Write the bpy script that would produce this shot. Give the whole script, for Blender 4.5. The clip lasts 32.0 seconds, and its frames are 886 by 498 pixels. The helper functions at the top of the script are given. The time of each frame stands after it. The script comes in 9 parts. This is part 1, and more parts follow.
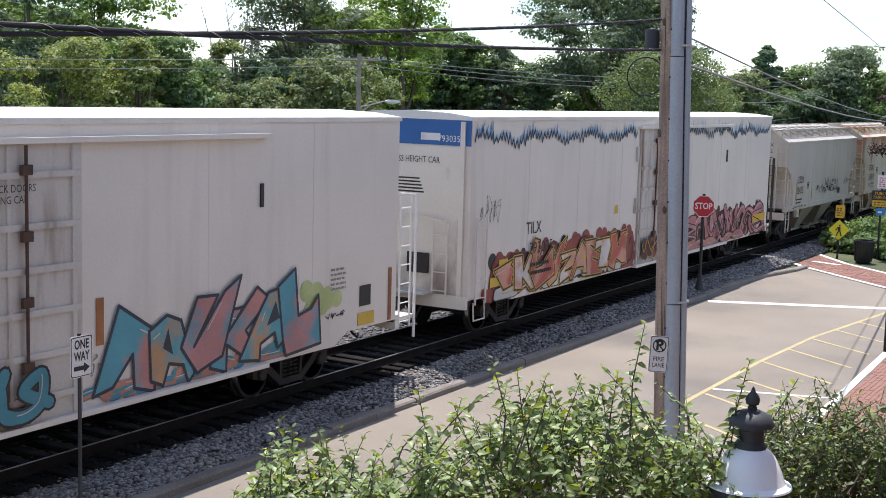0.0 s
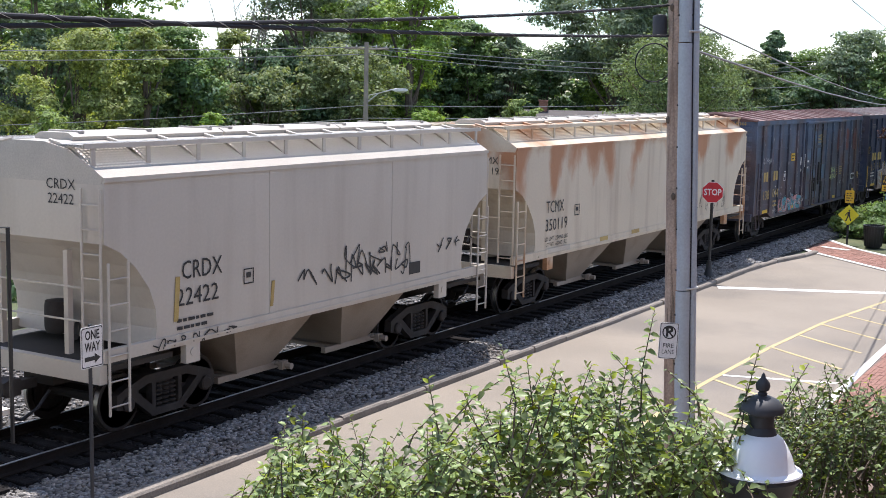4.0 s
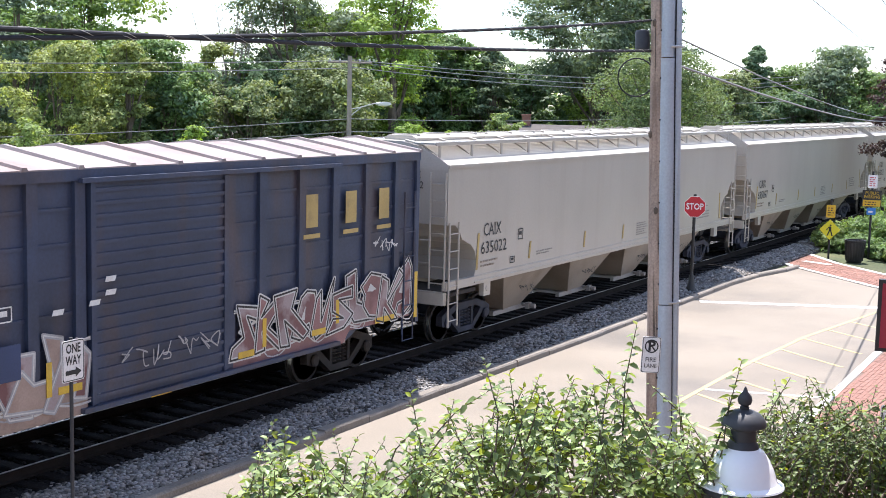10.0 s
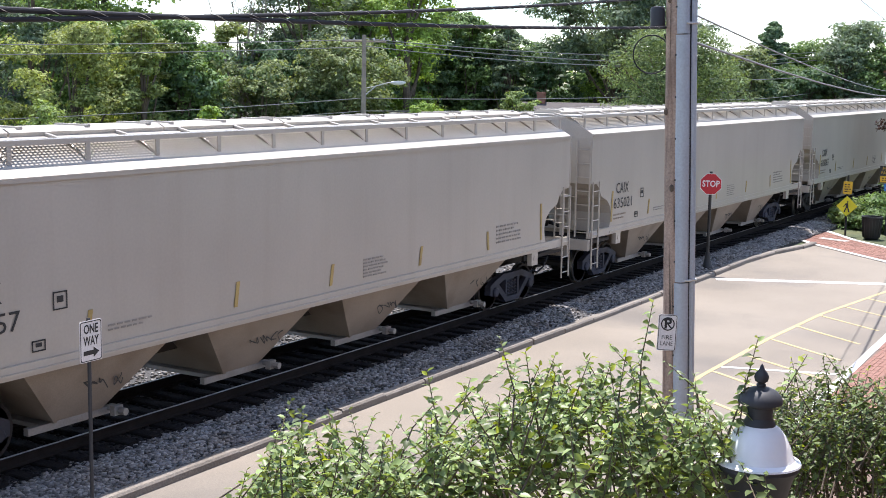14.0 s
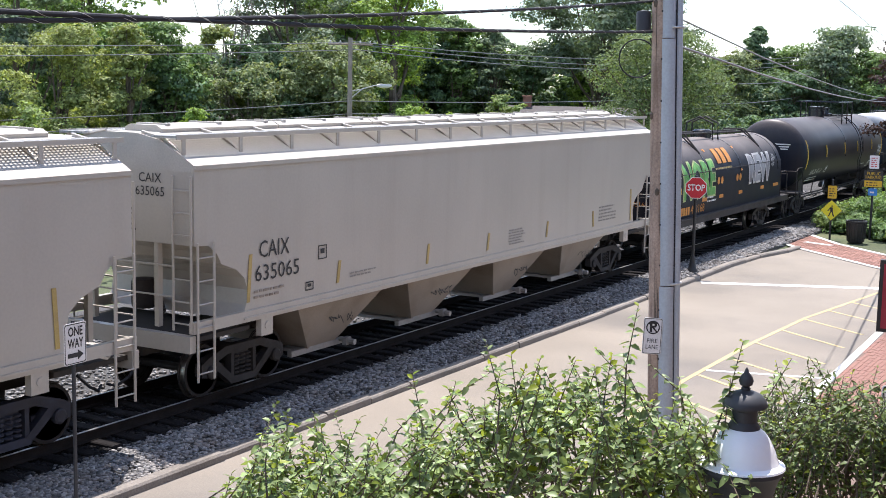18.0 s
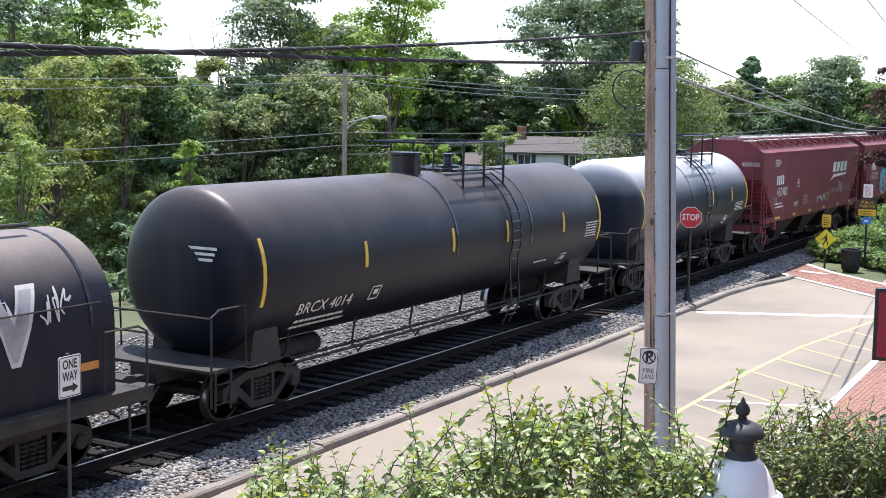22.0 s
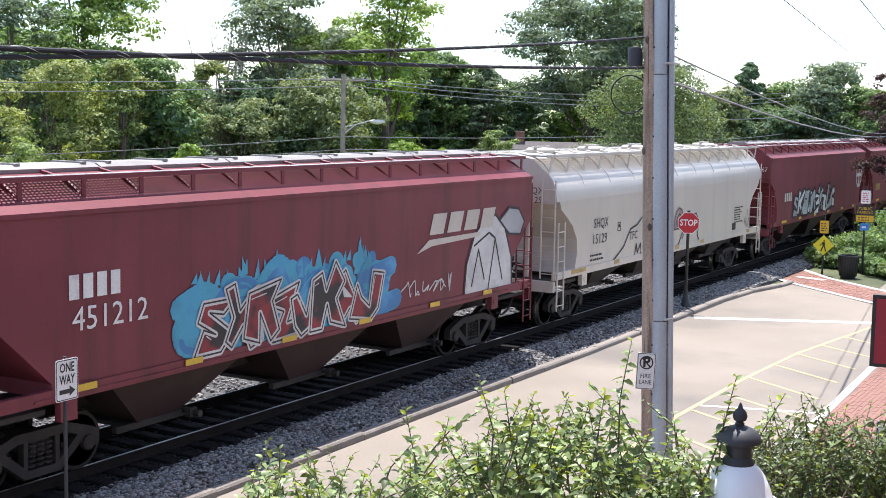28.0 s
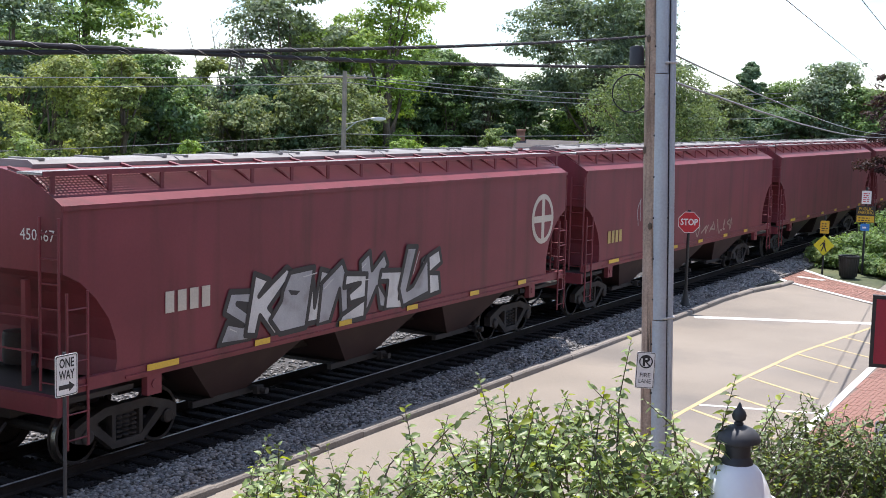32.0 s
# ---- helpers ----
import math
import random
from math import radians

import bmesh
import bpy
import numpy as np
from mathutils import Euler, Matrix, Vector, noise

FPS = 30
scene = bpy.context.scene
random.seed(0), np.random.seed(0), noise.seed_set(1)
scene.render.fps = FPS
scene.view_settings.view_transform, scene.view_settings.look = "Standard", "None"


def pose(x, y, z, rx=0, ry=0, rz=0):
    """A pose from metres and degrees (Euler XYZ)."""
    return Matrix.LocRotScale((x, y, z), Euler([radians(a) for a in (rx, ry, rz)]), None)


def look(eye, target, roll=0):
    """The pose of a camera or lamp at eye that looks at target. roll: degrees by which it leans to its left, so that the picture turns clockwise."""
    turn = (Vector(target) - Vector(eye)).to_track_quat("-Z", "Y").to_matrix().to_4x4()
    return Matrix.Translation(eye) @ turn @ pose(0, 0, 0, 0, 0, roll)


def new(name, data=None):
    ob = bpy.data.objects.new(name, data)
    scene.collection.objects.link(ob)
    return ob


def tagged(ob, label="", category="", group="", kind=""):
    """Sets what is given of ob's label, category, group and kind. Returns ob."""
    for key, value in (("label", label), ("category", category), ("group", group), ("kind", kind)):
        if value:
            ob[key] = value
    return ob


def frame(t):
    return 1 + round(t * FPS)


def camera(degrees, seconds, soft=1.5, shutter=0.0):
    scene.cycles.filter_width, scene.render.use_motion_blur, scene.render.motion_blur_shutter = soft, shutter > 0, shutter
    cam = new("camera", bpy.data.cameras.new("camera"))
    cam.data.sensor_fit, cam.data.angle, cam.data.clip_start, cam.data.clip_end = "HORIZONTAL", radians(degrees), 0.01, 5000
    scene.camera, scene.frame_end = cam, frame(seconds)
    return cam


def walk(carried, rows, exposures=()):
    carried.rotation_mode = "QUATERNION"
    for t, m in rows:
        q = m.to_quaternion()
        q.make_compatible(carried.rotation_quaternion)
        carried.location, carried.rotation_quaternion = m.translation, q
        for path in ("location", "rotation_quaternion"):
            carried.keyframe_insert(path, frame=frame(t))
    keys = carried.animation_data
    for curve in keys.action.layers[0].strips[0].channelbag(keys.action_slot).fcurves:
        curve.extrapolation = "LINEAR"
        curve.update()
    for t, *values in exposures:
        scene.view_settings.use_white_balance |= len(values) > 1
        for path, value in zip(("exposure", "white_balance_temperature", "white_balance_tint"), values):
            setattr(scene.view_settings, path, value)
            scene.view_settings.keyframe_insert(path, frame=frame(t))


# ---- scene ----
cam = camera(38.35, 32.0, soft=0.9)
EYE = (0.0, 0.0, 5.529)
TURNS = (
    (0.0, 83.079, -1.607, -59.418),    (0.5, 83.205, -1.853, -59.263),    (1.0, 83.161, -1.896, -59.153),
    (1.5, 83.158, -1.844, -59.135),    (2.0, 83.095, -1.952, -59.189),    (2.5, 82.980, -1.891, -59.072),
    (3.0, 82.645, -1.645, -59.058),    (3.5, 82.544, -1.225, -59.115),    (5.5, 82.539, -1.061, -59.048),
    (6.0, 82.526, -1.217, -58.985),    (6.5, 82.496, -1.097, -58.901),    (7.0, 82.433, -0.958, -58.896),
    (7.5, 82.321, -0.976, -58.881),    (8.0, 82.252, -1.266, -59.002),    (8.5, 82.791, -1.298, -59.352),
    (9.0, 83.226, -1.377, -59.781),    (9.5, 83.153, -1.209, -59.836),    (10.0, 83.174, -1.333, -59.824),
    (10.5, 83.046, -1.376, -59.672),    (11.0, 82.969, -1.298, -59.536),    (11.5, 82.876, -1.213, -59.506),
    (12.0, 82.806, -1.198, -59.632),    (12.5, 82.709, -1.122, -59.483),    (13.0, 82.598, -1.100, -59.405),
    (13.5, 82.291, -1.049, -59.261),    (14.0, 82.210, -0.936, -59.173),    (14.5, 82.435, -1.006, -59.264),
    (15.0, 82.492, -1.016, -59.482),    (15.5, 82.485, -1.079, -59.742),    (17.5, 82.475, -1.072, -59.873),
    (18.0, 82.362, -1.154, -59.789),    (18.5, 82.473, -1.116, -59.722),    (19.0, 83.016, -1.221, -59.807),
    (19.5, 83.457, -1.152, -59.957),    (20.0, 83.645, -1.042, -59.877),    (20.5, 83.799, -0.929, -59.953),
    (21.0, 83.805, -0.843, -60.009),    (21.5, 83.763, -0.846, -59.978),    (22.0, 83.745, -0.899, -60.035),
    (22.5, 83.639, -0.811, -59.949),    (23.0, 83.591, -0.739, -59.875),    (23.5, 83.506, -0.680, -59.928),
    (24.0, 83.529, -0.800, -60.143),    (24.5, 83.508, -0.914, -60.147),    (25.0, 83.550, -0.856, -60.020),
    (25.5, 83.757, -0.938, -60.047),    (26.0, 84.072, -0.960, -60.278),    (26.5, 84.074, -0.854, -60.286),
    (28.5, 83.939, -1.250, -60.029),    (29.0, 83.962, -1.346, -59.998),    (29.5, 83.989, -1.359, -60.077),
    (30.0, 83.944, -1.411, -60.347),    (30.5, 83.971, -1.327, -60.297),    (31.0, 83.904, -1.494, -60.114),
    (31.5, 83.819, -1.627, -59.928),    (32.0, 83.855, -1.465, -60.061),
)
walk(cam, [(t, pose(*EYE, rx, ry, rz)) for t, rx, ry, rz in TURNS],
     exposures=((0.0, 0.42, 6500, 14), (3.5, 0.55, 6500, 14), (6.0, 0.85, 6500, 14), (9.0, 1.15, 6500, 14), (11.0, 0.98, 6500, 14), (13.5, 0.84, 6500, 14), (16.0, 0.82, 6500, 14), (19.0, 0.82, 6500, 14), (24.0, 0.97, 6500, 14), (27.0, 1.02, 6500, 14), (29.5, 0.78, 6500, 14), (32.0, 0.66, 6500, 14)))

# ---- light: a high summer sun beyond the track ----
SUN = Vector((0.30, 0.20, 1.0)).normalized()
world = bpy.data.worlds.new("world")
scene.world = world
world.use_nodes = True
wn, wl = world.node_tree.nodes, world.node_tree.links
wn.clear()
sky = wn.new("ShaderNodeTexSky")
sky.sky_type, sky.sun_disc = "NISHITA", False
sky.sun_elevation, sky.sun_rotation = math.asin(SUN.z), math.atan2(SUN.x, SUN.y)
sky.altitude, sky.air_density, sky.dust_density, sky.ozone_density = 2500.0, 1.4, 0.0, 5.0
# thin summer clouds over the whole dome
wco = wn.new("ShaderNodeTexCoord")
wmap = wn.new("ShaderNodeMapping")
wmap.inputs["Scale"].default_value = (1.0, 1.0, 3.2)
wmap.inputs["Location"].default_value = (0.1, 0.5, 0.3)
wno = wn.new("ShaderNodeTexNoise")
wno.inputs["Scale"].default_value, wno.inputs["Detail"].default_value = 3.2, 7.0
wrp = wn.new("ShaderNodeValToRGB")
wrp.color_ramp.elements[0].position, wrp.color_ramp.elements[1].position = 0.50, 0.68
wmx = wn.new("ShaderNodeMixRGB")
wmx.inputs[2].default_value = (9.2, 9.5, 9.8, 1)
wbg, wout = wn.new("ShaderNodeBackground"), wn.new("ShaderNodeOutputWorld")
wbg.inputs["Strength"].default_value = 0.14
wl.new(wco.outputs["Generated"], wmap.inputs[0])
wl.new(wmap.outputs[0], wno.inputs["Vector"])
wl.new(wno.outputs[0], wrp.inputs[0])
wl.new(wrp.outputs[0], wmx.inputs[0])
wl.new(sky.outputs[0], wmx.inputs[1])
wl.new(wmx.outputs[0], wbg.inputs[0])
wl.new(wbg.outputs[0], wout.inputs[0])
sun_data = bpy.data.lights.new("sun", "SUN")
sun_data.energy, sun_data.angle, sun_data.color = 5.0, radians(0.53), (1.0, 0.965, 0.925)
sun = new("sun", sun_data)
sun.matrix_world = look(SUN * 200, (0, 0, 0))


# ---- materials ----
def mat(name, col, rough=0.6, metal=0.0, var=0.15, scale=1.5, fine=40.0, bump=0.0, stain=None, amount=0.0,
        stretch=(1, 1, 1), stain_scale=1.2, grain=0.08, spec=0.5, island=0.0, stain_edge=(0.52, 0.72), transl=0.0, run_or_sheen=None, run_band=(2.6, 4.1), run_edge=(0.42, 0.62), run_scale=(1.7, 1.7, 0.22), run_detail=8.0, run_noise=1.0):
    """Base colour varied at two scales, an optional stain colour with its own shapes, fine relief."""
    m = bpy.data.materials.new(name)
    m.use_nodes = True
    n, l = m.node_tree.nodes, m.node_tree.links
    b = n["Principled BSDF"]
    b.inputs["Roughness"].default_value, b.inputs["Metallic"].default_value = rough, metal
    b.inputs["Specular IOR Level"].default_value = spec
    co = n.new("ShaderNodeTexCoord")
    big, small = n.new("ShaderNodeTexNoise"), n.new("ShaderNodeTexNoise")
    big.inputs["Scale"].default_value, big.inputs["Detail"].default_value = scale, 5.0
    small.inputs["Scale"].default_value, small.inputs["Detail"].default_value = fine, 3.0
    l.new(co.outputs["Object"], big.inputs["Vector"])
    l.new(co.outputs["Object"], small.inputs["Vector"])

    def scaled(socket, lo, hi):
        r = n.new("ShaderNodeMapRange")
        r.inputs[1].default_value, r.inputs[2].default_value = 0.3, 0.7
        r.inputs[3].default_value, r.inputs[4].default_value = lo, hi
        l.new(socket, r.inputs[0])
        return r.outputs[0]

    def times(a, c):
        k = n.new("ShaderNodeMath")
        k.operation = "MULTIPLY"
        l.new(a, k.inputs[0])
        l.new(c, k.inputs[1])
        return k.outputs[0]

    fac = times(scaled(big.outputs[0], 1 - var, 1 + var), scaled(small.outputs[0], 1 - grain, 1 + grain))
    if island:
        geo = n.new("ShaderNodeNewGeometry")
        r = n.new("ShaderNodeMapRange")
        r.inputs[3].default_value, r.inputs[4].default_value = 1 - island, 1 + island
        l.new(geo.outputs["Random Per Island"], r.inputs[0])
        fac = times(fac, r.outputs[0])
    base = n.new("ShaderNodeRGB")
    base.outputs[0].default_value = (*col, 1)
    src = base.outputs[0]
    if stain:
        mp = n.new("ShaderNodeMapping")
        mp.inputs["Scale"].default_value = stretch
        st = n.new("ShaderNodeTexNoise")
        st.inputs["Scale"].default_value, st.inputs["Detail"].default_value = stain_scale, 7.0
        rp = n.new("ShaderNodeMapRange")
        rp.inputs[1].default_value, rp.inputs[2].default_value = stain_edge
        rp.inputs[3].default_value, rp.inputs[4].default_value = 0.0, amount
        mx = n.new("ShaderNodeMixRGB")
        mx.inputs[2].default_value = (*stain, 1)
        l.new(co.outputs["Object"], mp.inputs[0])
        l.new(mp.outputs[0], st.inputs["Vector"])
        l.new(st.outputs[0], rp.inputs[0])
        l.new(rp.outputs[0], mx.inputs[0])
        l.new(src, mx.inputs[1])
        src = mx.outputs[0]
    if run_or_sheen:
        # a colour gathered toward one height: rust runs, dust, faded paint, grime, painted sheen
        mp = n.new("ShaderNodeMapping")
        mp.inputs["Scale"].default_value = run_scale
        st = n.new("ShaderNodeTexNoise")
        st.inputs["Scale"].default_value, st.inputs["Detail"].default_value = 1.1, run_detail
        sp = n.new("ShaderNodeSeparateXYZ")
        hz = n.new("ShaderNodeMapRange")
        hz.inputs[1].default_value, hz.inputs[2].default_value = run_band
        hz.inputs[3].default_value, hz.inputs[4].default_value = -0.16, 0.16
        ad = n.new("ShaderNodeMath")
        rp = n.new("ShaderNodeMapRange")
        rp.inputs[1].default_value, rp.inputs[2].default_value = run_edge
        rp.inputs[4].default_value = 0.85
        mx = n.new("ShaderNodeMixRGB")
        mx.inputs[2].default_value = (*run_or_sheen, 1)
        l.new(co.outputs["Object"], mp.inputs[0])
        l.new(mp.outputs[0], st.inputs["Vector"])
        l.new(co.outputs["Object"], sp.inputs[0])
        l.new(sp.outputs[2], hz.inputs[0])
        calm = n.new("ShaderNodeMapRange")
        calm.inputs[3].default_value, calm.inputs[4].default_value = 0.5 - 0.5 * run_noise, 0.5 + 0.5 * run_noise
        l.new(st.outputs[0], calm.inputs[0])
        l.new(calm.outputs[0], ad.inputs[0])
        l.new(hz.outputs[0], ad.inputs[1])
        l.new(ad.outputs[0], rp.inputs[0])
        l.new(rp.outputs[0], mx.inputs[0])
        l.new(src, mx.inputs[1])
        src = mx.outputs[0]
    sc = n.new("ShaderNodeVectorMath")
    sc.operation = "SCALE"
    l.new(src, sc.inputs[0])
    l.new(fac, sc.inputs[3])
    l.new(sc.outputs[0], b.inputs["Base Color"])
    if bump:
        bp = n.new("ShaderNodeBump")
        bp.inputs["Strength"].default_value, bp.inputs["Distance"].default_value = bump, 0.02
        l.new(small.outputs[0], bp.inputs["Height"])
        l.new(bp.outputs[0], b.inputs["Normal"])
    if transl:
        tr, ms = n.new("ShaderNodeBsdfTranslucent"), n.new("ShaderNodeMixShader")
        ms.inputs[0].default_value = transl
        # light that comes through a leaf is yellower than what it reflects
        warm = n.new("ShaderNodeVectorMath")
        warm.operation = "MULTIPLY"
        warm.inputs[1].default_value = (1.2, 1.15, 0.5)
        l.new(sc.outputs[0], warm.inputs[0])
        l.new(warm.outputs[0], tr.inputs[0])
        l.new(b.outputs[0], ms.inputs[1])
        l.new(tr.outputs[0], ms.inputs[2])
        l.new(ms.outputs[0], n["Material Output"].inputs[0])
    return m


DRIP = (2.2, 2.2, 0.16)
grass = mat("grass", (0.068, 0.085, 0.034), 0.9, var=0.3, scale=0.15, fine=12, grain=0.3, stain=(0.14, 0.12, 0.06), amount=0.5, stain_scale=0.3)
concrete_road = mat("concrete_road", (0.226, 0.194, 0.156), 0.85, var=0.12, scale=0.35, fine=45, grain=0.12, bump=0.25, stain=(0.150, 0.133, 0.115), amount=0.8, stain_scale=0.28, stain_edge=(0.48, 0.68))
kerb_concrete = mat("kerb_concrete", (0.21, 0.185, 0.16), 0.9, var=0.18, scale=0.9, fine=30, grain=0.2, bump=0.5, stain=(0.12, 0.10, 0.08), amount=0.6, stain_scale=0.8)
brick_mat = mat("brick_paving", (0.235, 0.118, 0.088), 0.85, var=0.12, scale=0.5, fine=25, grain=0.15, bump=0.2, island=0.22)
mortar = mat("mortar", (0.165, 0.115, 0.092), 0.95)
white_line = mat("white_line", (0.62, 0.61, 0.58), 0.7, var=0.06, stain=(0.40, 0.36, 0.30), amount=0.55, stain_scale=3.0, fine=60)
yellow_line = mat("yellow_line", (0.42, 0.335, 0.165), 0.7, var=0.10, stain=(0.30, 0.255, 0.18), amount=0.8, stain_scale=2.2, fine=60)
ballast_bed = mat("ballast_bed", (0.060, 0.057, 0.055), 0.95, var=0.2, scale=1.0, fine=22, grain=0.5, bump=1.0)
ballast_stone = mat("ballast_stone", (0.215, 0.205, 0.196), 0.9, var=0.15, scale=0.8, fine=30, grain=0.15, island=0.62, stain=(0.17, 0.12, 0.08), amount=0.5, stain_scale=0.7)
tie_wood = mat("tie_wood", (0.020, 0.018, 0.018), 0.95, spec=0.1, var=0.3, scale=2.0, fine=30, grain=0.3, bump=0.6, island=0.3)
rail_steel = mat("rail_steel", (0.024, 0.020, 0.018), 0.9, spec=0.08, var=0.2, scale=3, fine=30)
rail_top = mat("rail_top", (0.30, 0.28, 0.26), 0.42, metal=1.0, var=0.12)
bark_grey = mat("bark_grey", (0.24, 0.21, 0.18), 0.95, var=0.25, scale=4, fine=30, bump=0.4)
bark = mat("bark", (0.13, 0.10, 0.075), 0.95, var=0.3, scale=4, fine=30, bump=0.6)


def leaf(name, col, island=0.45, transl=0.36, rough=0.6):
    return mat(name, col, rough, var=0.22, scale=0.35, fine=3.0, grain=0.12, island=island, transl=transl, spec=0.25)


leaf_mid = leaf("leaf_mid", (0.165, 0.260, 0.095))
leaf_maple = leaf("leaf_maple", (0.185, 0.280, 0.080))
leaf_fresh = leaf("leaf_fresh", (0.230, 0.340, 0.075))
leaf_yellow = leaf("leaf_yellow", (0.270, 0.320, 0.118))
leaf_silver = leaf("leaf_silver", (0.170, 0.225, 0.145))
leaf_oak = leaf("leaf_oak", (0.150, 0.210, 0.135))
leaf_feather = leaf("leaf_feather", (0.175, 0.240, 0.112))
leaf_dark = leaf("leaf_dark", (0.120, 0.195, 0.105))
leaf_light = leaf("leaf_light", (0.230, 0.310, 0.110))
leaf_grey = leaf("leaf_grey", (0.215, 0.265, 0.130))
leaf_purple = leaf("leaf_purple", (0.055, 0.030, 0.032))
leaf_bush = leaf("leaf_bush", (0.240, 0.320, 0.125), 0.6, 0.32, 0.42)
leaf_hedge = leaf("leaf_hedge", (0.140, 0.190, 0.065), 0.5, 0.25, 0.42)
leaf_young = leaf("leaf_young", (0.32, 0.38, 0.045), 0.3, 0.4, 0.45)

car_white = mat("car_white", (0.70, 0.645, 0.575), 0.5, var=0.05, scale=0.5, fine=20, grain=0.03, stain=(0.45, 0.40, 0.35), amount=0.3, stretch=DRIP, stain_scale=1.0)
car_white_grimy = mat("car_white_grimy", (0.70, 0.645, 0.575), 0.55, var=0.06, scale=0.5, fine=20, grain=0.04, run_or_sheen=(0.20, 0.135, 0.10), run_band=(2.9, 0.9), run_edge=(0.46, 0.66), run_scale=(1.2, 1.2, 0.5))
car_grey = mat("car_grey", (0.42, 0.385, 0.335), 0.28, var=0.06, scale=0.5, fine=20, grain=0.03, stain=(0.34, 0.29, 0.24), amount=0.25, stretch=DRIP, stain_scale=1.1)
car_beige = mat("car_beige", (0.50, 0.455, 0.395), 0.45, var=0.06, scale=0.5, fine=20, grain=0.03, stain=(0.36, 0.31, 0.26), amount=0.4, stretch=DRIP, stain_scale=1.1)
car_cream = mat("car_cream", (0.58, 0.505, 0.395), 0.5, var=0.07, scale=0.5, fine=20, grain=0.04, stain=(0.33, 0.25, 0.18), amount=0.5, stretch=DRIP, stain_scale=1.1, run_or_sheen=(0.38, 0.145, 0.05), run_band=(2.3, 4.3), run_edge=(0.50, 0.63), run_scale=(0.8, 0.8, 0.40), run_detail=10.0)
car_red = mat("car_red", (0.175, 0.036, 0.046), 0.5, var=0.14, scale=0.6, fine=20, grain=0.05, spec=0.3, stain=(0.065, 0.028, 0.024), amount=0.5, stretch=DRIP, stain_scale=1.1)
car_blue = mat("car_blue", (0.033, 0.046, 0.086), 0.55, var=0.25, scale=1.0, fine=20, grain=0.12, stain=(0.080, 0.052, 0.042), amount=0.65, stretch=(1.4, 1.4, 0.4), stain_scale=1.0, stain_edge=(0.47, 0.70))
car_blue_worn = mat("car_blue_worn", (0.062, 0.066, 0.092), 0.6, var=0.32, scale=1.1, fine=20, grain=0.14, stain=(0.125, 0.068, 0.050), amount=0.75, stretch=(1.3, 1.3, 0.45), stain_scale=1.0, stain_edge=(0.44, 0.68), run_or_sheen=(0.070, 0.105, 0.165), run_band=(1.8, 4.6), run_edge=(0.46, 0.66), run_scale=(0.9, 0.9, 0.35))
blue_band = mat("blue_band", (0.02, 0.11, 0.33), 0.5, var=0.08)
roof_white = mat("roof_white", (0.68, 0.66, 0.62), 0.55, var=0.06, stain=(0.42, 0.36, 0.3), amount=0.4, stain_scale=0.8)
roof_beige = mat("roof_beige", (0.43, 0.395, 0.345), 0.5, var=0.06, stain=(0.40, 0.36, 0.31), amount=0.4, stain_scale=0.8)
hatch_grey = mat("hatch_grey", (0.24, 0.225, 0.21), 0.55, var=0.1, stain=(0.15, 0.125, 0.115), amount=0.5, stain_scale=1.2)
roof_rust = mat("roof_rust", (0.135, 0.07, 0.065), 0.8, var=0.2, scale=0.8, stain=(0.34, 0.27, 0.25), amount=0.55, stain_scale=0.7)
roof_zinc = mat("roof_zinc", (0.24, 0.20, 0.19), 0.65, var=0.12, scale=0.8, stain=(0.18, 0.10, 0.08), amount=0.7, stain_scale=0.7)
tank_black = mat("tank_black", (0.009, 0.011, 0.017), 0.27, var=0.2, scale=0.6, fine=15, grain=0.08, stain=(0.022, 0.019, 0.018), amount=0.6, stretch=DRIP, stain_scale=0.9)
tank_dusty = mat("tank_dusty", (0.012, 0.013, 0.021), 0.5, var=0.2, scale=0.6, fine=15, grain=0.08, stain=(0.030, 0.026, 0.027), amount=0.5, stretch=DRIP, stain_scale=0.9, spec=0.18, run_or_sheen=(0.21, 0.178, 0.16), run_band=(2.55, 3.6), run_edge=(0.42, 0.66), run_scale=(0.8, 0.8, 0.5), run_detail=3.0, run_noise=0.14)
tank_long = mat("tank_long", (0.008, 0.010, 0.018), 0.42, var=0.2, scale=0.6, fine=15, grain=0.08, stain=(0.024, 0.022, 0.025), amount=0.5, stretch=DRIP, stain_scale=0.9, spec=0.22, run_or_sheen=(0.115, 0.098, 0.092), run_band=(2.5, 4.2), run_edge=(0.44, 0.70), run_scale=(0.8, 0.8, 0.5), run_detail=3.0, run_noise=0.14)
truck_iron = mat("truck_iron", (0.034, 0.031, 0.030), 0.7, spec=0.3, var=0.3, scale=3, fine=30, stain=(0.04, 0.028, 0.02), amount=0.5)
truck_blue = mat("truck_blue", (0.026, 0.030, 0.048), 0.7, var=0.3, scale=3, fine=30, stain=(0.03, 0.024, 0.02), amount=0.5)
wheel_steel = mat("wheel_steel", (0.028, 0.025, 0.024), 0.7, spec=0.25, var=0.2, scale=3)
tread_steel = mat("tread_steel", (0.40, 0.38, 0.36), 0.35, metal=1.0, var=0.1)
under_dark = mat("under_dark", (0.035, 0.030, 0.027), 0.85, var=0.2)
chute_grey = mat("chute_grey", (0.29, 0.245, 0.20), 0.6, var=0.15, scale=0.8, stain=(0.15, 0.11, 0.08), amount=0.6, stain_scale=0.9)
gate_steel = mat("gate_steel", (0.30, 0.285, 0.27), 0.5, metal=0.3, var=0.2, scale=2, stain=(0.10, 0.075, 0.06), amount=0.6, stain_scale=2)
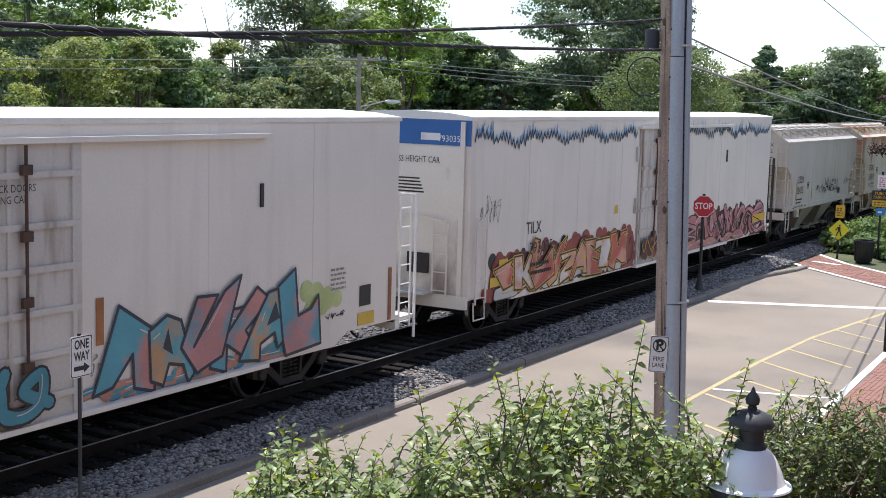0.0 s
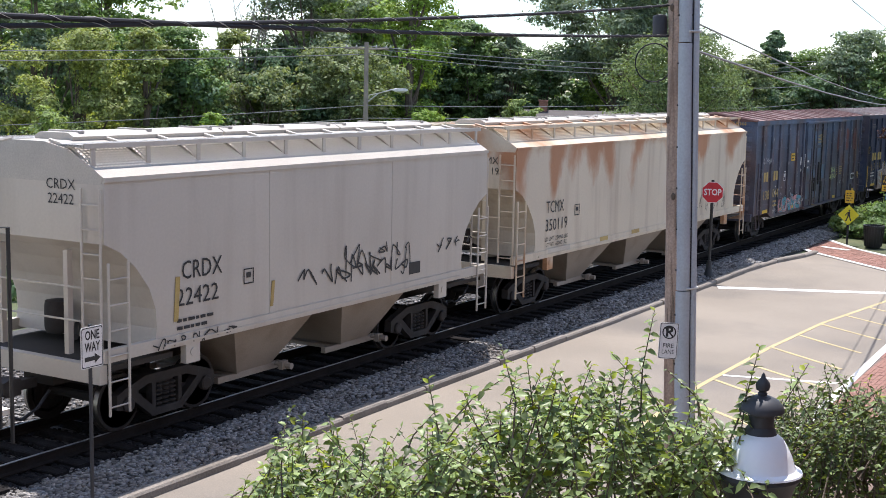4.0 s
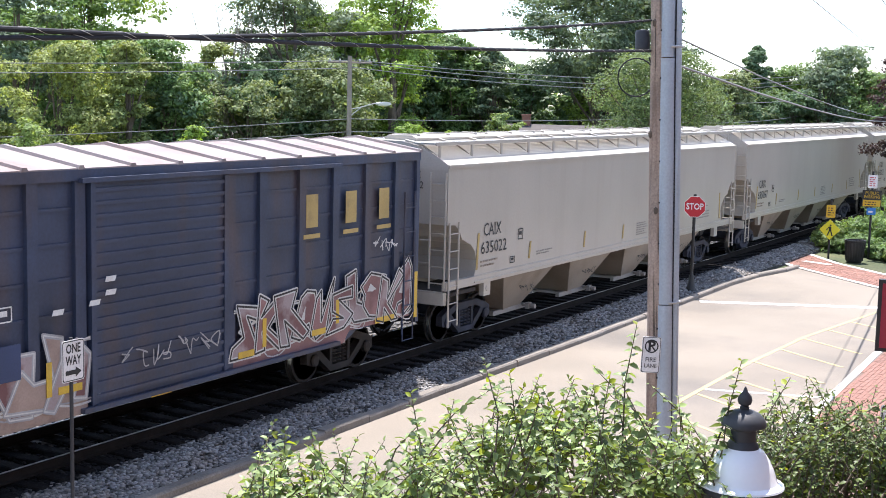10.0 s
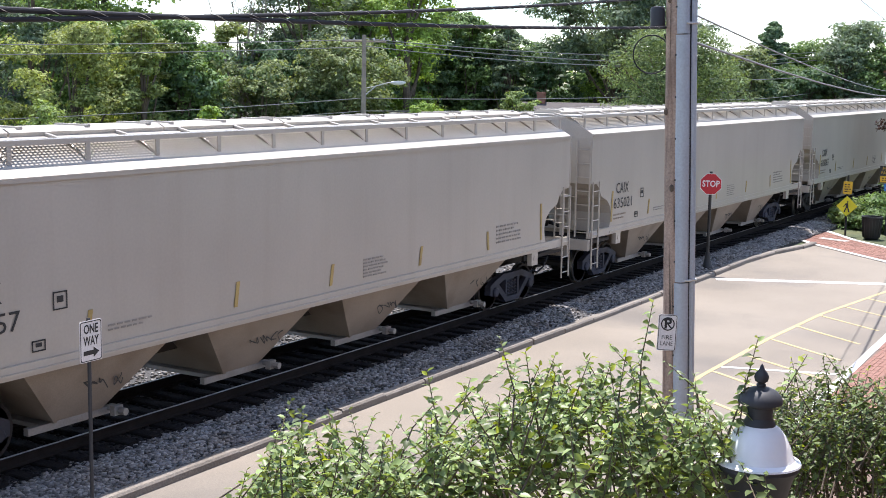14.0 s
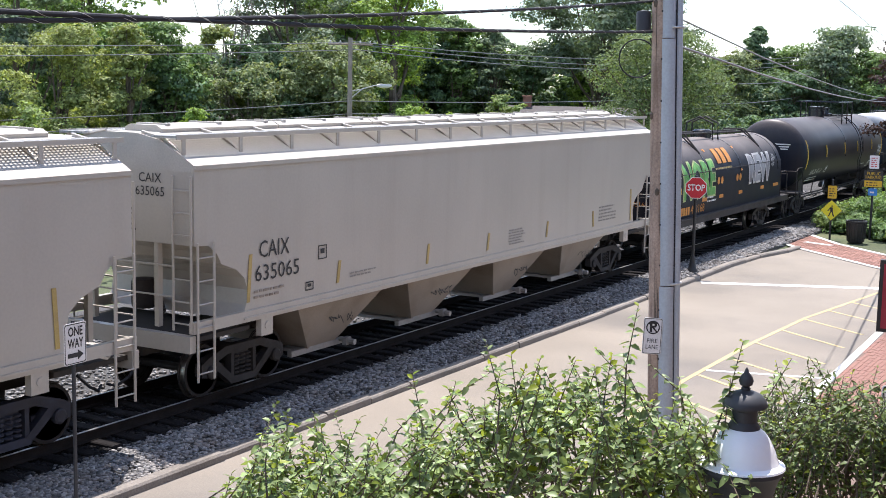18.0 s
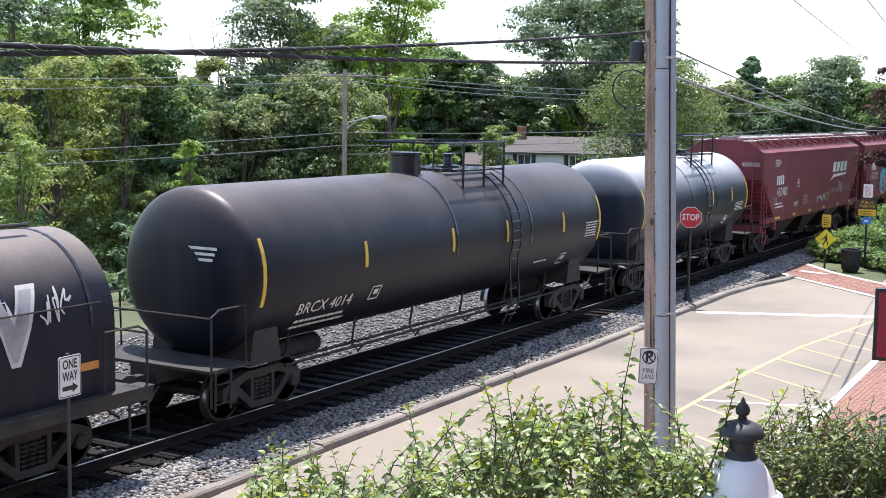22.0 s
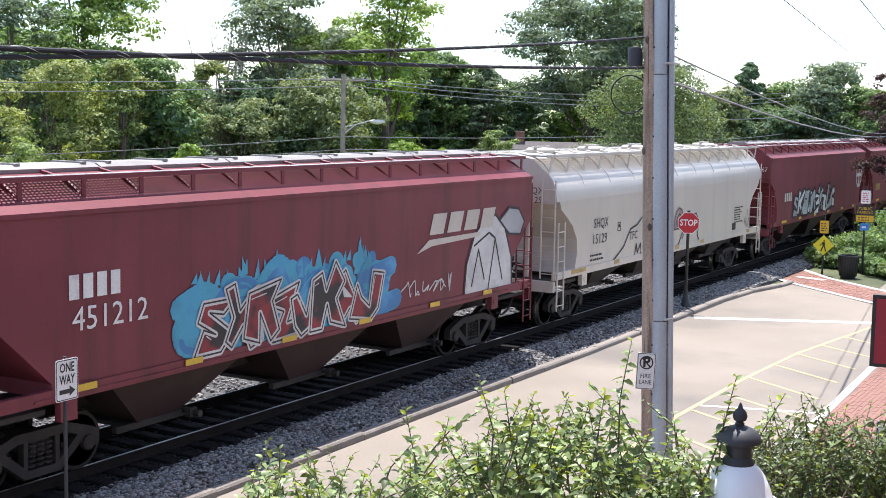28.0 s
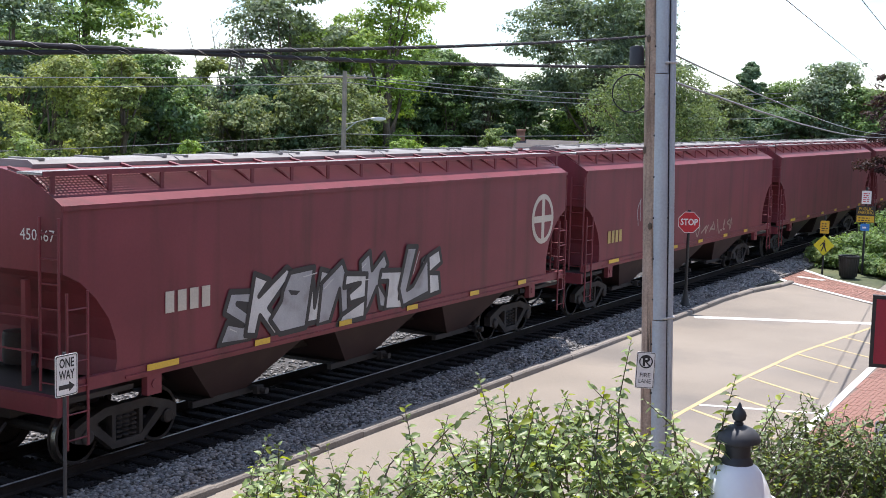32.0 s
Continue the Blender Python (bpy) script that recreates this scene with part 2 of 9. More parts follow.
# far darker than car_red: the shade below the sill is put into the colour
chute_red_shaded = mat("chute_red_shaded", (0.034, 0.015, 0.015), 0.7, var=0.2, scale=0.8, stain=(0.06, 0.04, 0.03), amount=0.6, stain_scale=0.9)
galv = mat("galv", (0.50, 0.49, 0.46), 0.5, var=0.08, metal=0.2)
sky_steel = mat("conduit_steel", (0.40, 0.44, 0.48), 0.5, metal=0.1, var=0.08, stretch=(6, 6, 0.6), stain=(0.30, 0.325, 0.35), amount=0.5)
ink_black = mat("ink_black", (0.02, 0.02, 0.022), 0.6, var=0.1)
ink_white = mat("ink_white", (0.70, 0.69, 0.66), 0.6, var=0.1, stain=(0.4, 0.36, 0.33), amount=0.5, stain_scale=4)
ink_yellow = mat("ink_yellow", (0.62, 0.40, 0.04), 0.5, var=0.12, stain=(0.35, 0.22, 0.05), amount=0.5, stain_scale=3)
ink_gold = mat("ink_gold", (0.42, 0.30, 0.10), 0.55, var=0.15, stain=(0.2, 0.14, 0.07), amount=0.6, stain_scale=3)
ink_orange = mat("ink_orange", (0.55, 0.22, 0.04), 0.55, var=0.12)
sign_red = mat("sign_red", (0.50, 0.02, 0.03), 0.45, var=0.06)
sign_white = mat("sign_white", (0.74, 0.72, 0.71), 0.5, var=0.04)
sign_yellow = mat("sign_yellow", (0.70, 0.62, 0.02), 0.5, var=0.04)
sign_amber = mat("sign_amber", (0.62, 0.38, 0.02), 0.5, var=0.04)
sign_blue = mat("sign_blue", (0.03, 0.20, 0.55), 0.5, var=0.04)
sign_maroon = mat("sign_maroon", (0.30, 0.015, 0.035), 0.45, var=0.06)
black_paint = mat("black_paint", (0.018, 0.018, 0.019), 0.5, var=0.15)
lamp_black = mat("lamp_black", (0.035, 0.037, 0.043), 0.6, var=0.1)
globe_white = mat("globe_white", (0.86, 0.87, 0.88), 0.35, var=0.01, grain=0.01)
pole_wood = mat("pole_wood", (0.36, 0.265, 0.205), 0.9, var=0.25, scale=2.0, fine=40, grain=0.2, bump=0.5, stain=(0.14, 0.075, 0.05), amount=0.7, stretch=(9, 9, 0.7), stain_scale=1.6, stain_edge=(0.45, 0.75))
far_pole_wood = mat("far_pole_wood", (0.30, 0.25, 0.21), 0.9, var=0.2, scale=2.0)
cable_black = mat("cable_black", (0.015, 0.016, 0.021), 0.75, var=0.1)
cable_grey = mat("cable_grey", (0.16, 0.165, 0.17), 0.6, var=0.1)
house_wall = mat("house_wall", (0.66, 0.72, 0.75), 0.8, var=0.05)
house_trim = mat("house_trim", (0.7, 0.7, 0.7), 0.6, var=0.05)
house_roof = mat("house_roof", (0.085, 0.075, 0.072), 0.9, var=0.15)
house_brick = mat("house_brick", (0.30, 0.15, 0.11), 0.9, var=0.2)
glass_dark = mat("window_glass", (0.04, 0.05, 0.06), 0.1, var=0.05, spec=0.8)


# ---- mesh builder ----
class Shape:
    """Collects vertices and faces for one mesh; each face has a material slot."""

    def __init__(self):
        self.v, self.f, self.k = [], [], []

    def add(self, verts, faces, slot=0):
        o = len(self.v)
        self.v.extend(tuple(p) for p in verts)
        self.f.extend(tuple(o + i for i in q) for q in faces)
        self.k.extend([slot] * len(faces))
        return self

    def box(self, a, b, slot=0):
        (x0, y0, z0), (x1, y1, z1) = a, b
        return self.add([(x0, y0, z0), (x1, y0, z0), (x1, y1, z0), (x0, y1, z0), (x0, y0, z1), (x1, y0, z1), (x1, y1, z1), (x0, y1, z1)],
                        [(3, 2, 1, 0), (4, 5, 6, 7), (0, 1, 5, 4), (1, 2, 6, 5), (2, 3, 7, 6), (3, 0, 4, 7)], slot)

    def hull(self, ring0, ring1, slot=0, caps=True):
        """Two rings of the same count, joined by quads."""
        n = len(ring0)
        fs = [(i, (i + 1) % n, n + (i + 1) % n, n + i) for i in range(n)]
        if caps:
            fs += [tuple(range(n))[::-1], tuple(range(n, 2 * n))]
        return self.add(list(ring0) + list(ring1), fs, slot)

    def prism(self, poly, y0, y1, slot=0):
        """A polygon in x and z, carried from y0 to y1."""
        return self.hull([(x, y0, z) for x, z in poly], [(x, y1, z) for x, z in poly], slot)

    def loft(self, rings, slot=0, caps=True, closed=True):
        n, o = len(rings[0]), 0
        fs = []
        last = n if closed else n - 1
        for r in range(len(rings) - 1):
            fs += [(r * n + i, r * n + (i + 1) % n, (r + 1) * n + (i + 1) % n, (r + 1) * n + i) for i in range(last)]
        if caps and closed:
            fs += [tuple(range(n))[::-1], tuple((len(rings) - 1) * n + i for i in range(n))]
        return self.add([p for r in rings for p in r], fs, slot)

    def tube(self, path, r, n=6, slot=0, caps=True):
        path = [Vector(p) for p in path]
        rad = r if isinstance(r, (list, tuple)) else [r] * len(path)
        rings = []
        for i, p in enumerate(path):
            d = (path[min(i + 1, len(path) - 1)] - path[max(i - 1, 0)]).normalized()
            u = d.cross(Vector((0, 0, 1)) if abs(d.z) < 0.95 else Vector((0, 1, 0))).normalized()
            w = d.cross(u)
            rings.append([tuple(p + rad[i] * (math.cos(a) * u + math.sin(a) * w)) for a in [2 * math.pi * k / n for k in range(n)]])
        return self.loft(rings, slot, caps)

    def turned(self, c, prof, n=20, slot=0, axis="z"):
        """A profile of (radius, height) turned about an axis through c."""
        rings = []
        for r, h in prof:
            ring = []
            for k in range(n):
                a = 2 * math.pi * k / n
                u, w = r * math.cos(a), r * math.sin(a)
                ring.append({"z": (c[0] + u, c[1] + w, c[2] + h), "y": (c[0] + u, c[1] + h, c[2] + w), "x": (c[0] + h, c[1] + u, c[2] + w)}[axis])
            rings.append(ring)
        return self.loft(rings, slot)

    def mesh(self, name, mats, smooth=False):
        me = bpy.data.meshes.new(name)
        me.from_pydata(self.v, [], self.f)
        for m in mats:
            me.materials.append(m)
        me.polygons.foreach_set("material_index", self.k)
        me.validate()
        if smooth:
            me.polygons.foreach_set("use_smooth", [True] * len(me.polygons))
            me.set_sharp_from_angle(angle=radians(35))
        me.update()
        return me


def part(name, shape, material, parent=None, label="", smooth=False, at=None):
    mats = material if isinstance(material, (list, tuple)) else [material]
    me = shape if isinstance(shape, bpy.types.Mesh) else shape.mesh(name, mats, smooth)
    ob = new(name, me)
    ob.parent = parent
    if at is not None:
        ob.matrix_basis = at
    if label:
        ob["label"] = label
    return ob


def thing(name, label, category, at=None, group="", kind=""):
    ob = new(name)
    if at is not None:
        ob.matrix_basis = at
    return tagged(ob, label, category, group, kind)


def lettering(body, size, material, parent, at, width=None, name="lettering", bold=0.0, label=""):
    """Words as a thin mesh, centred on the pose; width squeezes or widens them."""
    cu = bpy.data.curves.new(name, "FONT")
    cu.body, cu.size, cu.align_x, cu.align_y, cu.offset, cu.resolution_u = body, size, "CENTER", "CENTER", bold, 2
    tmp = bpy.data.objects.new(name, cu)
    me = bpy.data.meshes.new_from_object(tmp)
    bpy.data.objects.remove(tmp)
    xs = [v.co.x for v in me.vertices]
    if width and xs:
        k = width / (max(xs) - min(xs))
        for v in me.vertices:
            v.co.x *= k
    me.materials.clear()
    me.materials.append(material)
    ob = new(name, me)
    ob.parent = parent
    ob.matrix_basis = at
    if label:
        ob["label"] = label
    return ob


BLEND = dict(var=0.15, amount=1.0, stain_edge=(0.47, 0.56))
blend_pink = mat("spray_pink_teal", (0.47, 0.21, 0.19), 0.55, stain=(0.08, 0.29, 0.35), stain_scale=0.9, **BLEND)
blend_orange = mat("spray_orange_teal", (0.47, 0.26, 0.13), 0.55, stain=(0.09, 0.31, 0.36), stain_scale=1.0, **BLEND)
blend_teal = mat("spray_teal_pink", (0.08, 0.29, 0.36), 0.55, stain=(0.45, 0.21, 0.20), stain_scale=0.8, **BLEND)
blend_red = mat("spray_red_salmon", (0.42, 0.085, 0.06), 0.55, stain=(0.58, 0.27, 0.20), stain_scale=1.1, **BLEND)
blend_white = mat("spray_white_pink", (0.60, 0.55, 0.52), 0.55, stain=(0.55, 0.26, 0.20), stain_scale=1.2, **BLEND)
blend_ember = mat("spray_black_red", (0.022, 0.018, 0.020), 0.55, stain=(0.24, 0.022, 0.03), stain_scale=1.3, **BLEND)
blend_mauve = mat("spray_mauve_grey", (0.17, 0.075, 0.075), 0.6, stain=(0.34, 0.27, 0.27), stain_scale=1.2, **BLEND)
pink = mat("spray_pink", (0.50, 0.18, 0.18), 0.55, var=0.2, stain=(0.25, 0.06, 0.06), amount=0.6, stain_scale=2)
teal = mat("spray_teal", (0.06, 0.24, 0.30), 0.55, var=0.2)
salmon = mat("spray_salmon", (0.45, 0.20, 0.14), 0.55, var=0.2)
spray_yellow = mat("spray_yellow", (0.55, 0.36, 0.06), 0.55, var=0.2)
maroon = mat("spray_maroon", (0.075, 0.02, 0.02), 0.6, var=0.3)
spray_red = mat("spray_red", (0.33, 0.06, 0.05), 0.55, var=0.3, stain=(0.45, 0.17, 0.13), amount=0.8, stain_scale=2)
spray_black = mat("spray_black", (0.025, 0.022, 0.022), 0.6, var=0.2)
spray_white = mat("spray_white", (0.55, 0.54, 0.52), 0.6, var=0.15, stain=(0.3, 0.29, 0.28), amount=0.6, stain_scale=3)
spray_silver = mat("spray_silver", (0.33, 0.33, 0.34), 0.5, var=0.2, stain=(0.16, 0.14, 0.14), amount=0.7, stain_scale=2)
spray_green = mat("spray_green", (0.10, 0.32, 0.07), 0.55, var=0.3, stain=(0.22, 0.42, 0.10), amount=0.8, stain_scale=1.5)
spray_lime = mat("spray_lime", (0.42, 0.48, 0.20), 0.55, var=0.2)
spray_blue = mat("spray_blue", (0.05, 0.20, 0.42), 0.55, var=0.2, stain=(0.10, 0.36, 0.55), amount=0.8, stain_scale=1.5)
spray_cyan = mat("spray_cyan", (0.06, 0.33, 0.48), 0.55, var=0.3, stain=(0.03, 0.16, 0.3), amount=0.6, stain_scale=1.5)
spray_tan = mat("spray_tan", (0.33, 0.24, 0.20), 0.6, var=0.2, stain=(0.16, 0.09, 0.08), amount=0.7, stain_scale=2)
beige_patch = mat("beige_patch", (0.50, 0.45, 0.38), 0.6, var=0.1)
red_ghost = mat("red_ghost", (0.14, 0.042, 0.038), 0.6, var=0.3, stain=(0.07, 0.06, 0.075), amount=0.8, stain_scale=2.0, stain_edge=(0.45, 0.62))
orange_rust = mat("orange_rust", (0.32, 0.13, 0.05), 0.8, var=0.3)

# darker than ballast_stone: oil stain and the shade under the train in one colour
ballast_oily_shade = mat("ballast_oily_shade", (0.027, 0.026, 0.027), 0.95, spec=0.15, var=0.25, scale=0.8, fine=30, grain=0.2, island=0.5, stain=(0.035, 0.03, 0.026), amount=0.7, stain_scale=0.9)
rose = mat("spray_rose", (0.44, 0.20, 0.20), 0.55, var=0.25, stain=(0.50, 0.24, 0.22), amount=0.8, stain_scale=2)
rose_dull = mat("spray_rose_dull", (0.25, 0.125, 0.12), 0.6, var=0.25, stain=(0.14, 0.06, 0.06), amount=0.8, stain_scale=2)
umber = mat("spray_umber", (0.07, 0.04, 0.028), 0.6, var=0.3, stain=(0.20, 0.10, 0.05), amount=0.6, stain_scale=2)
spray_brick = mat("spray_brick", (0.26, 0.055, 0.04), 0.6, var=0.25, stain=(0.14, 0.03, 0.03), amount=0.6, stain_scale=2)
spray_orange = mat("spray_orange", (0.50, 0.22, 0.06), 0.55, var=0.2, stain=(0.42, 0.14, 0.12), amount=0.7, stain_scale=2)
black_wash = mat("spray_dark_line", (0.03, 0.035, 0.05), 0.6, var=0.2)
dull_blue = mat("dull_blue", (0.03, 0.05, 0.12), 0.55, var=0.2)
car_blue_faded = mat("car_blue_faded", (0.075, 0.122, 0.180), 0.55, var=0.3, stain=(0.085, 0.062, 0.060), amount=0.85, stain_scale=1.6, stain_edge=(0.42, 0.60))
# near-white top: the sheen of sky and sun is painted into the colour
tank_painted_sheen = mat("tank_painted_sheen", (0.017, 0.023, 0.037), 0.36, var=0.2, scale=0.6, fine=15, grain=0.05, spec=0.3, run_or_sheen=(0.62, 0.63, 0.645), run_band=(2.55, 4.0), run_edge=(0.44, 0.68), run_scale=(0.8, 0.8, 0.4), run_detail=2.0, run_noise=0.06)
door_white = mat("door_white", (0.54, 0.50, 0.45), 0.55, var=0.08, scale=0.8, fine=20, grain=0.05, stain=(0.22, 0.13, 0.085), amount=0.75, stretch=(3.5, 3.5, 0.4), stain_scale=1.1, stain_edge=(0.50, 0.72))
rust_dark = mat("rust_dark", (0.085, 0.045, 0.03), 0.85, var=0.3, scale=3, fine=30)
wall_brick = mat("wall_brick", (0.20, 0.12, 0.095), 0.9, var=0.15, scale=0.6, fine=12, grain=0.25, stain=(0.12, 0.08, 0.07), amount=0.5)
leaf_bush.node_tree.nodes["Principled BSDF"].inputs["Specular IOR Level"].default_value = 0.35
car_pale = mat("car_pale", (0.54, 0.49, 0.42), 0.3, var=0.05, scale=0.5, fine=20, grain=0.03, stain=(0.40, 0.38, 0.36), amount=0.4, stretch=DRIP, stain_scale=1.1)
print_faint = mat("print_faint", (0.27, 0.25, 0.23), 0.6, var=0.1)
cream_roof = mat("cream_roof", (0.58, 0.50, 0.38), 0.55, var=0.07, stain=(0.40, 0.17, 0.06), amount=0.85, stain_scale=0.55, stain_edge=(0.46, 0.62))
spray_sky = mat("spray_sky", (0.22, 0.42, 0.58), 0.55, var=0.2)


# ---- ground, road, kerb ----
ROAD = -0.45
TRACK_Y = 15.1


def land(x, y):
    """Height of the ground: level near the road, falling away beyond the track."""
    k = min(1.0, max(0.0, (y - 24.0) / 30.0))
    return ROAD - 0.03 - 4.2 * k * k * (3 - 2 * k)


def build_ground():
    s = Shape()
    xs = [-1500, -400, -120, -60, -30, -10, 0, 10, 20, 30, 40, 50, 60, 75, 90, 110, 140, 180, 260, 420, 800, 1800]
    ys = [-1500, -400, -100, -30, 0, 8, 16, 20, 24, 28, 32, 36, 40, 44, 48, 52, 56, 70, 100, 160, 300, 700, 1800]
    s.add([(x, y, land(x, y)) for y in ys for x in xs],
          [(j * len(xs) + i, j * len(xs) + i + 1, (j + 1) * len(xs) + i + 1, (j + 1) * len(xs) + i) for j in range(len(ys) - 1) for i in range(len(xs) - 1)])
    tagged(part("ground", s, grass, smooth=True), "grass and soil ground falling away beyond the track", "ground", kind="structure")


def slab(name, poly, z, material, label, category, thick=0.03):
    s = Shape()
    s.hull([(x, y, z - thick) for x, y in poly], [(x, y, z) for x, y in poly])
    return tagged(part(name, s, material), label, category, kind="structure")


build_ground()
KERB = [(-60, 12.62), (0, 12.62), (15, 12.63), (22, 12.66), (30, 12.60), (36, 12.62), (40.5, 12.66), (43.5, 12.50), (45.6, 12.12), (47.0, 12.02)]
slab("road", [(-60, -6), (52, -6), (60, 4), (60, 9.5), (47.4, 9.0), (47.0, 12.0), (45.6, 12.1), (43.5, 12.45), (40.5, 12.6), (30, 12.55), (-60, 12.55)],
     ROAD, concrete_road, "worn pale concrete road beside the railway track", "road")


def build_kerb():
    """Old concrete kerb in cast lengths with open joints."""
    kerb = thing("kerb", "weathered concrete kerb in cast lengths beside the ballast", "kerb", kind="structure")
    rnd = random.Random(5)
    pts = [Vector((x, y, 0)) for x, y in KERB]
    for a, b in zip(pts, pts[1:]):
        ln = (b - a).length
        n = max(1, round(ln / 1.5))
        if a.x < 5:
            n = max(1, round(ln / 6))
        d, w = (b - a).normalized(), Vector((0, 1, 0))
        for i in range(n):
            p, q = a + d * (ln * i / n + 0.012), a + d * (ln * (i + 1) / n - 0.012)
            dz, dy = rnd.uniform(-0.018, 0.018), rnd.uniform(-0.015, 0.015)
            prof = [(-0.10, ROAD - 0.2), (-0.09, ROAD + 0.09), (-0.06, ROAD + 0.125), (0.10, ROAD + 0.13), (0.13, ROAD + 0.10), (0.13, ROAD - 0.2)]
            s = Shape()
            s.loft([[(p.x, p.y + u + dy, z + dz) for u, z in prof], [(q.x, q.y + u + dy, z + dz) for u, z in prof]])
            part("kerb_stone", s, kerb_concrete, kerb)


build_kerb()

# unseen brick building added behind the upper-floor viewpoint, darkening reflections in the train
wb = Shape()
wb.box((-34.0, -12.0, ROAD - 0.2), (30.0, -2.6, 8.6))
tagged(part("unseen_wall_south", wb, wall_brick), "unseen brown brick wall added behind the viewpoint", "building wall", kind="structure")

# unseen block added out of view, so that the far cars mirror something dark
we = Shape()
we.box((75.0, -30.0, ROAD - 0.3), (95.0, 10.3, 6.5))
tagged(part("unseen_wall_east", we, wall_brick), "unseen brown brick wall added to darken reflections in the far cars", "building wall", kind="structure")


def stripe(name, a, b, w, material, z=ROAD, parent=None):
    a, b = Vector((*a, 0)), Vector((*b, 0))
    n = (b - a).normalized().cross(Vector((0, 0, 1))) * w / 2
    s = Shape()
    ring = [a - n, b - n, b + n, a + n]
    s.hull([(p.x, p.y, z - 0.01) for p in ring], [(p.x, p.y, z + 0.005) for p in ring])
    return part(name, s, material, parent)


marks = thing("road_marking", "worn white and yellow painted lines on the concrete road", "road marking", kind="structure")
stripe("stop_line", (36.9, 12.3), (39.2, 7.5), 0.42, white_line, parent=marks)
for a, b in (((20.0, 8.17), (24.3, 8.38)), ((24.3, 8.38), (28.85, 8.34)), ((28.85, 8.34), (32.93, 8.13)), ((32.93, 8.13), (38.4, 7.4))):
    stripe("edge_line", a, b, 0.11, yellow_line, parent=marks)
for a, b in (((36.1, 7.65), (35.3, 6.5)), ((34.4, 7.9), (33.4, 6.45)), ((32.7, 8.1), (31.5, 6.4)), ((30.9, 8.2), (29.6, 6.4)), ((29.0, 8.3), (27.6, 6.35)), ((27.0, 8.33), (25.6, 6.2)), ((25.0, 8.3), (23.6, 6.2)), ((23.1, 8.3), (21.6, 6.1)), ((21.2, 8.2), (19.8, 6.0))):
    stripe("bay_line", a, b, 0.10, yellow_line, z=ROAD + 0.001, parent=marks)
stripe("bay_end_line", (25.5, 8.3), (26.2, 6.05), 0.14, white_line, z=ROAD + 0.002, parent=marks)


def build_brick_walk():
    """Brick footway with a white kerb edge, and the brick crossing."""
    walkw = slab("pavement", [(16, -3), (34, -3), (40, 5.9), (39.6, 6.0), (32.1, 5.92), (24.5, 5.68), (16, 5.4)], ROAD + 0.10, mortar, "red brick pavement with a painted white kerb edge", "pavement", 0.15)
    for a, b in (((16, 5.50), (24.5, 5.80)), ((24.5, 5.80), (32.1, 6.05)), ((32.1, 6.05), (40, 6.12))):
        s = Shape()
        s.hull([(a[0], a[1] - 0.12, ROAD - 0.1), (b[0], b[1] - 0.12, ROAD - 0.1), (b[0], b[1] + 0.06, ROAD - 0.1), (a[0], a[1] + 0.06, ROAD - 0.1)],
               [(a[0], a[1] - 0.12, ROAD + 0.115), (b[0], b[1] - 0.12, ROAD + 0.115), (b[0], b[1] + 0.05, ROAD + 0.115), (a[0], a[1] + 0.05, ROAD + 0.115)])
        part("kerb_edge", s, white_line, walkw)
    crossing = slab("crossing", [(50.2, 14.3), (47.2, 12.2), (43.6, 8.55), (42.0, 6.2), (44.6, 6.2), (47.2, 9.0), (49.3, 11.1), (52.2, 13.2), (53, 14.3)], ROAD + 0.012, mortar,
                    "red brick pedestrian crossing with white borders", "crossing", 0.05)
    for path in (((50.0, 14.2), (47.2, 12.2), (43.65, 8.55), (42.0, 6.2)), ((52.6, 13.8), (52.1, 13.1), (49.25, 11.1), (47.2, 9.0), (44.7, 6.2))):
        for a, b in zip(path, path[1:]):
            stripe("border_line", a, b, 0.22, white_line, z=ROAD + 0.022, parent=crossing)
    stripe("centre_line", (49.05, 12.3), (48.6, 11.2), 0.30, white_line, z=ROAD + 0.024, parent=crossing)
    return walkw, crossing


pavement, crossing = build_brick_walk()


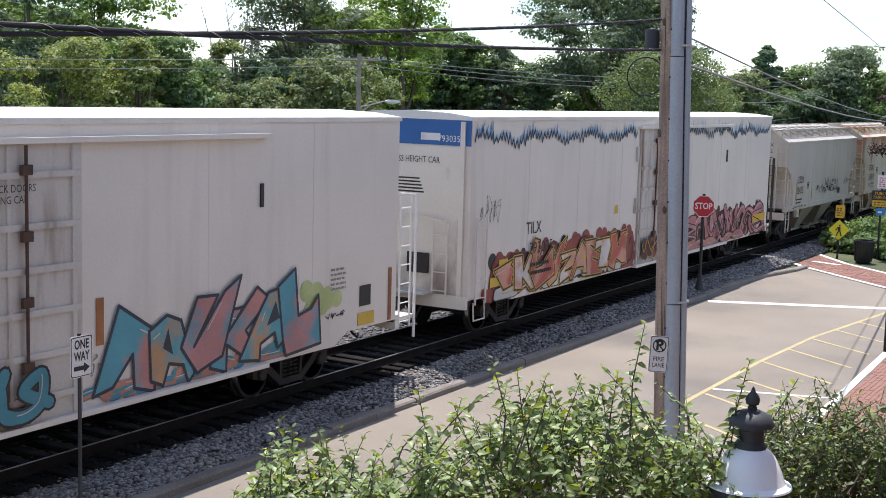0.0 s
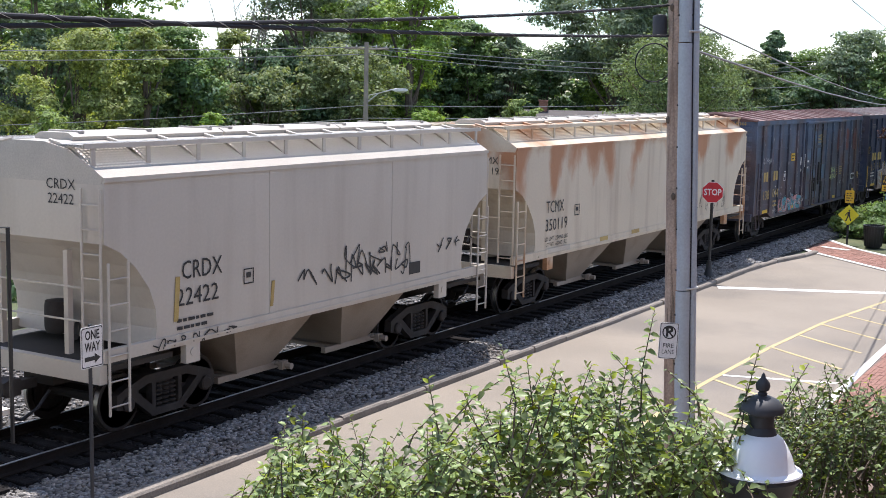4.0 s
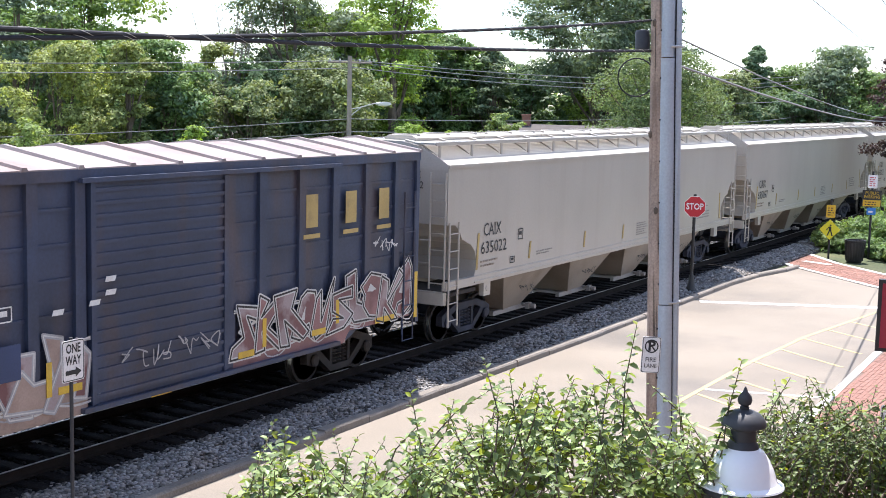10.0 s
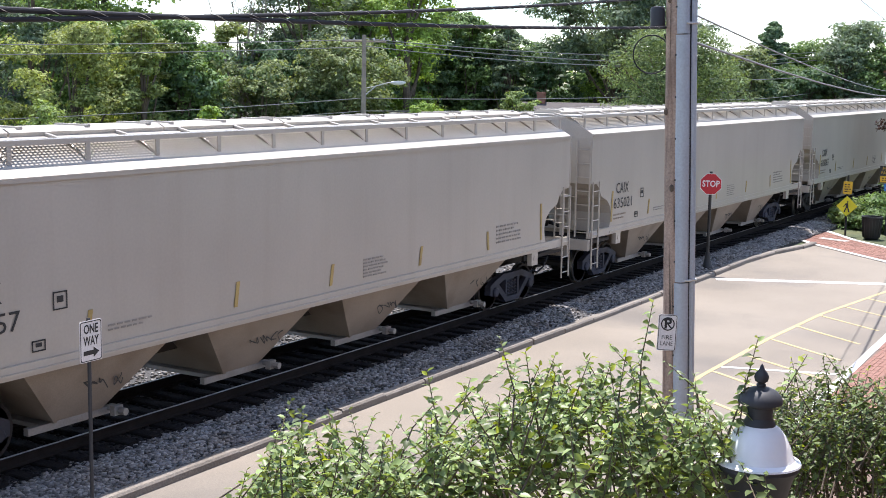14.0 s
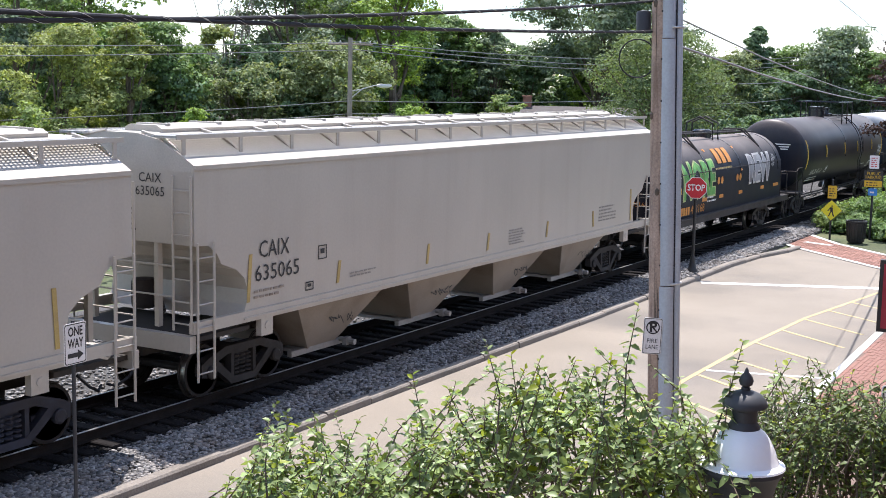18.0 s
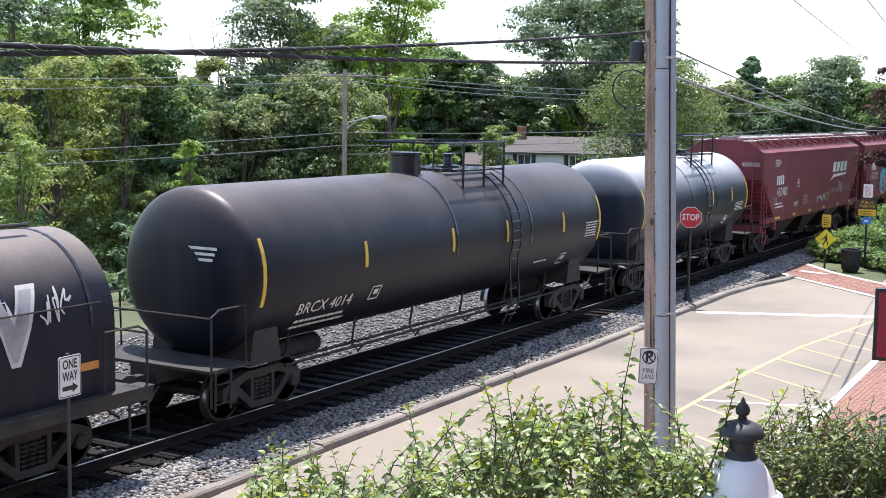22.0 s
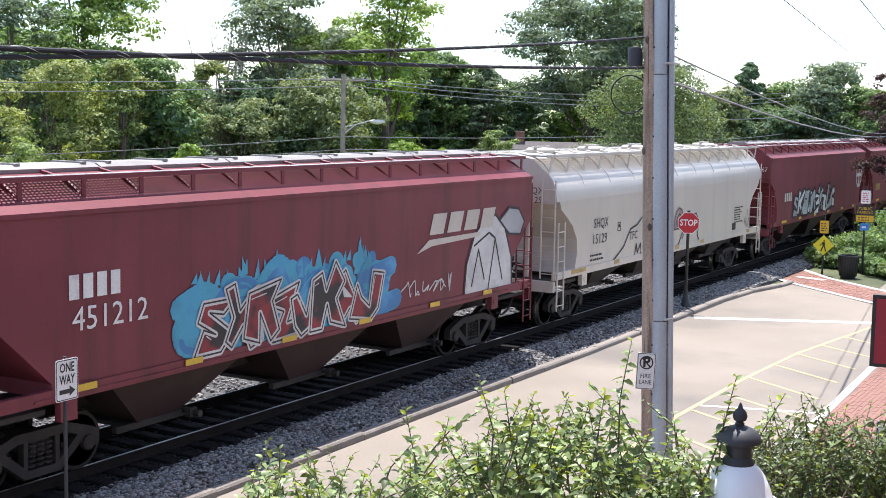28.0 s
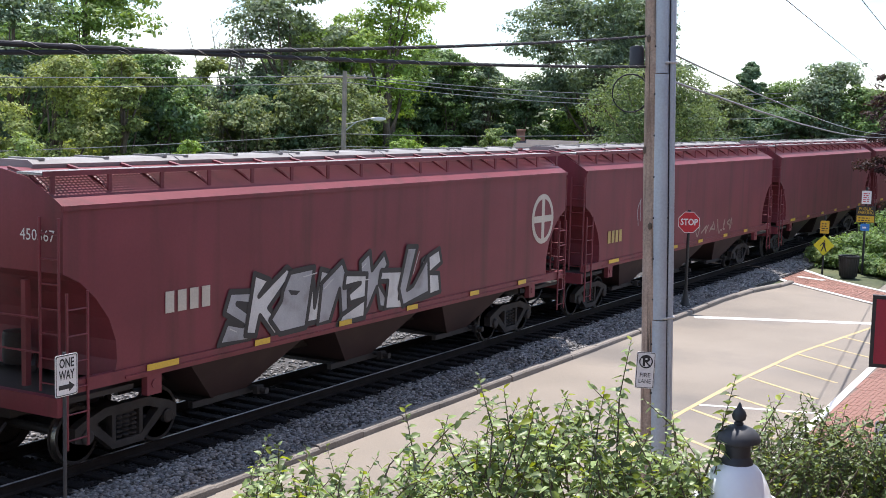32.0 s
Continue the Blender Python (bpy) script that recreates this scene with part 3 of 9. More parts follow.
def build_track():
    bed = Shape()
    prof = [(-2.45, ROAD - 0.05), (-2.40, ROAD + 0.06), (-1.75, -0.26), (1.75, -0.26), (3.6, -0.36), (8.6, ROAD - 0.02), (8.8, ROAD - 0.2)]
    xs = [-60, 10, 20, 30, 40, 50, 60, 80, 120, 300]
    bed.loft([[(x, TRACK_Y + u, z) for u, z in prof] for x in xs], closed=False, caps=False)
    tagged(part("ballast_bed", bed, ballast_bed, smooth=True), "grey crushed stone ballast under the railway track", "ballast", kind="structure")
    # loose stones, thickest where the camera passes nearest
    rnd = np.random.RandomState(3)
    stones = []
    n = 64000
    x = 9.5 + 62 * rnd.rand(n) ** 1.9
    y = TRACK_Y + np.where(rnd.rand(n) < 0.58, -2.42 + 1.75 * rnd.rand(n), -0.7 + 8.6 * rnd.rand(n))
    base = np.array([[1, 0, -.3], [-.5, .87, -.3], [-.5, -.87, -.3], [.5, .8, .45], [-.95, 0, .4], [.5, -.8, .5]])
    faces = np.array([[0, 2, 1], [3, 4, 5], [0, 1, 3], [1, 4, 3], [1, 2, 4], [2, 5, 4], [2, 0, 5], [0, 3, 5]])
    u = y - TRACK_Y
    z = np.interp(u, [p[0] for p in prof], [p[1] for p in prof])
    size = 0.025 + 0.027 * rnd.rand(n) + 0.0007 * np.maximum(0, x - 25)
    ang = rnd.rand(n) * 6.283
    v = base[None] * size[:, None, None] * (0.7 + 0.6 * rnd.rand(n, 6, 3))
    c, s_ = np.cos(ang)[:, None], np.sin(ang)[:, None]
    vx = v[:, :, 0] * c - v[:, :, 1] * s_ + x[:, None]
    vy = v[:, :, 0] * s_ + v[:, :, 1] * c + y[:, None]
    vz = v[:, :, 2] + (z + 0.012 + 0.02 * rnd.rand(n))[:, None]
    pts = np.stack([vx, vy, vz], -1)
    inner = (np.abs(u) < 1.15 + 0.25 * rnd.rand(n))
    for mask, m, lab in ((~inner, ballast_stone, "loose grey crushed ballast stones beside the rails"), (inner, ballast_oily_shade, "dark oily ballast stones between the rails, train shade in their colour")):
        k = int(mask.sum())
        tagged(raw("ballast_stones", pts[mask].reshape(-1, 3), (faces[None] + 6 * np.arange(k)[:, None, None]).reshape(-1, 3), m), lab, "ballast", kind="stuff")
    # sleepers
    ties = thing("sleeper_row", "dark weathered wooden sleepers bedded in the ballast", "sleepers", kind="structure")
    tie = Shape()
    tie.loft([[(u0, yy, -0.34), (u1, yy, -0.34), (u1, yy, -0.185), (u1 - 0.02, yy, -0.17), (u0 + 0.02, yy, -0.17), (u0, yy, -0.185)] for yy, u0, u1 in ((-1.3, -0.11, 0.11), (0, -0.115, 0.115), (1.3, -0.11, 0.11))])
    me = tie.mesh("sleeper", [tie_wood])
    r2 = random.Random(8)
    for i in range(150):
        part("sleeper", me, tie_wood, ties, at=pose(8.0 + 0.5 * i + r2.uniform(-0.03, 0.03), TRACK_Y + r2.uniform(-0.05, 0.05), r2.uniform(-0.012, 0.012), 0, 0, r2.uniform(-1.5, 1.5)))
    for side in (-1, 1):
        yy = TRACK_Y + side * 0.7525
        rail = Shape()
        pr = [(-0.07, -0.17), (0.07, -0.17), (0.07, -0.155), (0.015, -0.135), (0.011, -0.045), (0.036, -0.033), (0.036, -0.008), (-0.036, -0.008), (-0.036, -0.033), (-0.011, -0.045), (-0.015, -0.135), (-0.07, -0.155)]
        rail.loft([[(xx, yy + u, w) for u, w in pr] for xx in (-60, 60, 300)])
        ob = tagged(part("rail", rail, rail_steel), "rusty steel rail with a polished running surface", "rail", "rails of the track", "structure")
        top = Shape()
        top.hull([(-60, yy - 0.020, -0.008), (300, yy - 0.020, -0.008), (300, yy + 0.020, -0.008), (-60, yy + 0.020, -0.008)],
                 [(-60, yy - 0.014, 0), (300, yy - 0.014, 0), (300, yy + 0.014, 0), (-60, yy + 0.014, 0)])
        part("running_surface", top, rail_top, ob, "polished running surface")


def raw(name, verts, faces, material, parent=None):
    """A mesh straight from arrays of points and triangles or quads."""
    me = bpy.data.meshes.new(name)
    n, k = faces.shape
    me.vertices.add(len(verts))
    me.vertices.foreach_set("co", np.ascontiguousarray(verts, dtype=np.float32).ravel())
    me.loops.add(n * k)
    me.loops.foreach_set("vertex_index", np.ascontiguousarray(faces, dtype=np.int32).ravel())
    me.polygons.add(n)
    me.polygons.foreach_set("loop_start", np.arange(0, n * k, k, dtype=np.int32))
    me.update(calc_edges=True)
    me.materials.append(material)
    ob = new(name, me)
    ob.parent = parent
    return ob


build_track()


def brick_field(parent, inside, x0, x1, y0, y1, z, turn, near, seed):
    """Paving bricks in running bond: the nearest as pieces, the rest joined."""
    r = random.Random(seed)
    one = Shape()
    one.hull([(-0.098, -0.048, -0.03), (0.098, -0.048, -0.03), (0.098, 0.048, -0.03), (-0.098, 0.048, -0.03)], [(-0.094, -0.044, 0.008), (0.094, -0.044, 0.008), (0.094, 0.044, 0.008), (-0.094, 0.044, 0.008)])
    me = one.mesh("brick", [brick_mat])
    rest, made = Shape(), 0
    c, s_ = math.cos(radians(turn)), math.sin(radians(turn))
    j = 0
    v = y0
    while v < y1:
        u = x0 + (0.1 if j % 2 else 0.0)
        while u < x1:
            x, y = u * c - v * s_, u * s_ + v * c
            if inside(x, y):
                dz = z + r.uniform(-0.003, 0.003)
                if made < 300 and near(x, y):
                    part("brick", me, brick_mat, parent, at=pose(x, y, dz, 0, 0, turn))
                    made += 1
                else:
                    rest.add([(x + (a * c - b * s_), y + (a * s_ + b * c), dz + h) for a, b, h in one.v], one.f)
            u += 0.2
        v += 0.1
        j += 1
    tagged(part("bricks_joined", rest, brick_mat, parent), kind="stuff")


def edge(path, x):
    return float(np.interp(x, [p[0] for p in path], [p[1] for p in path]))


brick_field(pavement, lambda x, y: 2.6 < y < edge(((16, 5.36), (24.5, 5.66), (32.1, 5.91), (40, 5.98)), x) and x > 23 and y > 5.8 - (38.5 - x) * 1.5, 23, 38, 2.5, 6.1, ROAD + 0.10, 0.0, lambda x, y: 25 < x < 30 and y > 4.6, 3)
NEAR_EDGE = ((42.0, 6.2), (43.65, 8.55), (47.2, 12.2), (50.0, 14.2))
FAR_EDGE = ((44.7, 6.2), (47.2, 9.0), (49.25, 11.1), (52.1, 13.1), (52.6, 13.8))


def on_crossing(x, y):
    if not 6.3 < y < 13.7:
        return False
    a = float(np.interp(y, [p[1] for p in NEAR_EDGE], [p[0] for p in NEAR_EDGE])) + 0.2
    b = float(np.interp(y, [p[1] for p in FAR_EDGE], [p[0] for p in FAR_EDGE])) - 0.2
    return a < x < b


brick_field(crossing, on_crossing, 30, 60, -40, -10, ROAD + 0.012, 45.0, lambda x, y: False, 4)


# ---- the train ----
SPEED = 9.08
WHEEL_R = 0.457
HALF = 1.55
TRAIN, WHEELSETS = [], []


def travelled(t):
    """Metres that the train has gone by t, counted from its place at 9 s."""
    early = max(0.0, (9.0 - t) / 9.0)
    return SPEED * (t - 9.0) + 0.38 * early * early


def make_truck_mesh(name, iron):
    s = Shape()
    for y in (-1.0, 0.9):
        y0, y1 = y - 0.02, y + 0.14
        s.prism([(-1.12, 0.40), (-1.12, 0.62), (-0.95, 0.70), (-0.5, 0.84), (0.5, 0.84), (0.95, 0.70), (1.12, 0.62), (1.12, 0.40), (0.97, 0.36), (0.80, 0.46), (0.80, 0.58), (0.45, 0.70), (-0.45, 0.70), (-0.80, 0.58), (-0.80, 0.46), (-0.97, 0.36)], y0, y1)
        s.prism([(-0.86, 0.56), (-0.70, 0.62), (-0.26, 0.26), (-0.34, 0.16)], y0, y1)
        s.prism([(0.86, 0.56), (0.34, 0.16), (0.26, 0.26), (0.70, 0.62)], y0, y1)
        s.box((-0.36, y0, 0.15), (0.36, y1, 0.27))
        for dx in (-0.34, 0.26):
            s.box((dx, y0 + 0.01, 0.26), (dx + 0.08, y1 - 0.01, 0.72))
        for dx in (-0.16, 0.0, 0.16):
            for k in range(5):
                s.turned((dx, y + 0.06, 0.29 + 0.075 * k), [(0.05, 0), (0.075, 0.015), (0.075, 0.04), (0.05, 0.055)], 8)
        for dx in (-0.89, 0.89):
            s.turned((dx, y - 0.08 if y < 0 else y + 0.1, 0.457), [(0.09, 0), (0.12, 0.02), (0.12, 0.11), (0.09, 0.13)], 10, axis="y")
    s.box((-0.2, -0.95, 0.45), (0.2, 0.95, 0.74))
    s.turned((0, 0, 0.72), [(0.3, 0), (0.3, 0.14)], 12)
    for dx in (-0.52, 0.52):
        s.box((dx - 0.05, -0.9, 0.40), (dx + 0.05, 0.9, 0.52))
    return s.mesh(name, [iron], True)


def make_wheelset_mesh():
    s = Shape()
    s.turned((0, 0, 0), [(0.075, -0.98), (0.075, 0.98)], 10, axis="y")
    for sg in (-1, 1):
        def ring(pr, slot):
            s.turned((0, 0, 0), [(r, sg * h) for r, h in (pr if sg > 0 else pr)], 28, slot, "y")
        ring([(0.09, 0.66), (0.15, 0.66), (0.17, 0.70), (0.36, 0.73), (0.39, 0.69), (0.485, 0.69), (0.488, 0.715), (0.457, 0.725)], 0)
        ring([(0.457, 0.725), (0.452, 0.82)], 1)
        ring([(0.452, 0.82), (0.40, 0.825), (0.37, 0.77), (0.17, 0.79), (0.15, 0.82), (0.09, 0.82)], 0)
    return s.mesh("wheelset", [wheel_steel, tread_steel], True)


TRUCK = make_truck_mesh("truck", truck_iron)
TRUCK_BLUE = make_truck_mesh("truck_blue", truck_blue)
WHEELSET = make_wheelset_mesh()


def railcar(name, label, x0):
    car = thing(name, label, "railcar", pose(x0, TRACK_Y, 0), "cars of the freight train")
    TRAIN.append((car, x0))
    return car


def undergear(car, length, inset, frame_mesh=None, sill=True, sill_mat=None):
    """Two trucks with turning wheelsets, couplers, centre sill and brake gear."""
    for k, x in enumerate((inset, length - inset)):
        tr = part("truck", frame_mesh or TRUCK, truck_iron, car, at=pose(x, 0, 0))
        for dx in (-0.89, 0.89):
            ws = part("wheelset", WHEELSET, wheel_steel, tr, "steel wheels with shiny treads", at=pose(dx, 0, WHEEL_R))
            WHEELSETS.append((ws, dx, random.Random(len(WHEELSETS)).uniform(0, 90)))
    for k, (x, d) in enumerate(((0, -1), (length, 1))):
        s = Shape()
        s.box((min(x, x + d * 0.38), -0.08, 0.80), (max(x, x + d * 0.38), 0.08, 0.95))
        s.prism([(x + d * 0.36, 0.76), (x + d * 0.60, 0.74), (x + d * 0.68, 0.80), (x + d * 0.68, 0.98), (x + d * 0.55, 1.02), (x + d * 0.36, 1.0)], -0.15, 0.13)
        part("coupler", s, truck_iron, car)
        h = Shape()
        h.tube([(x, -0.35, 0.78), (x + d * 0.25, -0.36, 0.55), (x + d * 0.5, -0.30, 0.42), (x + d * 0.64, -0.22, 0.48)], 0.025, 6)
        part("brake_hose", h, cable_black, car)
    if sill:
        s = Shape()
        s.box((0.1, -0.32, 0.82), (length - 0.1, 0.32, 1.12))
        part("centre_sill", s, sill_mat or under_dark, car)


def ladder(car, x, y, z0, z1, w, material, rungs=None, axis="x", name="ladder"):
    """Rails and rungs, flat against a side (axis x) or an end (axis y)."""
    s = Shape()
    n = rungs or max(2, round((z1 - z0) / 0.38))

    def p(u, z):
        return (x + u, y, z) if axis == "x" else (x, y + u, z)
    s.tube([p(0, z0), p(0, z1)], 0.022, 6)
    s.tube([p(w, z0), p(w, z1)], 0.022, 6)
    for i in range(n):
        z = z0 + (z1 - z0) * (i + 0.35) / n
        s.tube([p(0, z), p(w, z)], 0.014, 5)
    return part(name, s, material, car)


def decal(car, name, x0, x1, z0, z1, y, material, slant=0.0, label=""):
    s = Shape()
    s.prism([(x0, z0), (x1, z0), (x1 + slant, z1), (x0 + slant, z1)], y - 0.003, y + 0.004)
    return part(name, s, material, car, label)


def side_text(car, body, size, x, z, material, y=-HALF - 0.012, width=None, label=""):
    return lettering(body, size, material, car, pose(x, y, z, 90), width, label=label)


def bars(car, x0, x1, z0, z1, rows, y, material, seed=0, name="small_print"):
    """Rows of print too small to read, as short bars."""
    r = random.Random(seed)
    s = Shape()
    h = (z1 - z0) / rows
    for i in range(rows):
        x, z = x0, z1 - (i + 0.8) * h
        stop = x0 + (x1 - x0) * r.uniform(0.7, 1.0)
        while x < stop:
            w = r.uniform(0.06, 0.16)
            s.box((x, y - 0.003, z), (min(x + w, stop), y + 0.003, z + h * 0.42))
            x += w + 0.04
    return tagged(part(name, s, material, car), kind="stuff")


def hopper_body(car, length, outline, paint, eave=4.05, sill=1.38, half=HALF, roof=None, prof=None, chord=True):
    """Covered hopper: side sheets with cut-away ends, roof, chutes."""
    right = [(length - x, z) for x, z in outline][::-1]
    poly = outline + right
    s = Shape()
    s.prism([(x, z) for x, z in poly], -half, half)
    part("body", s, paint, car, "welded steel side and end sheets")
    # eave rail and side sill
    for sg, nm in ((-1, "near"), (1, "far")):
        e = Shape()
        y = sg * half
        if chord:
            e.prism([(0, eave - 0.05), (length, eave - 0.05), (length, eave + 0.02), (0, eave + 0.02)], min(y, y + sg * 0.03), max(y, y + sg * 0.03))
            part("top_chord", e, paint, car)
        e = Shape()
        e.prism([(-0.05, sill - 0.03), (length + 0.05, sill - 0.03), (length + 0.05, sill + 0.16), (-0.05, sill + 0.16)], min(y - sg * 0.08, y + sg * 0.03), max(y - sg * 0.08, y + sg * 0.03))
        part("side_sill", e, paint, car)
    # roof
    prof = prof or [(-half, eave + 0.02), (-half + 0.25, eave + 0.17), (-0.85, eave + 0.40), (-0.35, eave + 0.50), (0.35, eave + 0.50), (0.85, eave + 0.40), (half - 0.25, eave + 0.17), (half, eave + 0.02)]
    r = Shape()
    r.loft([[(-0.006, y, z) for y, z in prof + [(half - 0.05, eave - 0.09), (-half + 0.05, eave - 0.09)]], [(length + 0.006, y, z) for y, z in prof + [(half - 0.05, eave - 0.05), (-half + 0.05, eave - 0.05)]]])
    part("roof", r, roof or paint, car, smooth=True)
    return prof


def roof_walk(car, length, eave, paint, grate_mat, hatch_mat, pitch=1.02, slanted=False, ov=0.12, round_hatches=False, foot=0.13):
    """Running boards of open grating on posts, carlines over the roof, and hatch covers."""
    for sg in (-1, 1):
        g = Shape()
        yo, yi, z = sg * 1.28, sg * 0.78, eave + 0.455
        n = int((length + 2 * ov) / 0.08)
        for i in range(n):
            x = -ov + (length + 2 * ov) * i / n
            g.box((x, min(yo, yi), z), (x + 0.030, max(yo, yi), z + 0.025))
        for k in range(10):
            y = yo + (yi - yo) * k / 9
            g.box((-ov, y - 0.011, z - 0.01), (length + ov, y + 0.011, z + 0.028))
        part("running_board", g, grate_mat, car, "open metal grating walkway")
        rail = Shape()
        rail.box((-ov, yo - 0.025 if sg < 0 else yo, z - 0.03), (length + ov, yo if sg < 0 else yo + 0.025, z + 0.045))
        part("board_edge", rail, paint, car)
        m = max(2, round(length / pitch))
        for i in range(m + 1):
            x = 0.06 + (length - 0.12) * i / m
            p = Shape()
            lean = 0.16 if slanted else 0.0
            ye = sg * (HALF - 0.02)
            p.hull([(x - 0.04, yo - 0.014, eave + foot), (x + 0.04, yo - 0.014, eave + foot), (x + 0.04, yo + 0.010, eave + foot), (x - 0.04, yo + 0.010, eave + foot)],
                   [(x - 0.04 + lean, yo - 0.014, z), (x + 0.04 + lean, yo - 0.014, z), (x + 0.04 + lean, yo + 0.010, z), (x - 0.04 + lean, yo + 0.010, z)])
            part("board_post", p, paint, car)
            c = Shape()
            c.tube([(x, yo, eave + foot + 0.02), (x, sg * 1.10, eave + 0.29), (x, sg * 0.85, eave + 0.43), (x, sg * 0.4, eave + 0.52)], 0.028, 5)
            part("roof_rib", c, paint, car)
    nh = max(2, round(length / 3.4))
    for i in range(nh):
        x0 = 0.5 + (length - 1.0) * i / nh
        x1 = 0.5 + (length - 1.0) * (i + 1) / nh - 0.04
        if round_hatches:
            xm = (x0 + x1) / 2
            h = Shape()
            h.turned((xm, 0, eave + 0.48), [(0.42, 0), (0.42, 0.08), (0.36, 0.13), (0.0, 0.15)], 18)
            h.box((xm - 0.48, -0.05, eave + 0.62), (xm + 0.48, 0.05, eave + 0.665))
            part("hatch_cover", h, hatch_mat, car, smooth=True)
            continue
        h = Shape()
        pr = [(-0.40, eave + 0.48), (-0.42, eave + 0.55), (-0.30, eave + 0.61), (0.30, eave + 0.61), (0.42, eave + 0.55), (0.40, eave + 0.48)]
        h.loft([[(x, y, z) for y, z in pr] for x in (x0, x1)])
        part("hatch_cover", h, hatch_mat, car)
        for xx in (x0 + 0.25, (x0 + x1) / 2, x1 - 0.25):
            d = Shape()
            d.prism([(xx - 0.05, eave + 0.60), (xx + 0.05, eave + 0.60), (xx + 0.05, eave + 0.635), (xx - 0.05, eave + 0.635)], -0.34, 0.34)
            part("hatch_latch", d, hatch_mat, car)


def chutes(car, length, bays, first, mat_, sill=1.38, low=0.42, wide=None, gates=None):
    """Discharge chutes with sliding gates under the body."""
    span = (length - 2 * first) / bays
    for i in range(bays):
        a, b = first + span * i, first + span * (i + 1)
        m = (a + b) / 2
        s = Shape()
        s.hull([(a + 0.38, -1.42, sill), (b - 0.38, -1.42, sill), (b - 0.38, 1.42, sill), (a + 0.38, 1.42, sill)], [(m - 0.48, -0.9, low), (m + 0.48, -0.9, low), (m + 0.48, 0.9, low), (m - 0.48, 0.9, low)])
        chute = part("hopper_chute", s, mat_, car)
        for sg in (-1, 1):
            f = Shape()
            f.hull([(a + 0.36, sg * 1.43, sill), (a + 0.42, sg * 1.43, sill), (m - 0.44, sg * 0.91, low), (m - 0.50, sg * 0.91, low)], [(a + 0.36, sg * 1.47, sill), (a + 0.42, sg * 1.47, sill), (m - 0.44, sg * 0.95, low), (m - 0.50, sg * 0.95, low)])
            part("seam_flange", f, mat_, chute)
        for sg in (-0.86, 0.86):
            rl = Shape()
            rl.box((m - 0.95, sg - 0.05, low - 0.10), (m + 0.80, sg + 0.05, low + 0.01))
            part("gate_rail", rl, gates or chute_grey, car)
        g = Shape()
        g.box((m - 0.66, -0.80, low - 0.07), (m + 0.52, 0.80, low - 0.004))
        g.tube([(m + 0.62, -1.18, low - 0.02), (m + 0.62, 1.18, low - 0.02)], 0.035, 8)
        g.box((m + 0.52, -1.14, low - 0.09), (m + 0.70, -1.04, low + 0.06))
        g.tube([(m + 0.62, -1.28, low - 0.02), (m + 0.62, -1.16, low - 0.02)], 0.06, 8)
        part("outlet_gate", g, gates or chute_grey, car)


def hopper_ends(car, length, paint, sill=1.38, dark=None, deep=1.3):
    """Platforms, ladders, grab irons, end posts and brake gear at both ends."""
    for k, x in ((0, 0.0), (1, length)):
        d = 1 if k == 0 else -1
        s = Shape()
        x0, x1 = sorted((x + d * 0.03, x + d * 1.5))
        s.box((x0, -HALF + 0.09, sill - 0.20), (x1, HALF - 0.09, sill - 0.12))
        part("end_platform", s, under_dark, car)
        s = Shape()
        xa, xb = sorted((x - d * 0.12, x + d * 0.02))
        s.box((xa, -HALF, sill - 0.34), (xb, HALF, sill - 0.06))
        part("end_sill", s, paint, car)
        for yy in (-0.75, 0.7):
            p = Shape()
            xp, xq = sorted((x + d * 0.03, x + d * 0.13))
            p.box((xp, yy, sill), (xq, yy + 0.09, 2.95))
            part("end_post", p, paint, car)
        ladder(car, x + d * 0.02 if d > 0 else x - 0.42, -HALF - 0.05, 0.55, sill + 1.45, 0.40, paint, 6)
        ladder(car, x - d * 0.06, -HALF + 0.02, sill, 3.9, 0.38, paint, 7, axis="y")
        ladder(car, x + d * 0.02 if d > 0 else x - 0.42, HALF + 0.05, 0.55, sill + 1.45, 0.40, paint, 6)
        h = Shape()
        for z in (sill + 0.55, sill + 1.05):
            h.tube([(x - d * 0.04, -HALF + 0.42, z), (x - d * 0.06, -0.1, z), (x - d * 0.04, HALF - 0.42, z)], 0.016, 5)
        part("hand_rail", h, paint, car)
        b = Shape()
        b.turned((x + d * 0.75, 0.25, sill + 0.12), [(0.0, -0.02), (0.2, 0), (0.22, 0.08), (0.22, 0.42), (0.2, 0.5), (0.0, 0.52)], 14)
        b.tube([(x + d * 0.3, -0.6, sill + 0.2), (x + d * 1.4, 0.5, sill + 0.2)], 0.05, 6)
        part("brake_cylinder", b, dark or truck_iron, car, smooth=True)
        jp = Shape()
        xj = x + d * 1.85
        jp.prism([(xj - 0.16, sill - 0.34), (xj + 0.16, sill - 0.34), (xj + 0.16, sill), (xj - 0.16, sill)], -HALF - 0.02, -HALF + 0.1)
        jp.turned((xj, -HALF - 0.035, sill - 0.17), [(0.0, 0), (0.07, 0.0), (0.07, 0.03), (0.0, 0.03)], 10, axis="y")
        part("jacking_pad", jp, paint, car)


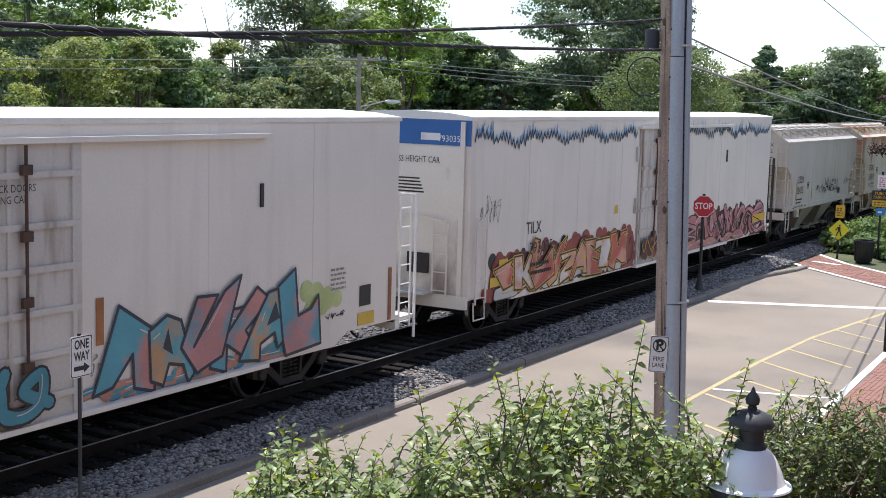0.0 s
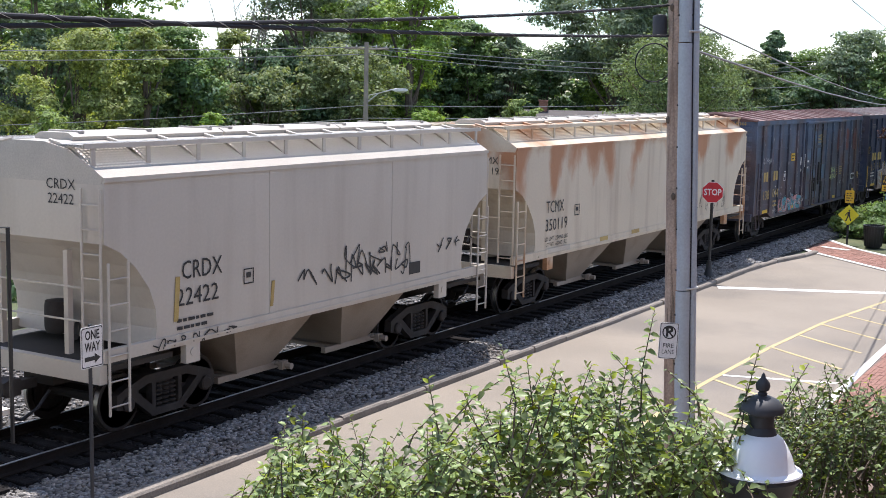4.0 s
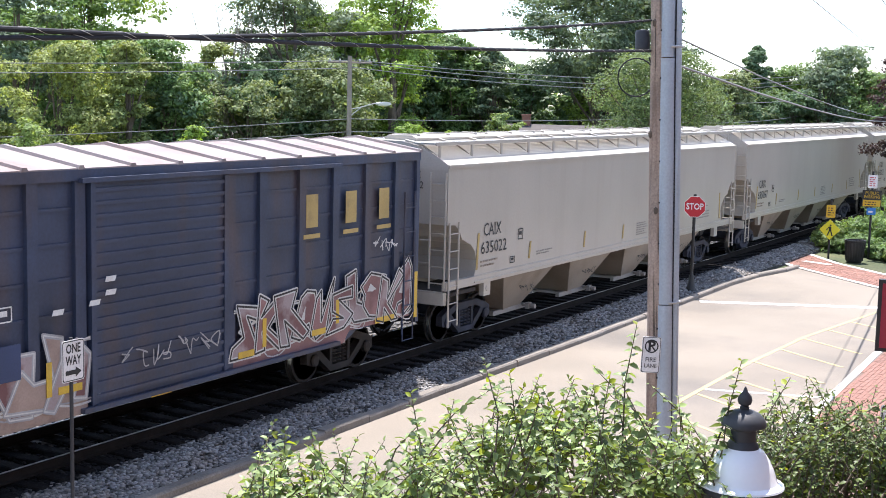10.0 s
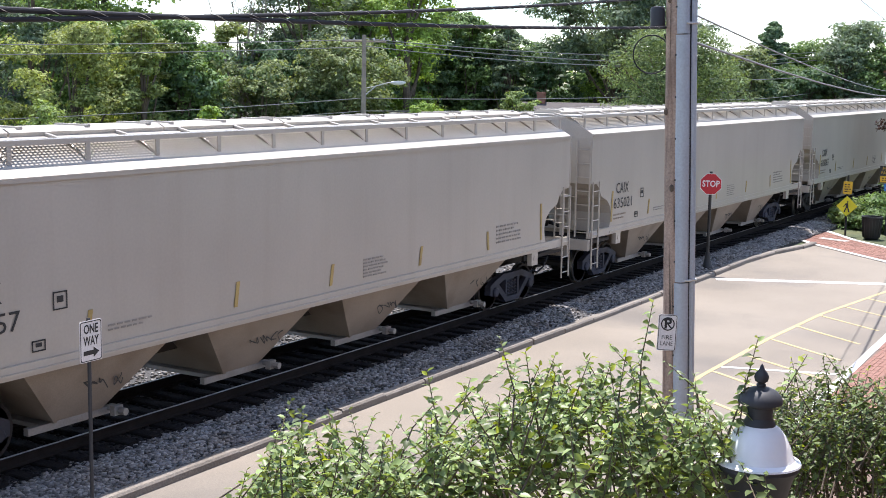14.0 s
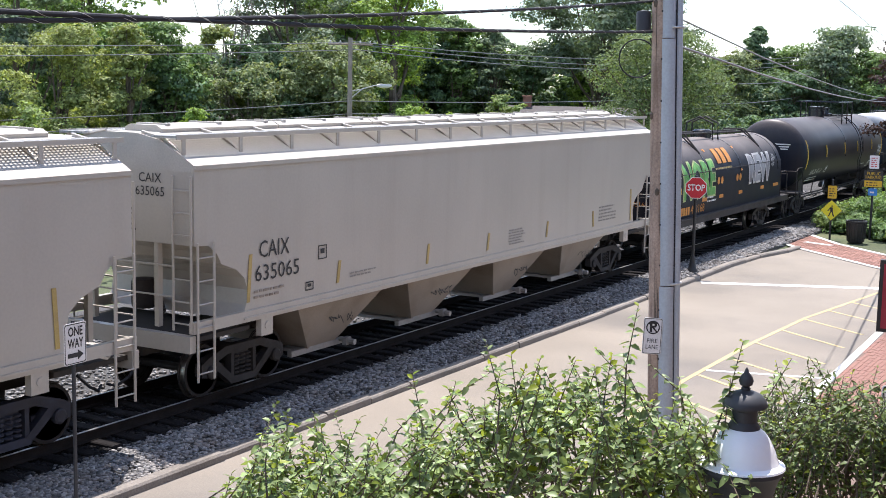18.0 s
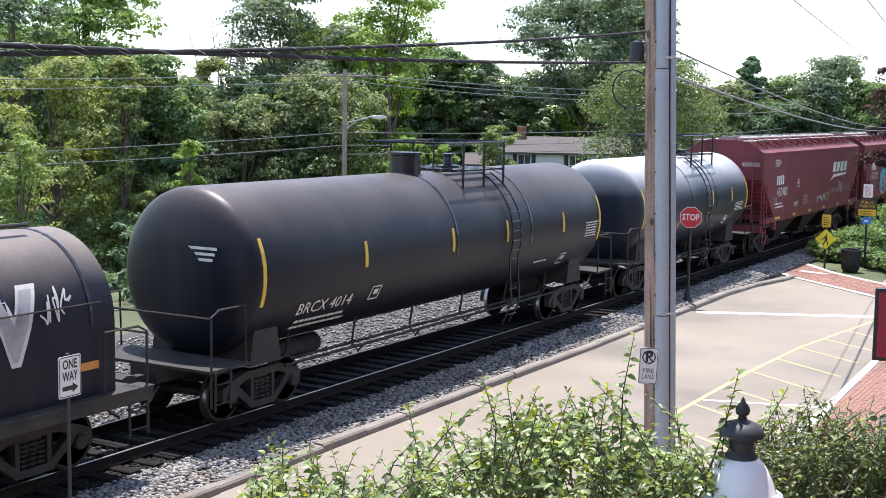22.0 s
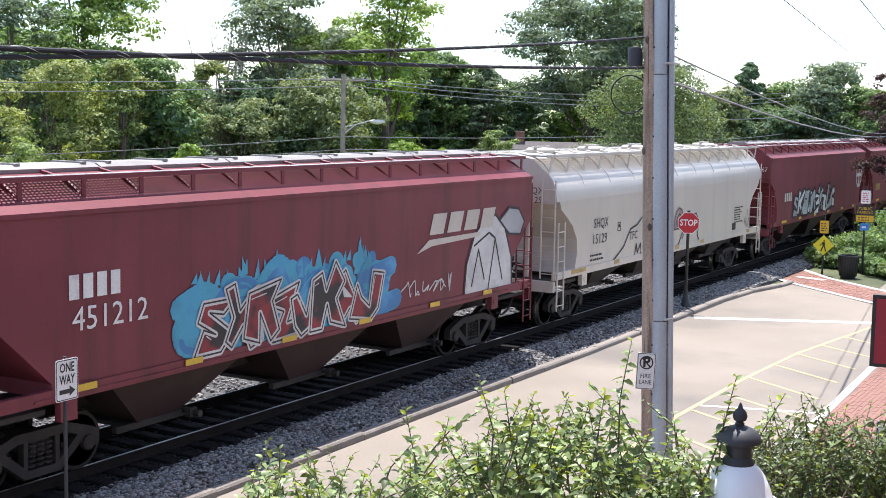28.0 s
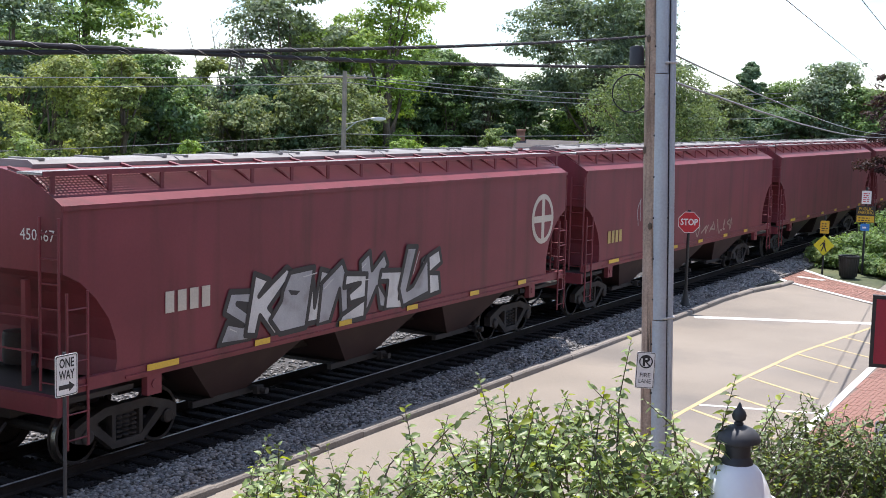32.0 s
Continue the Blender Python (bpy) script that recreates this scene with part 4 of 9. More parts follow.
CURVED = [(0.0, 4.05), (0.0, 3.10), (0.32, 2.95), (0.62, 2.70), (0.90, 2.35), (1.04, 2.0), (1.06, 1.70), (1.0, 1.40)]
STEPPED = [(0.0, 4.05), (0.0, 2.78), (0.34, 2.76), (0.55, 2.60), (0.66, 2.42), (1.05, 2.28), (1.25, 2.12), (1.34, 1.90), (1.30, 1.65), (1.18, 1.40)]
SLANTED = [(0.0, 4.05), (0.0, 3.05), (0.08, 2.95), (1.55, 1.62), (1.55, 1.40)]
ROUNDED = [(0.0, 4.05), (0.10, 3.55), (0.28, 3.15), (0.62, 2.95), (1.0, 2.7), (1.32, 2.3), (1.36, 1.95), (1.22, 1.55), (1.1, 1.40)]


def sheet_seams(car, length, paint, n, y=-HALF, z0=1.55, z1=3.98):
    for i in range(1, n):
        s = Shape()
        x = length * i / n
        if 1.6 < x < length - 1.6:
            s.box((x - 0.012, y - 0.007, z0), (x + 0.012, y + 0.01, z1))
            part("sheet_seam", s, paint, car)


def polyline(s, pts, w, slot, y):
    """A flat painted stroke with rounded joints."""
    for a, b in zip(pts, pts[1:]):
        dx, dz = b[0] - a[0], b[1] - a[1]
        ln = math.hypot(dx, dz) or 1e-6
        nx, nz = -dz / ln * w / 2, dx / ln * w / 2
        s.add([(a[0] - nx, y, a[1] - nz), (b[0] - nx, y, b[1] - nz), (b[0] + nx, y, b[1] + nz), (a[0] + nx, y, a[1] + nz)], [(0, 1, 2, 3)], slot)
        y -= 0.00002
    for p in pts:
        s.add([(p[0] + w / 2 * math.cos(k * 0.785), y, p[1] + w / 2 * math.sin(k * 0.785)) for k in range(8)], [tuple(range(8))], slot)
        y -= 0.00002


def disc(s, x, z, r, slot, y, n=16):
    s.add([(x + r * math.cos(6.283 * k / n), y, z + r * math.sin(6.283 * k / n)) for k in range(n)], [tuple(range(n))], slot)


FORMS = (
    ((0.0, 0.15), (0.08, 0.75), (0.45, 1.0), (0.8, 0.72), (0.45, 0.45), (0.72, 0.08), (1.05, 0.2)),
    ((0.0, 0.0), (0.12, 0.7), (0.5, 0.98), (0.86, 0.7), (0.9, 0.2), (1.1, 0.0)),
    ((0.95, 0.82), (0.5, 1.0), (0.08, 0.62), (0.25, 0.08), (0.8, 0.06), (0.9, 0.5), (0.5, 0.55)),
    ((-0.05, 0.9), (0.25, 0.3), (0.5, 0.85), (0.7, 0.2), (1.05, 0.95)),
    ((0.1, 1.0), (0.0, 0.3), (0.4, 0.0), (0.85, 0.25), (0.8, 0.95), (0.55, 0.55), (1.1, 0.3)),
    ((0.9, 1.02), (0.15, 0.85), (0.75, 0.6), (0.1, 0.3), (0.6, 0.0), (1.1, 0.15)),
)


def smooth_path(pts, k=5):
    """A rounded curve through the points."""
    out = []
    n = len(pts)
    for i in range(n - 1):
        p0, p1, p2, p3 = pts[max(0, i - 1)], pts[i], pts[i + 1], pts[min(n - 1, i + 2)]
        for j in range(k):
            t = j / k
            out.append(tuple(0.5 * (2 * p1[c] + (p2[c] - p0[c]) * t + (2 * p0[c] - 5 * p1[c] + 4 * p2[c] - p3[c]) * t * t + (3 * p1[c] - p0[c] - 3 * p2[c] + p3[c]) * t ** 3) for c in (0, 1)))
    return out + [pts[-1]]


def graffiti(car, x0, x1, z0, z1, letters, mats, seed, y=-HALF - 0.012, stroke=0.2, cloud=0, rise=0.0, label="spray-painted graffiti", rim=0.10, spikes=False, outline_only=False, floor=None):
    """Spray paint on a side: slots are outline, fill, second fill, highlight, cloud, second cloud."""
    r = random.Random(seed)
    s = Shape()
    mats = tuple(mats) + (mats[4],) * (6 - len(mats))
    w, h = (x1 - x0) / letters, z1 - z0
    low = z0 if floor is None else floor
    if cloud:
        n = int((x1 - x0) / 0.17)
        yc = y + 0.006
        for i in range(n):
            u = (i + 0.5) / n
            yc -= 0.00012
            rr = r.uniform(0.13, 0.27)
            top = z0 + h * r.uniform(0.6, 1.02) * cloud + rise * u
            disc(s, x0 + (x1 - x0) * u, max(low + rr, top - rr * 0.4), rr, 4 if r.random() < 0.6 else 5, yc, 18)
            zz = max(low + rr, z0 + h * r.uniform(0.1, 0.5))
            disc(s, x0 + (x1 - x0) * u, zz, rr, 4 if r.random() < 0.7 else 5, yc - 0.00006, 18)
    for i in range(letters):
        g = FORMS[r.randrange(len(FORMS))]
        bx = x0 + w * i
        lift = rise * i / letters + r.uniform(-0.04, 0.04) * h
        hh = h * r.uniform(0.85, 1.0)
        k = stroke * h
        flip = r.random() < 0.4
        pts = [(bx + w * (-0.12 + 1.24 * ((1 - a) if flip else a) + r.gauss(0, 0.06)), max(low + k * 0.7, z0 + lift + hh * (0.08 + 0.84 * b) + r.gauss(0, 0.05) * h)) for a, b in g]
        pts = [(px, max(low + k * 0.6, pz)) for px, pz in smooth_path(pts)]
        if outline_only:
            polyline(s, pts, rim, 0, y - 0.004 - 0.001 * (i % 3))
            polyline(s, smooth_path([(px + r.uniform(-0.08, 0.08), pz + r.uniform(-0.15, 0.1)) for px, pz in pts[::4]], 3), rim * 0.7, 3, y - 0.008)
            continue
        d = 0.0006 * (i % 4)
        polyline(s, pts, k + rim * 1.6, 0, y - 0.004 - d)
        polyline(s, pts, k, 1 if i % 2 == 0 else 2, y - 0.007 - d)
        m = len(pts)
        polyline(s, [(px, pz - k * 0.22) for px, pz in pts[m // 4:3 * m // 4]], k * 0.34, 2 if i % 2 == 0 else 1, y - 0.0105 - d)
        polyline(s, [(px - k * 0.2, pz + k * 0.22) for px, pz in pts[m // 3:2 * m // 3]], k * 0.10, 3, y - 0.0135 - d)
        if spikes:
            px, pz = pts[r.randrange(m)]
            polyline(s, [(px, pz), (px + r.uniform(-0.2, 0.3), pz + r.uniform(0.15, 0.3))], k * 0.4, 0, y - 0.0035)
    return part("graffiti", s, list(mats), car, label)


# angular letter forms in a unit box, with the counters that some of them have
ANGULAR = {
    "P": (((0.05, 0.0), (0.0, 0.85), (0.78, 1.0), (0.74, 0.72), (1.15, 0.12), (0.86, 0.03), (0.55, 0.5), (0.45, 0.06)), ()),
    "A": (((0.0, 0.05), (0.16, 0.75), (0.45, 1.0), (0.8, 0.86), (1.0, 0.08), (0.75, 0.0), (0.68, 0.28), (0.38, 0.3), (0.3, 0.0)), ((0.42, 0.47), (0.54, 0.72), (0.66, 0.47))),
    "U": (((0.0, 0.92), (0.34, 1.0), (0.45, 0.35), (0.62, 0.9), (0.98, 1.08), (0.82, 0.1), (0.35, 0.0), (0.1, 0.3)), ()),
    "L": (((0.1, 1.15), (0.48, 1.22), (0.4, 0.45), (0.72, 0.55), (1.05, 0.85), (1.12, 0.12), (0.2, 0.0), (0.0, 0.3)), ()),
    "E": (((0.0, 0.0), (0.06, 0.95), (0.9, 1.02), (0.95, 0.74), (0.42, 0.70), (0.84, 0.58), (0.8, 0.36), (0.4, 0.34), (1.0, 0.28), (0.96, 0.0)), ()),
    "S": (((0.0, 0.1), (0.1, 0.38), (0.55, 0.34), (0.05, 0.62), (0.12, 0.95), (0.9, 1.05), (0.84, 0.76), (0.45, 0.74), (0.95, 0.45), (0.85, 0.02)), ()),
    "K": (((0.0, 0.02), (0.02, 1.0), (0.32, 1.02), (0.36, 0.66), (0.75, 1.12), (1.05, 0.95), (0.62, 0.52), (1.12, 0.04), (0.75, 0.0), (0.36, 0.36), (0.3, 0.0)), ()),
    "B": (((0.0, 0.0), (0.04, 0.98), (0.72, 1.04), (0.95, 0.78), (0.76, 0.54), (1.02, 0.28), (0.8, 0.02)), ((0.36, 0.64), (0.36, 0.8), (0.62, 0.78), (0.6, 0.66))),
    "Z": (((0.0, 0.72), (0.05, 1.0), (1.0, 1.05), (0.62, 0.34), (1.06, 0.3), (1.0, 0.0), (0.02, 0.0), (0.44, 0.7)), ()),
}


def wild(car, forms, x0, x1, z0, z1, mats, seed, y=-HALF - 0.02, line=0.05, inner=0.0, low=None, overlap=0.20, gloss=True, label="spray-painted graffiti"):
    """Angular sprayed letters that lock into one another: slots are line, inner line, highlight and then the fills."""
    r = random.Random(seed)
    s = Shape()
    n = len(forms)
    w, h = (x1 - x0) / n, z1 - z0
    low = z0 if low is None else low
    for i, form in enumerate(forms):
        poly, hole = ANGULAR[form]
        bx, lift, grow = x0 + w * (i - overlap), r.uniform(-0.08, 0.08) * h, r.uniform(0.85, 1.12)
        flip, lean, bend = r.random() < 0.45, r.uniform(-0.25, 0.35), r.uniform(0.05, 0.14)

        def place(pts):
            out = []
            for a, b in pts:
                a = (1.0 - a if flip else a) + lean * (b - 0.5) + bend * math.sin(6.0 * b + i) + r.gauss(0, 0.05)
                out.append((bx + w * (1 + 2 * overlap) * a, max(low, z0 + lift + h * grow * (b + 0.08 * math.sin(5.0 * a + i) + r.gauss(0, 0.035)))))
            return out
        yy = y - 0.006 * (i % 3)
        pts = place(poly)
        s.add([(a, yy, b) for a, b in pts], [tuple(range(len(pts)))], 3 + i % (len(mats) - 3))
        polyline(s, pts + pts[:1], line, 0, yy - 0.0008)
        if inner:
            polyline(s, pts + pts[:1], inner, 1, yy - 0.0025)
        if hole:
            hp = place(hole)
            s.add([(a, yy - 0.0035, b) for a, b in hp], [tuple(range(len(hp)))], 0)
        if gloss:
            (ax, az), (cx, cz) = pts[1], pts[2]
            polyline(s, [(ax + 0.10 * w, az - 0.12 * h), (ax * 0.5 + cx * 0.5 + 0.04 * w, az * 0.5 + cz * 0.5 - 0.14 * h)], 0.02, 2, yy - 0.0042)
    return part("graffiti", s, list(mats), car, label)


def tag_scrawl(car, x0, x1, z0, z1, material, seed, y=-HALF - 0.013, w=0.028, n=5, name="spray_tag"):
    """A thin hand-drawn tag that cannot be read."""
    r = random.Random(seed)
    s = Shape()
    for i in range(n):
        bx = x0 + (x1 - x0) * i / n
        pts, cx = [], bx
        for k in range(9):
            a = r.uniform(0, 6.28)
            pts.append((bx + (x1 - x0) / n * (0.5 + 0.6 * math.cos(a) * r.random() + 0.1 * k), (z0 + z1) / 2 + (z1 - z0) * 0.5 * math.sin(a) * r.uniform(0.4, 1)))
        polyline(s, smooth_path(pts[:6], 4), w, 0, y - 0.0008 * (i % 3))
    return tagged(part(name, s, material, car), kind="stuff")


def block_letters(car, x, z, w, h, n, slant, material, y=-HALF - 0.014, name="emblem_block", gap=0.30):
    """A brand mark drawn as plain slanted blocks."""
    cw = w / n
    for i in range(n):
        s = Shape()
        a, b = x + cw * i, x + cw * (i + 1 - gap)
        s.prism([(a, z), (b, z), (b + slant, z + h), (a + slant, z + h)], y - 0.002, y + 0.002)
        part(name, s, material, car)


def end_text(car, body, size, y, z, material, x=-0.012, width=None):
    return lettering(body, size, material, car, pose(x, y, z, 90, 0, -90), width)


def plate_mark(car, x, z, w, h, material, y=-HALF - 0.012, inner=True):
    s = Shape()
    for a, b, c, d in ((-w / 2, -h / 2, w / 2, -h / 2 + 0.02), (-w / 2, h / 2 - 0.02, w / 2, h / 2), (-w / 2, -h / 2, -w / 2 + 0.02, h / 2), (w / 2 - 0.02, -h / 2, w / 2, h / 2)):
        s.prism([(x + a, z + b), (x + c, z + b), (x + c, z + d), (x + a, z + d)], y - 0.002, y + 0.002)
    if inner:
        s.prism([(x - w * 0.22, z - h * 0.1), (x + w * 0.22, z - h * 0.1), (x + w * 0.22, z + h * 0.25), (x - w * 0.22, z + h * 0.25)], y - 0.002, y + 0.002)
    return part("stencil_mark", s, material, car)


# ---- two tall white insulated cars ----
def tall_car(label, x0, length, door0, door1, top=5.0, rail=None):
    car = railcar("box_car", label, x0)
    s = Shape()
    low, mid = 1.02, 0.80
    s.prism([(0, top), (0, low), (1.7, low), (2.1, mid), (length - 2.1, mid), (length - 1.7, low), (length, low), (length, top)], -HALF, HALF)
    part("body", s, car_white, car, "smooth white side sheets")
    pr = [(-HALF - 0.03, top - 0.02), (-HALF - 0.03, top + 0.06), (-1.0, top + 0.13), (0, top + 0.17), (1.0, top + 0.13), (HALF + 0.03, top + 0.06), (HALF + 0.03, top - 0.02)]
    s = Shape()
    s.loft([[(x, y, z) for y, z in pr] for x in (-0.04, length + 0.04)])
    part("roof", s, roof_white, car, "bright white flat roof")
    for i in range(1, 8):
        x = length * i / 8
        if door0 - 0.2 < x < door1 + 0.2:
            continue
        s = Shape()
        s.box((x - 0.012, -HALF - 0.006, mid + 0.1), (x + 0.012, -HALF + 0.01, top - 0.05))
        part("sheet_seam", s, car_white, car)
    # plug door with frame, locking rods and hinge arms
    d = Shape()
    d.box((door0, -HALF - 0.05, 0.86), (door1, -HALF + 0.02, top - 0.28))
    door = part("door", d, door_white, car, "white plug door with rust-streaked locking rods")
    for k in range(4):
        x = door0 + (door1 - door0) * (0.04 + 0.305 * k)
        s = Shape()
        s.box((x - 0.03, -HALF - 0.085, 0.9), (x + 0.03, -HALF - 0.045, top - 0.32))
        part("door_post", s, door_white, door)
    for zz in (1.15, 1.75, 2.35, 2.95, 3.55, 4.25):
        s = Shape()
        s.box((door0 + 0.05, -HALF - 0.09, zz), (door1 - 0.05, -HALF - 0.045, zz + 0.09))
        part("door_rail", s, door_white, door)
    for k in (0.30, 0.72):
        x = door0 + (door1 - door0) * k
        s = Shape()
        s.tube([(x, -HALF - 0.12, 0.9), (x, -HALF - 0.12, top - 0.3)], 0.024, 7)
        part("locking_rod", s, rust_dark, door)
        for zz in (1.6, 2.5, 3.4, 4.3):
            b = Shape()
            b.box((x - 0.09, -HALF - 0.15, zz), (x + 0.09, -HALF - 0.09, zz + 0.14))
            part("rod_bracket", b, rust_dark, door)
    s = Shape()
    s.box((door0 - 0.15, -HALF - 0.14, top - 0.28), (door1 + 4.2, -HALF, top - 0.20))
    part("door_track", s, car_white, car)
    s = Shape()
    s.box((door0 - 0.15, -HALF - 0.13, 0.78), (door1 + 4.2, -HALF - 0.0, 0.86))
    part("lower_track", s, car_white, car)
    for zz in (2.35, 3.8):
        s = Shape()
        s.box((door0 - 0.22, -HALF - 0.06, zz), (door0 - 0.10, -HALF - 0.01, zz + 0.42))
        part("hinge_plate", s, door_white, car)
    s = Shape()
    s.box((door1 + 4.05, -HALF - 0.03, 3.55), (door1 + 4.13, -HALF, 3.95))
    part("track_stop", s, black_paint, car)
    # ends: posts, ladders, crossover platform, grab irons
    for x, d_ in ((0.0, -1), (length, 1)):
        for yy in (-1.35, 1.30):
            s = Shape()
            s.box((min(x, x + d_ * 0.07), yy - 0.05, 1.0), (max(x, x + d_ * 0.07), yy + 0.06, top - 0.05))
            part("corner_post", s, car_white, car)
        s = Shape()
        s.box((min(x, x + d_ * 0.10), -HALF, 0.82), (max(x, x + d_ * 0.10), HALF, 1.10))
        part("end_sill", s, car_white, car)
        ladder(car, x + d_ * 0.12, -1.05, 1.05, 2.7, 0.36, car_white, 4, axis="y")
        s = Shape()
        s.tube([(x + d_ * 0.1, -1.0, 2.75), (x + d_ * 0.13, 0.0, 2.85), (x + d_ * 0.1, 1.2, 2.85)], 0.02, 5)
        part("grab_iron", s, car_white, car)
        s = Shape()
        s.box((min(x, x + d_ * 0.5), -0.7, 1.12), (max(x, x + d_ * 0.5), 0.9, 1.17))
        part("crossover_platform", s, galv, car)
    ladder(car, 0.22, -HALF - 0.07, 0.9, 2.85, 0.46, car_white, 5)
    s = Shape()
    s.tube([(0.2, -HALF - 0.03, 0.95), (0.2, -HALF - 0.05, 0.55), (0.7, -HALF - 0.05, 0.55), (0.7, -HALF - 0.03, 0.95)], 0.02, 5)
    part("step", s, car_white, car)
    # cushioned end frame with ladder at the trailing end
    for yy in (-HALF + 0.02, -0.9):
        ladder(car, length + 0.15, yy, 0.8, 3.5, 0.4, rail or sign_white, 7, axis="x" if yy < -1 else "y")
    s = Shape()
    s.box((length, -HALF + 0.05, 0.95), (length + 0.75, HALF - 0.05, 1.03))
    part("end_platform", s, car_white, car)
    s = Shape()
    s.tube([(length + 0.75, -HALF + 0.03, 0.55), (length + 0.75, -HALF + 0.03, 3.5), (length + 0.1, -HALF + 0.03, 3.55)], 0.03, 6)
    part("end_stanchion", s, rail or sign_white, car)
    undergear(car, length, 2.7)
    return car


c0 = tall_car("tall white insulated boxcar with pink and teal graffiti", -82.6, 22.55, 10.4, 14.15)
graffiti(c0, 14.0, 19.0, 0.82, 1.12, 7, (teal, teal, salmon, spray_white, teal), 4, y=-HALF - 0.014, stroke=0.55, rim=0.0, floor=0.84)
wild(c0, "PAUKAL", 14.75, 19.75, 0.98, 2.12, (black_wash, black_wash, spray_white, blend_pink, blend_orange, blend_teal), 3, y=-HALF - 0.03, line=0.055, low=0.86)
tag_scrawl(c0, 14.2, 14.9, 1.2, 1.75, chute_grey, 8, y=-HALF - 0.025, w=0.03, n=3)
tag_scrawl(c0, 20.1, 20.7, 1.33, 1.48, spray_black, 9, w=0.02, n=4)
decal(c0, "side_band", 14.45, 14.60, 1.75, 2.45, -HALF - 0.012, orange_rust)
graffiti(c0, 10.6, 13.3, 0.88, 1.75, 4, (spray_black, teal, teal, spray_white, teal), 5, y=-HALF - 0.15, rim=0.05, floor=0.9)
bars(c0, 20.3, 20.85, 1.85, 2.3, 5, -HALF - 0.012, print_faint, 3)
decal(c0, "panel_mark", 21.25, 21.62, 1.45, 1.85, -HALF - 0.012, ink_black)
decal(c0, "caution_label", 21.2, 21.75, 1.08, 1.32, -HALF - 0.012, ink_yellow)
decal(c0, "brown_strip", 22.25, 22.36, 1.05, 2.1, -HALF - 0.012, orange_rust)
s = Shape()
for k, (gx, gz, gr) in enumerate(((19.55, 1.95, 0.2), (19.85, 1.85, 0.24), (20.2, 1.75, 0.22), (20.5, 1.7, 0.16), (19.7, 1.6, 0.2), (20.05, 1.62, 0.18))):
    disc(s, gx, gz, gr, 0, -HALF - 0.010 - 0.0002 * k, 18)
part("graffiti", s, spray_lime, c0, "faded green sprayed cloud")
side_text(c0, "CLOSE AND LOCK DOORS\nBEFORE MOVING CAR", 0.15, 12.5, 4.05, ink_black, -HALF - 0.13, 1.5)

c1 = tall_car("tall white insulated boxcar with a blue end band and red graffiti", -57.1, 22.55, 9.67, 13.44, rail=black_paint)
side_text(c1, "TILX", 0.42, 3.14, 2.40, ink_black, width=0.82)
side_text(c1, "793035", 0.40, 3.45, 1.92, ink_black, -HALF - 0.072, 1.25)
bars(c1, 2.9, 4.2, 1.25, 1.65, 2, -HALF - 0.072, spray_black, 8)
decal(c1, "maroon_wash", 6.9, 9.55, 0.84, 1.55, -HALF - 0.010, spray_brick, 0.1)
graffiti(c1, 1.0, 9.4, 0.86, 1.95, 9, (spray_brick, spray_brick, maroon, spray_brick, spray_brick, spray_black), 12, stroke=0.24, cloud=1.05, rim=0.02, floor=0.84)
graffiti(c1, 1.2, 8.4, 0.80, 1.15, 7, (spray_black, spray_white, spray_white, spray_yellow, maroon), 16, y=-HALF - 0.030, stroke=0.5, rim=0.03, floor=0.84)
wild(c1, "PKLUSAEZK", 1.5, 8.6, 0.95, 1.86, (spray_yellow, spray_black, spray_white, blend_red, blend_white, blend_red), 15, y=-HALF - 0.046, line=0.085, inner=0.04, low=0.86)
graffiti(c1, 13.6, 22.0, 0.88, 2.05, 8, (spray_black, pink, rose, spray_white, maroon, umber), 17, stroke=0.22, cloud=1.0, rim=0.055, floor=0.84)
graffiti(c1, 13.7, 21.8, 0.86, 1.75, 7, (spray_black, rose, umber, spray_white, maroon), 19, y=-HALF - 0.030, stroke=0.13, rim=0.04, floor=0.84)
graffiti(c1, 13.6, 19.5, 0.82, 1.12, 6, (umber, salmon, rose, spray_white, maroon), 20, y=-HALF - 0.048, stroke=0.42, rim=0.02, floor=0.84)
graffiti(c1, 9.9, 13.3, 1.0, 1.75, 4, (spray_black, spray_yellow, spray_yellow, spray_yellow, maroon, spray_brick), 18, y=-HALF - 0.15, stroke=0.13, cloud=0.75, rim=0.05, floor=0.9, outline_only=True)
decal(c1, "yellow_band", 0.95, 1.75, 1.2, 1.42, -HALF - 0.036, ink_yellow)
decal(c1, "caution_label", 1.35, 1.8, 1.55, 1.8, -HALF - 0.036, ink_yellow)
decal(c1, "caution_label", 8.08, 8.28, 2.42, 2.65, -HALF - 0.012, ink_yellow)
decal(c1, "yellow_band", 20.7, 22.2, 1.28, 1.55, -HALF - 0.036, ink_yellow)
tag_scrawl(c1, 0.35, 1.35, 2.6, 3.4, under_dark, 5, w=0.012)


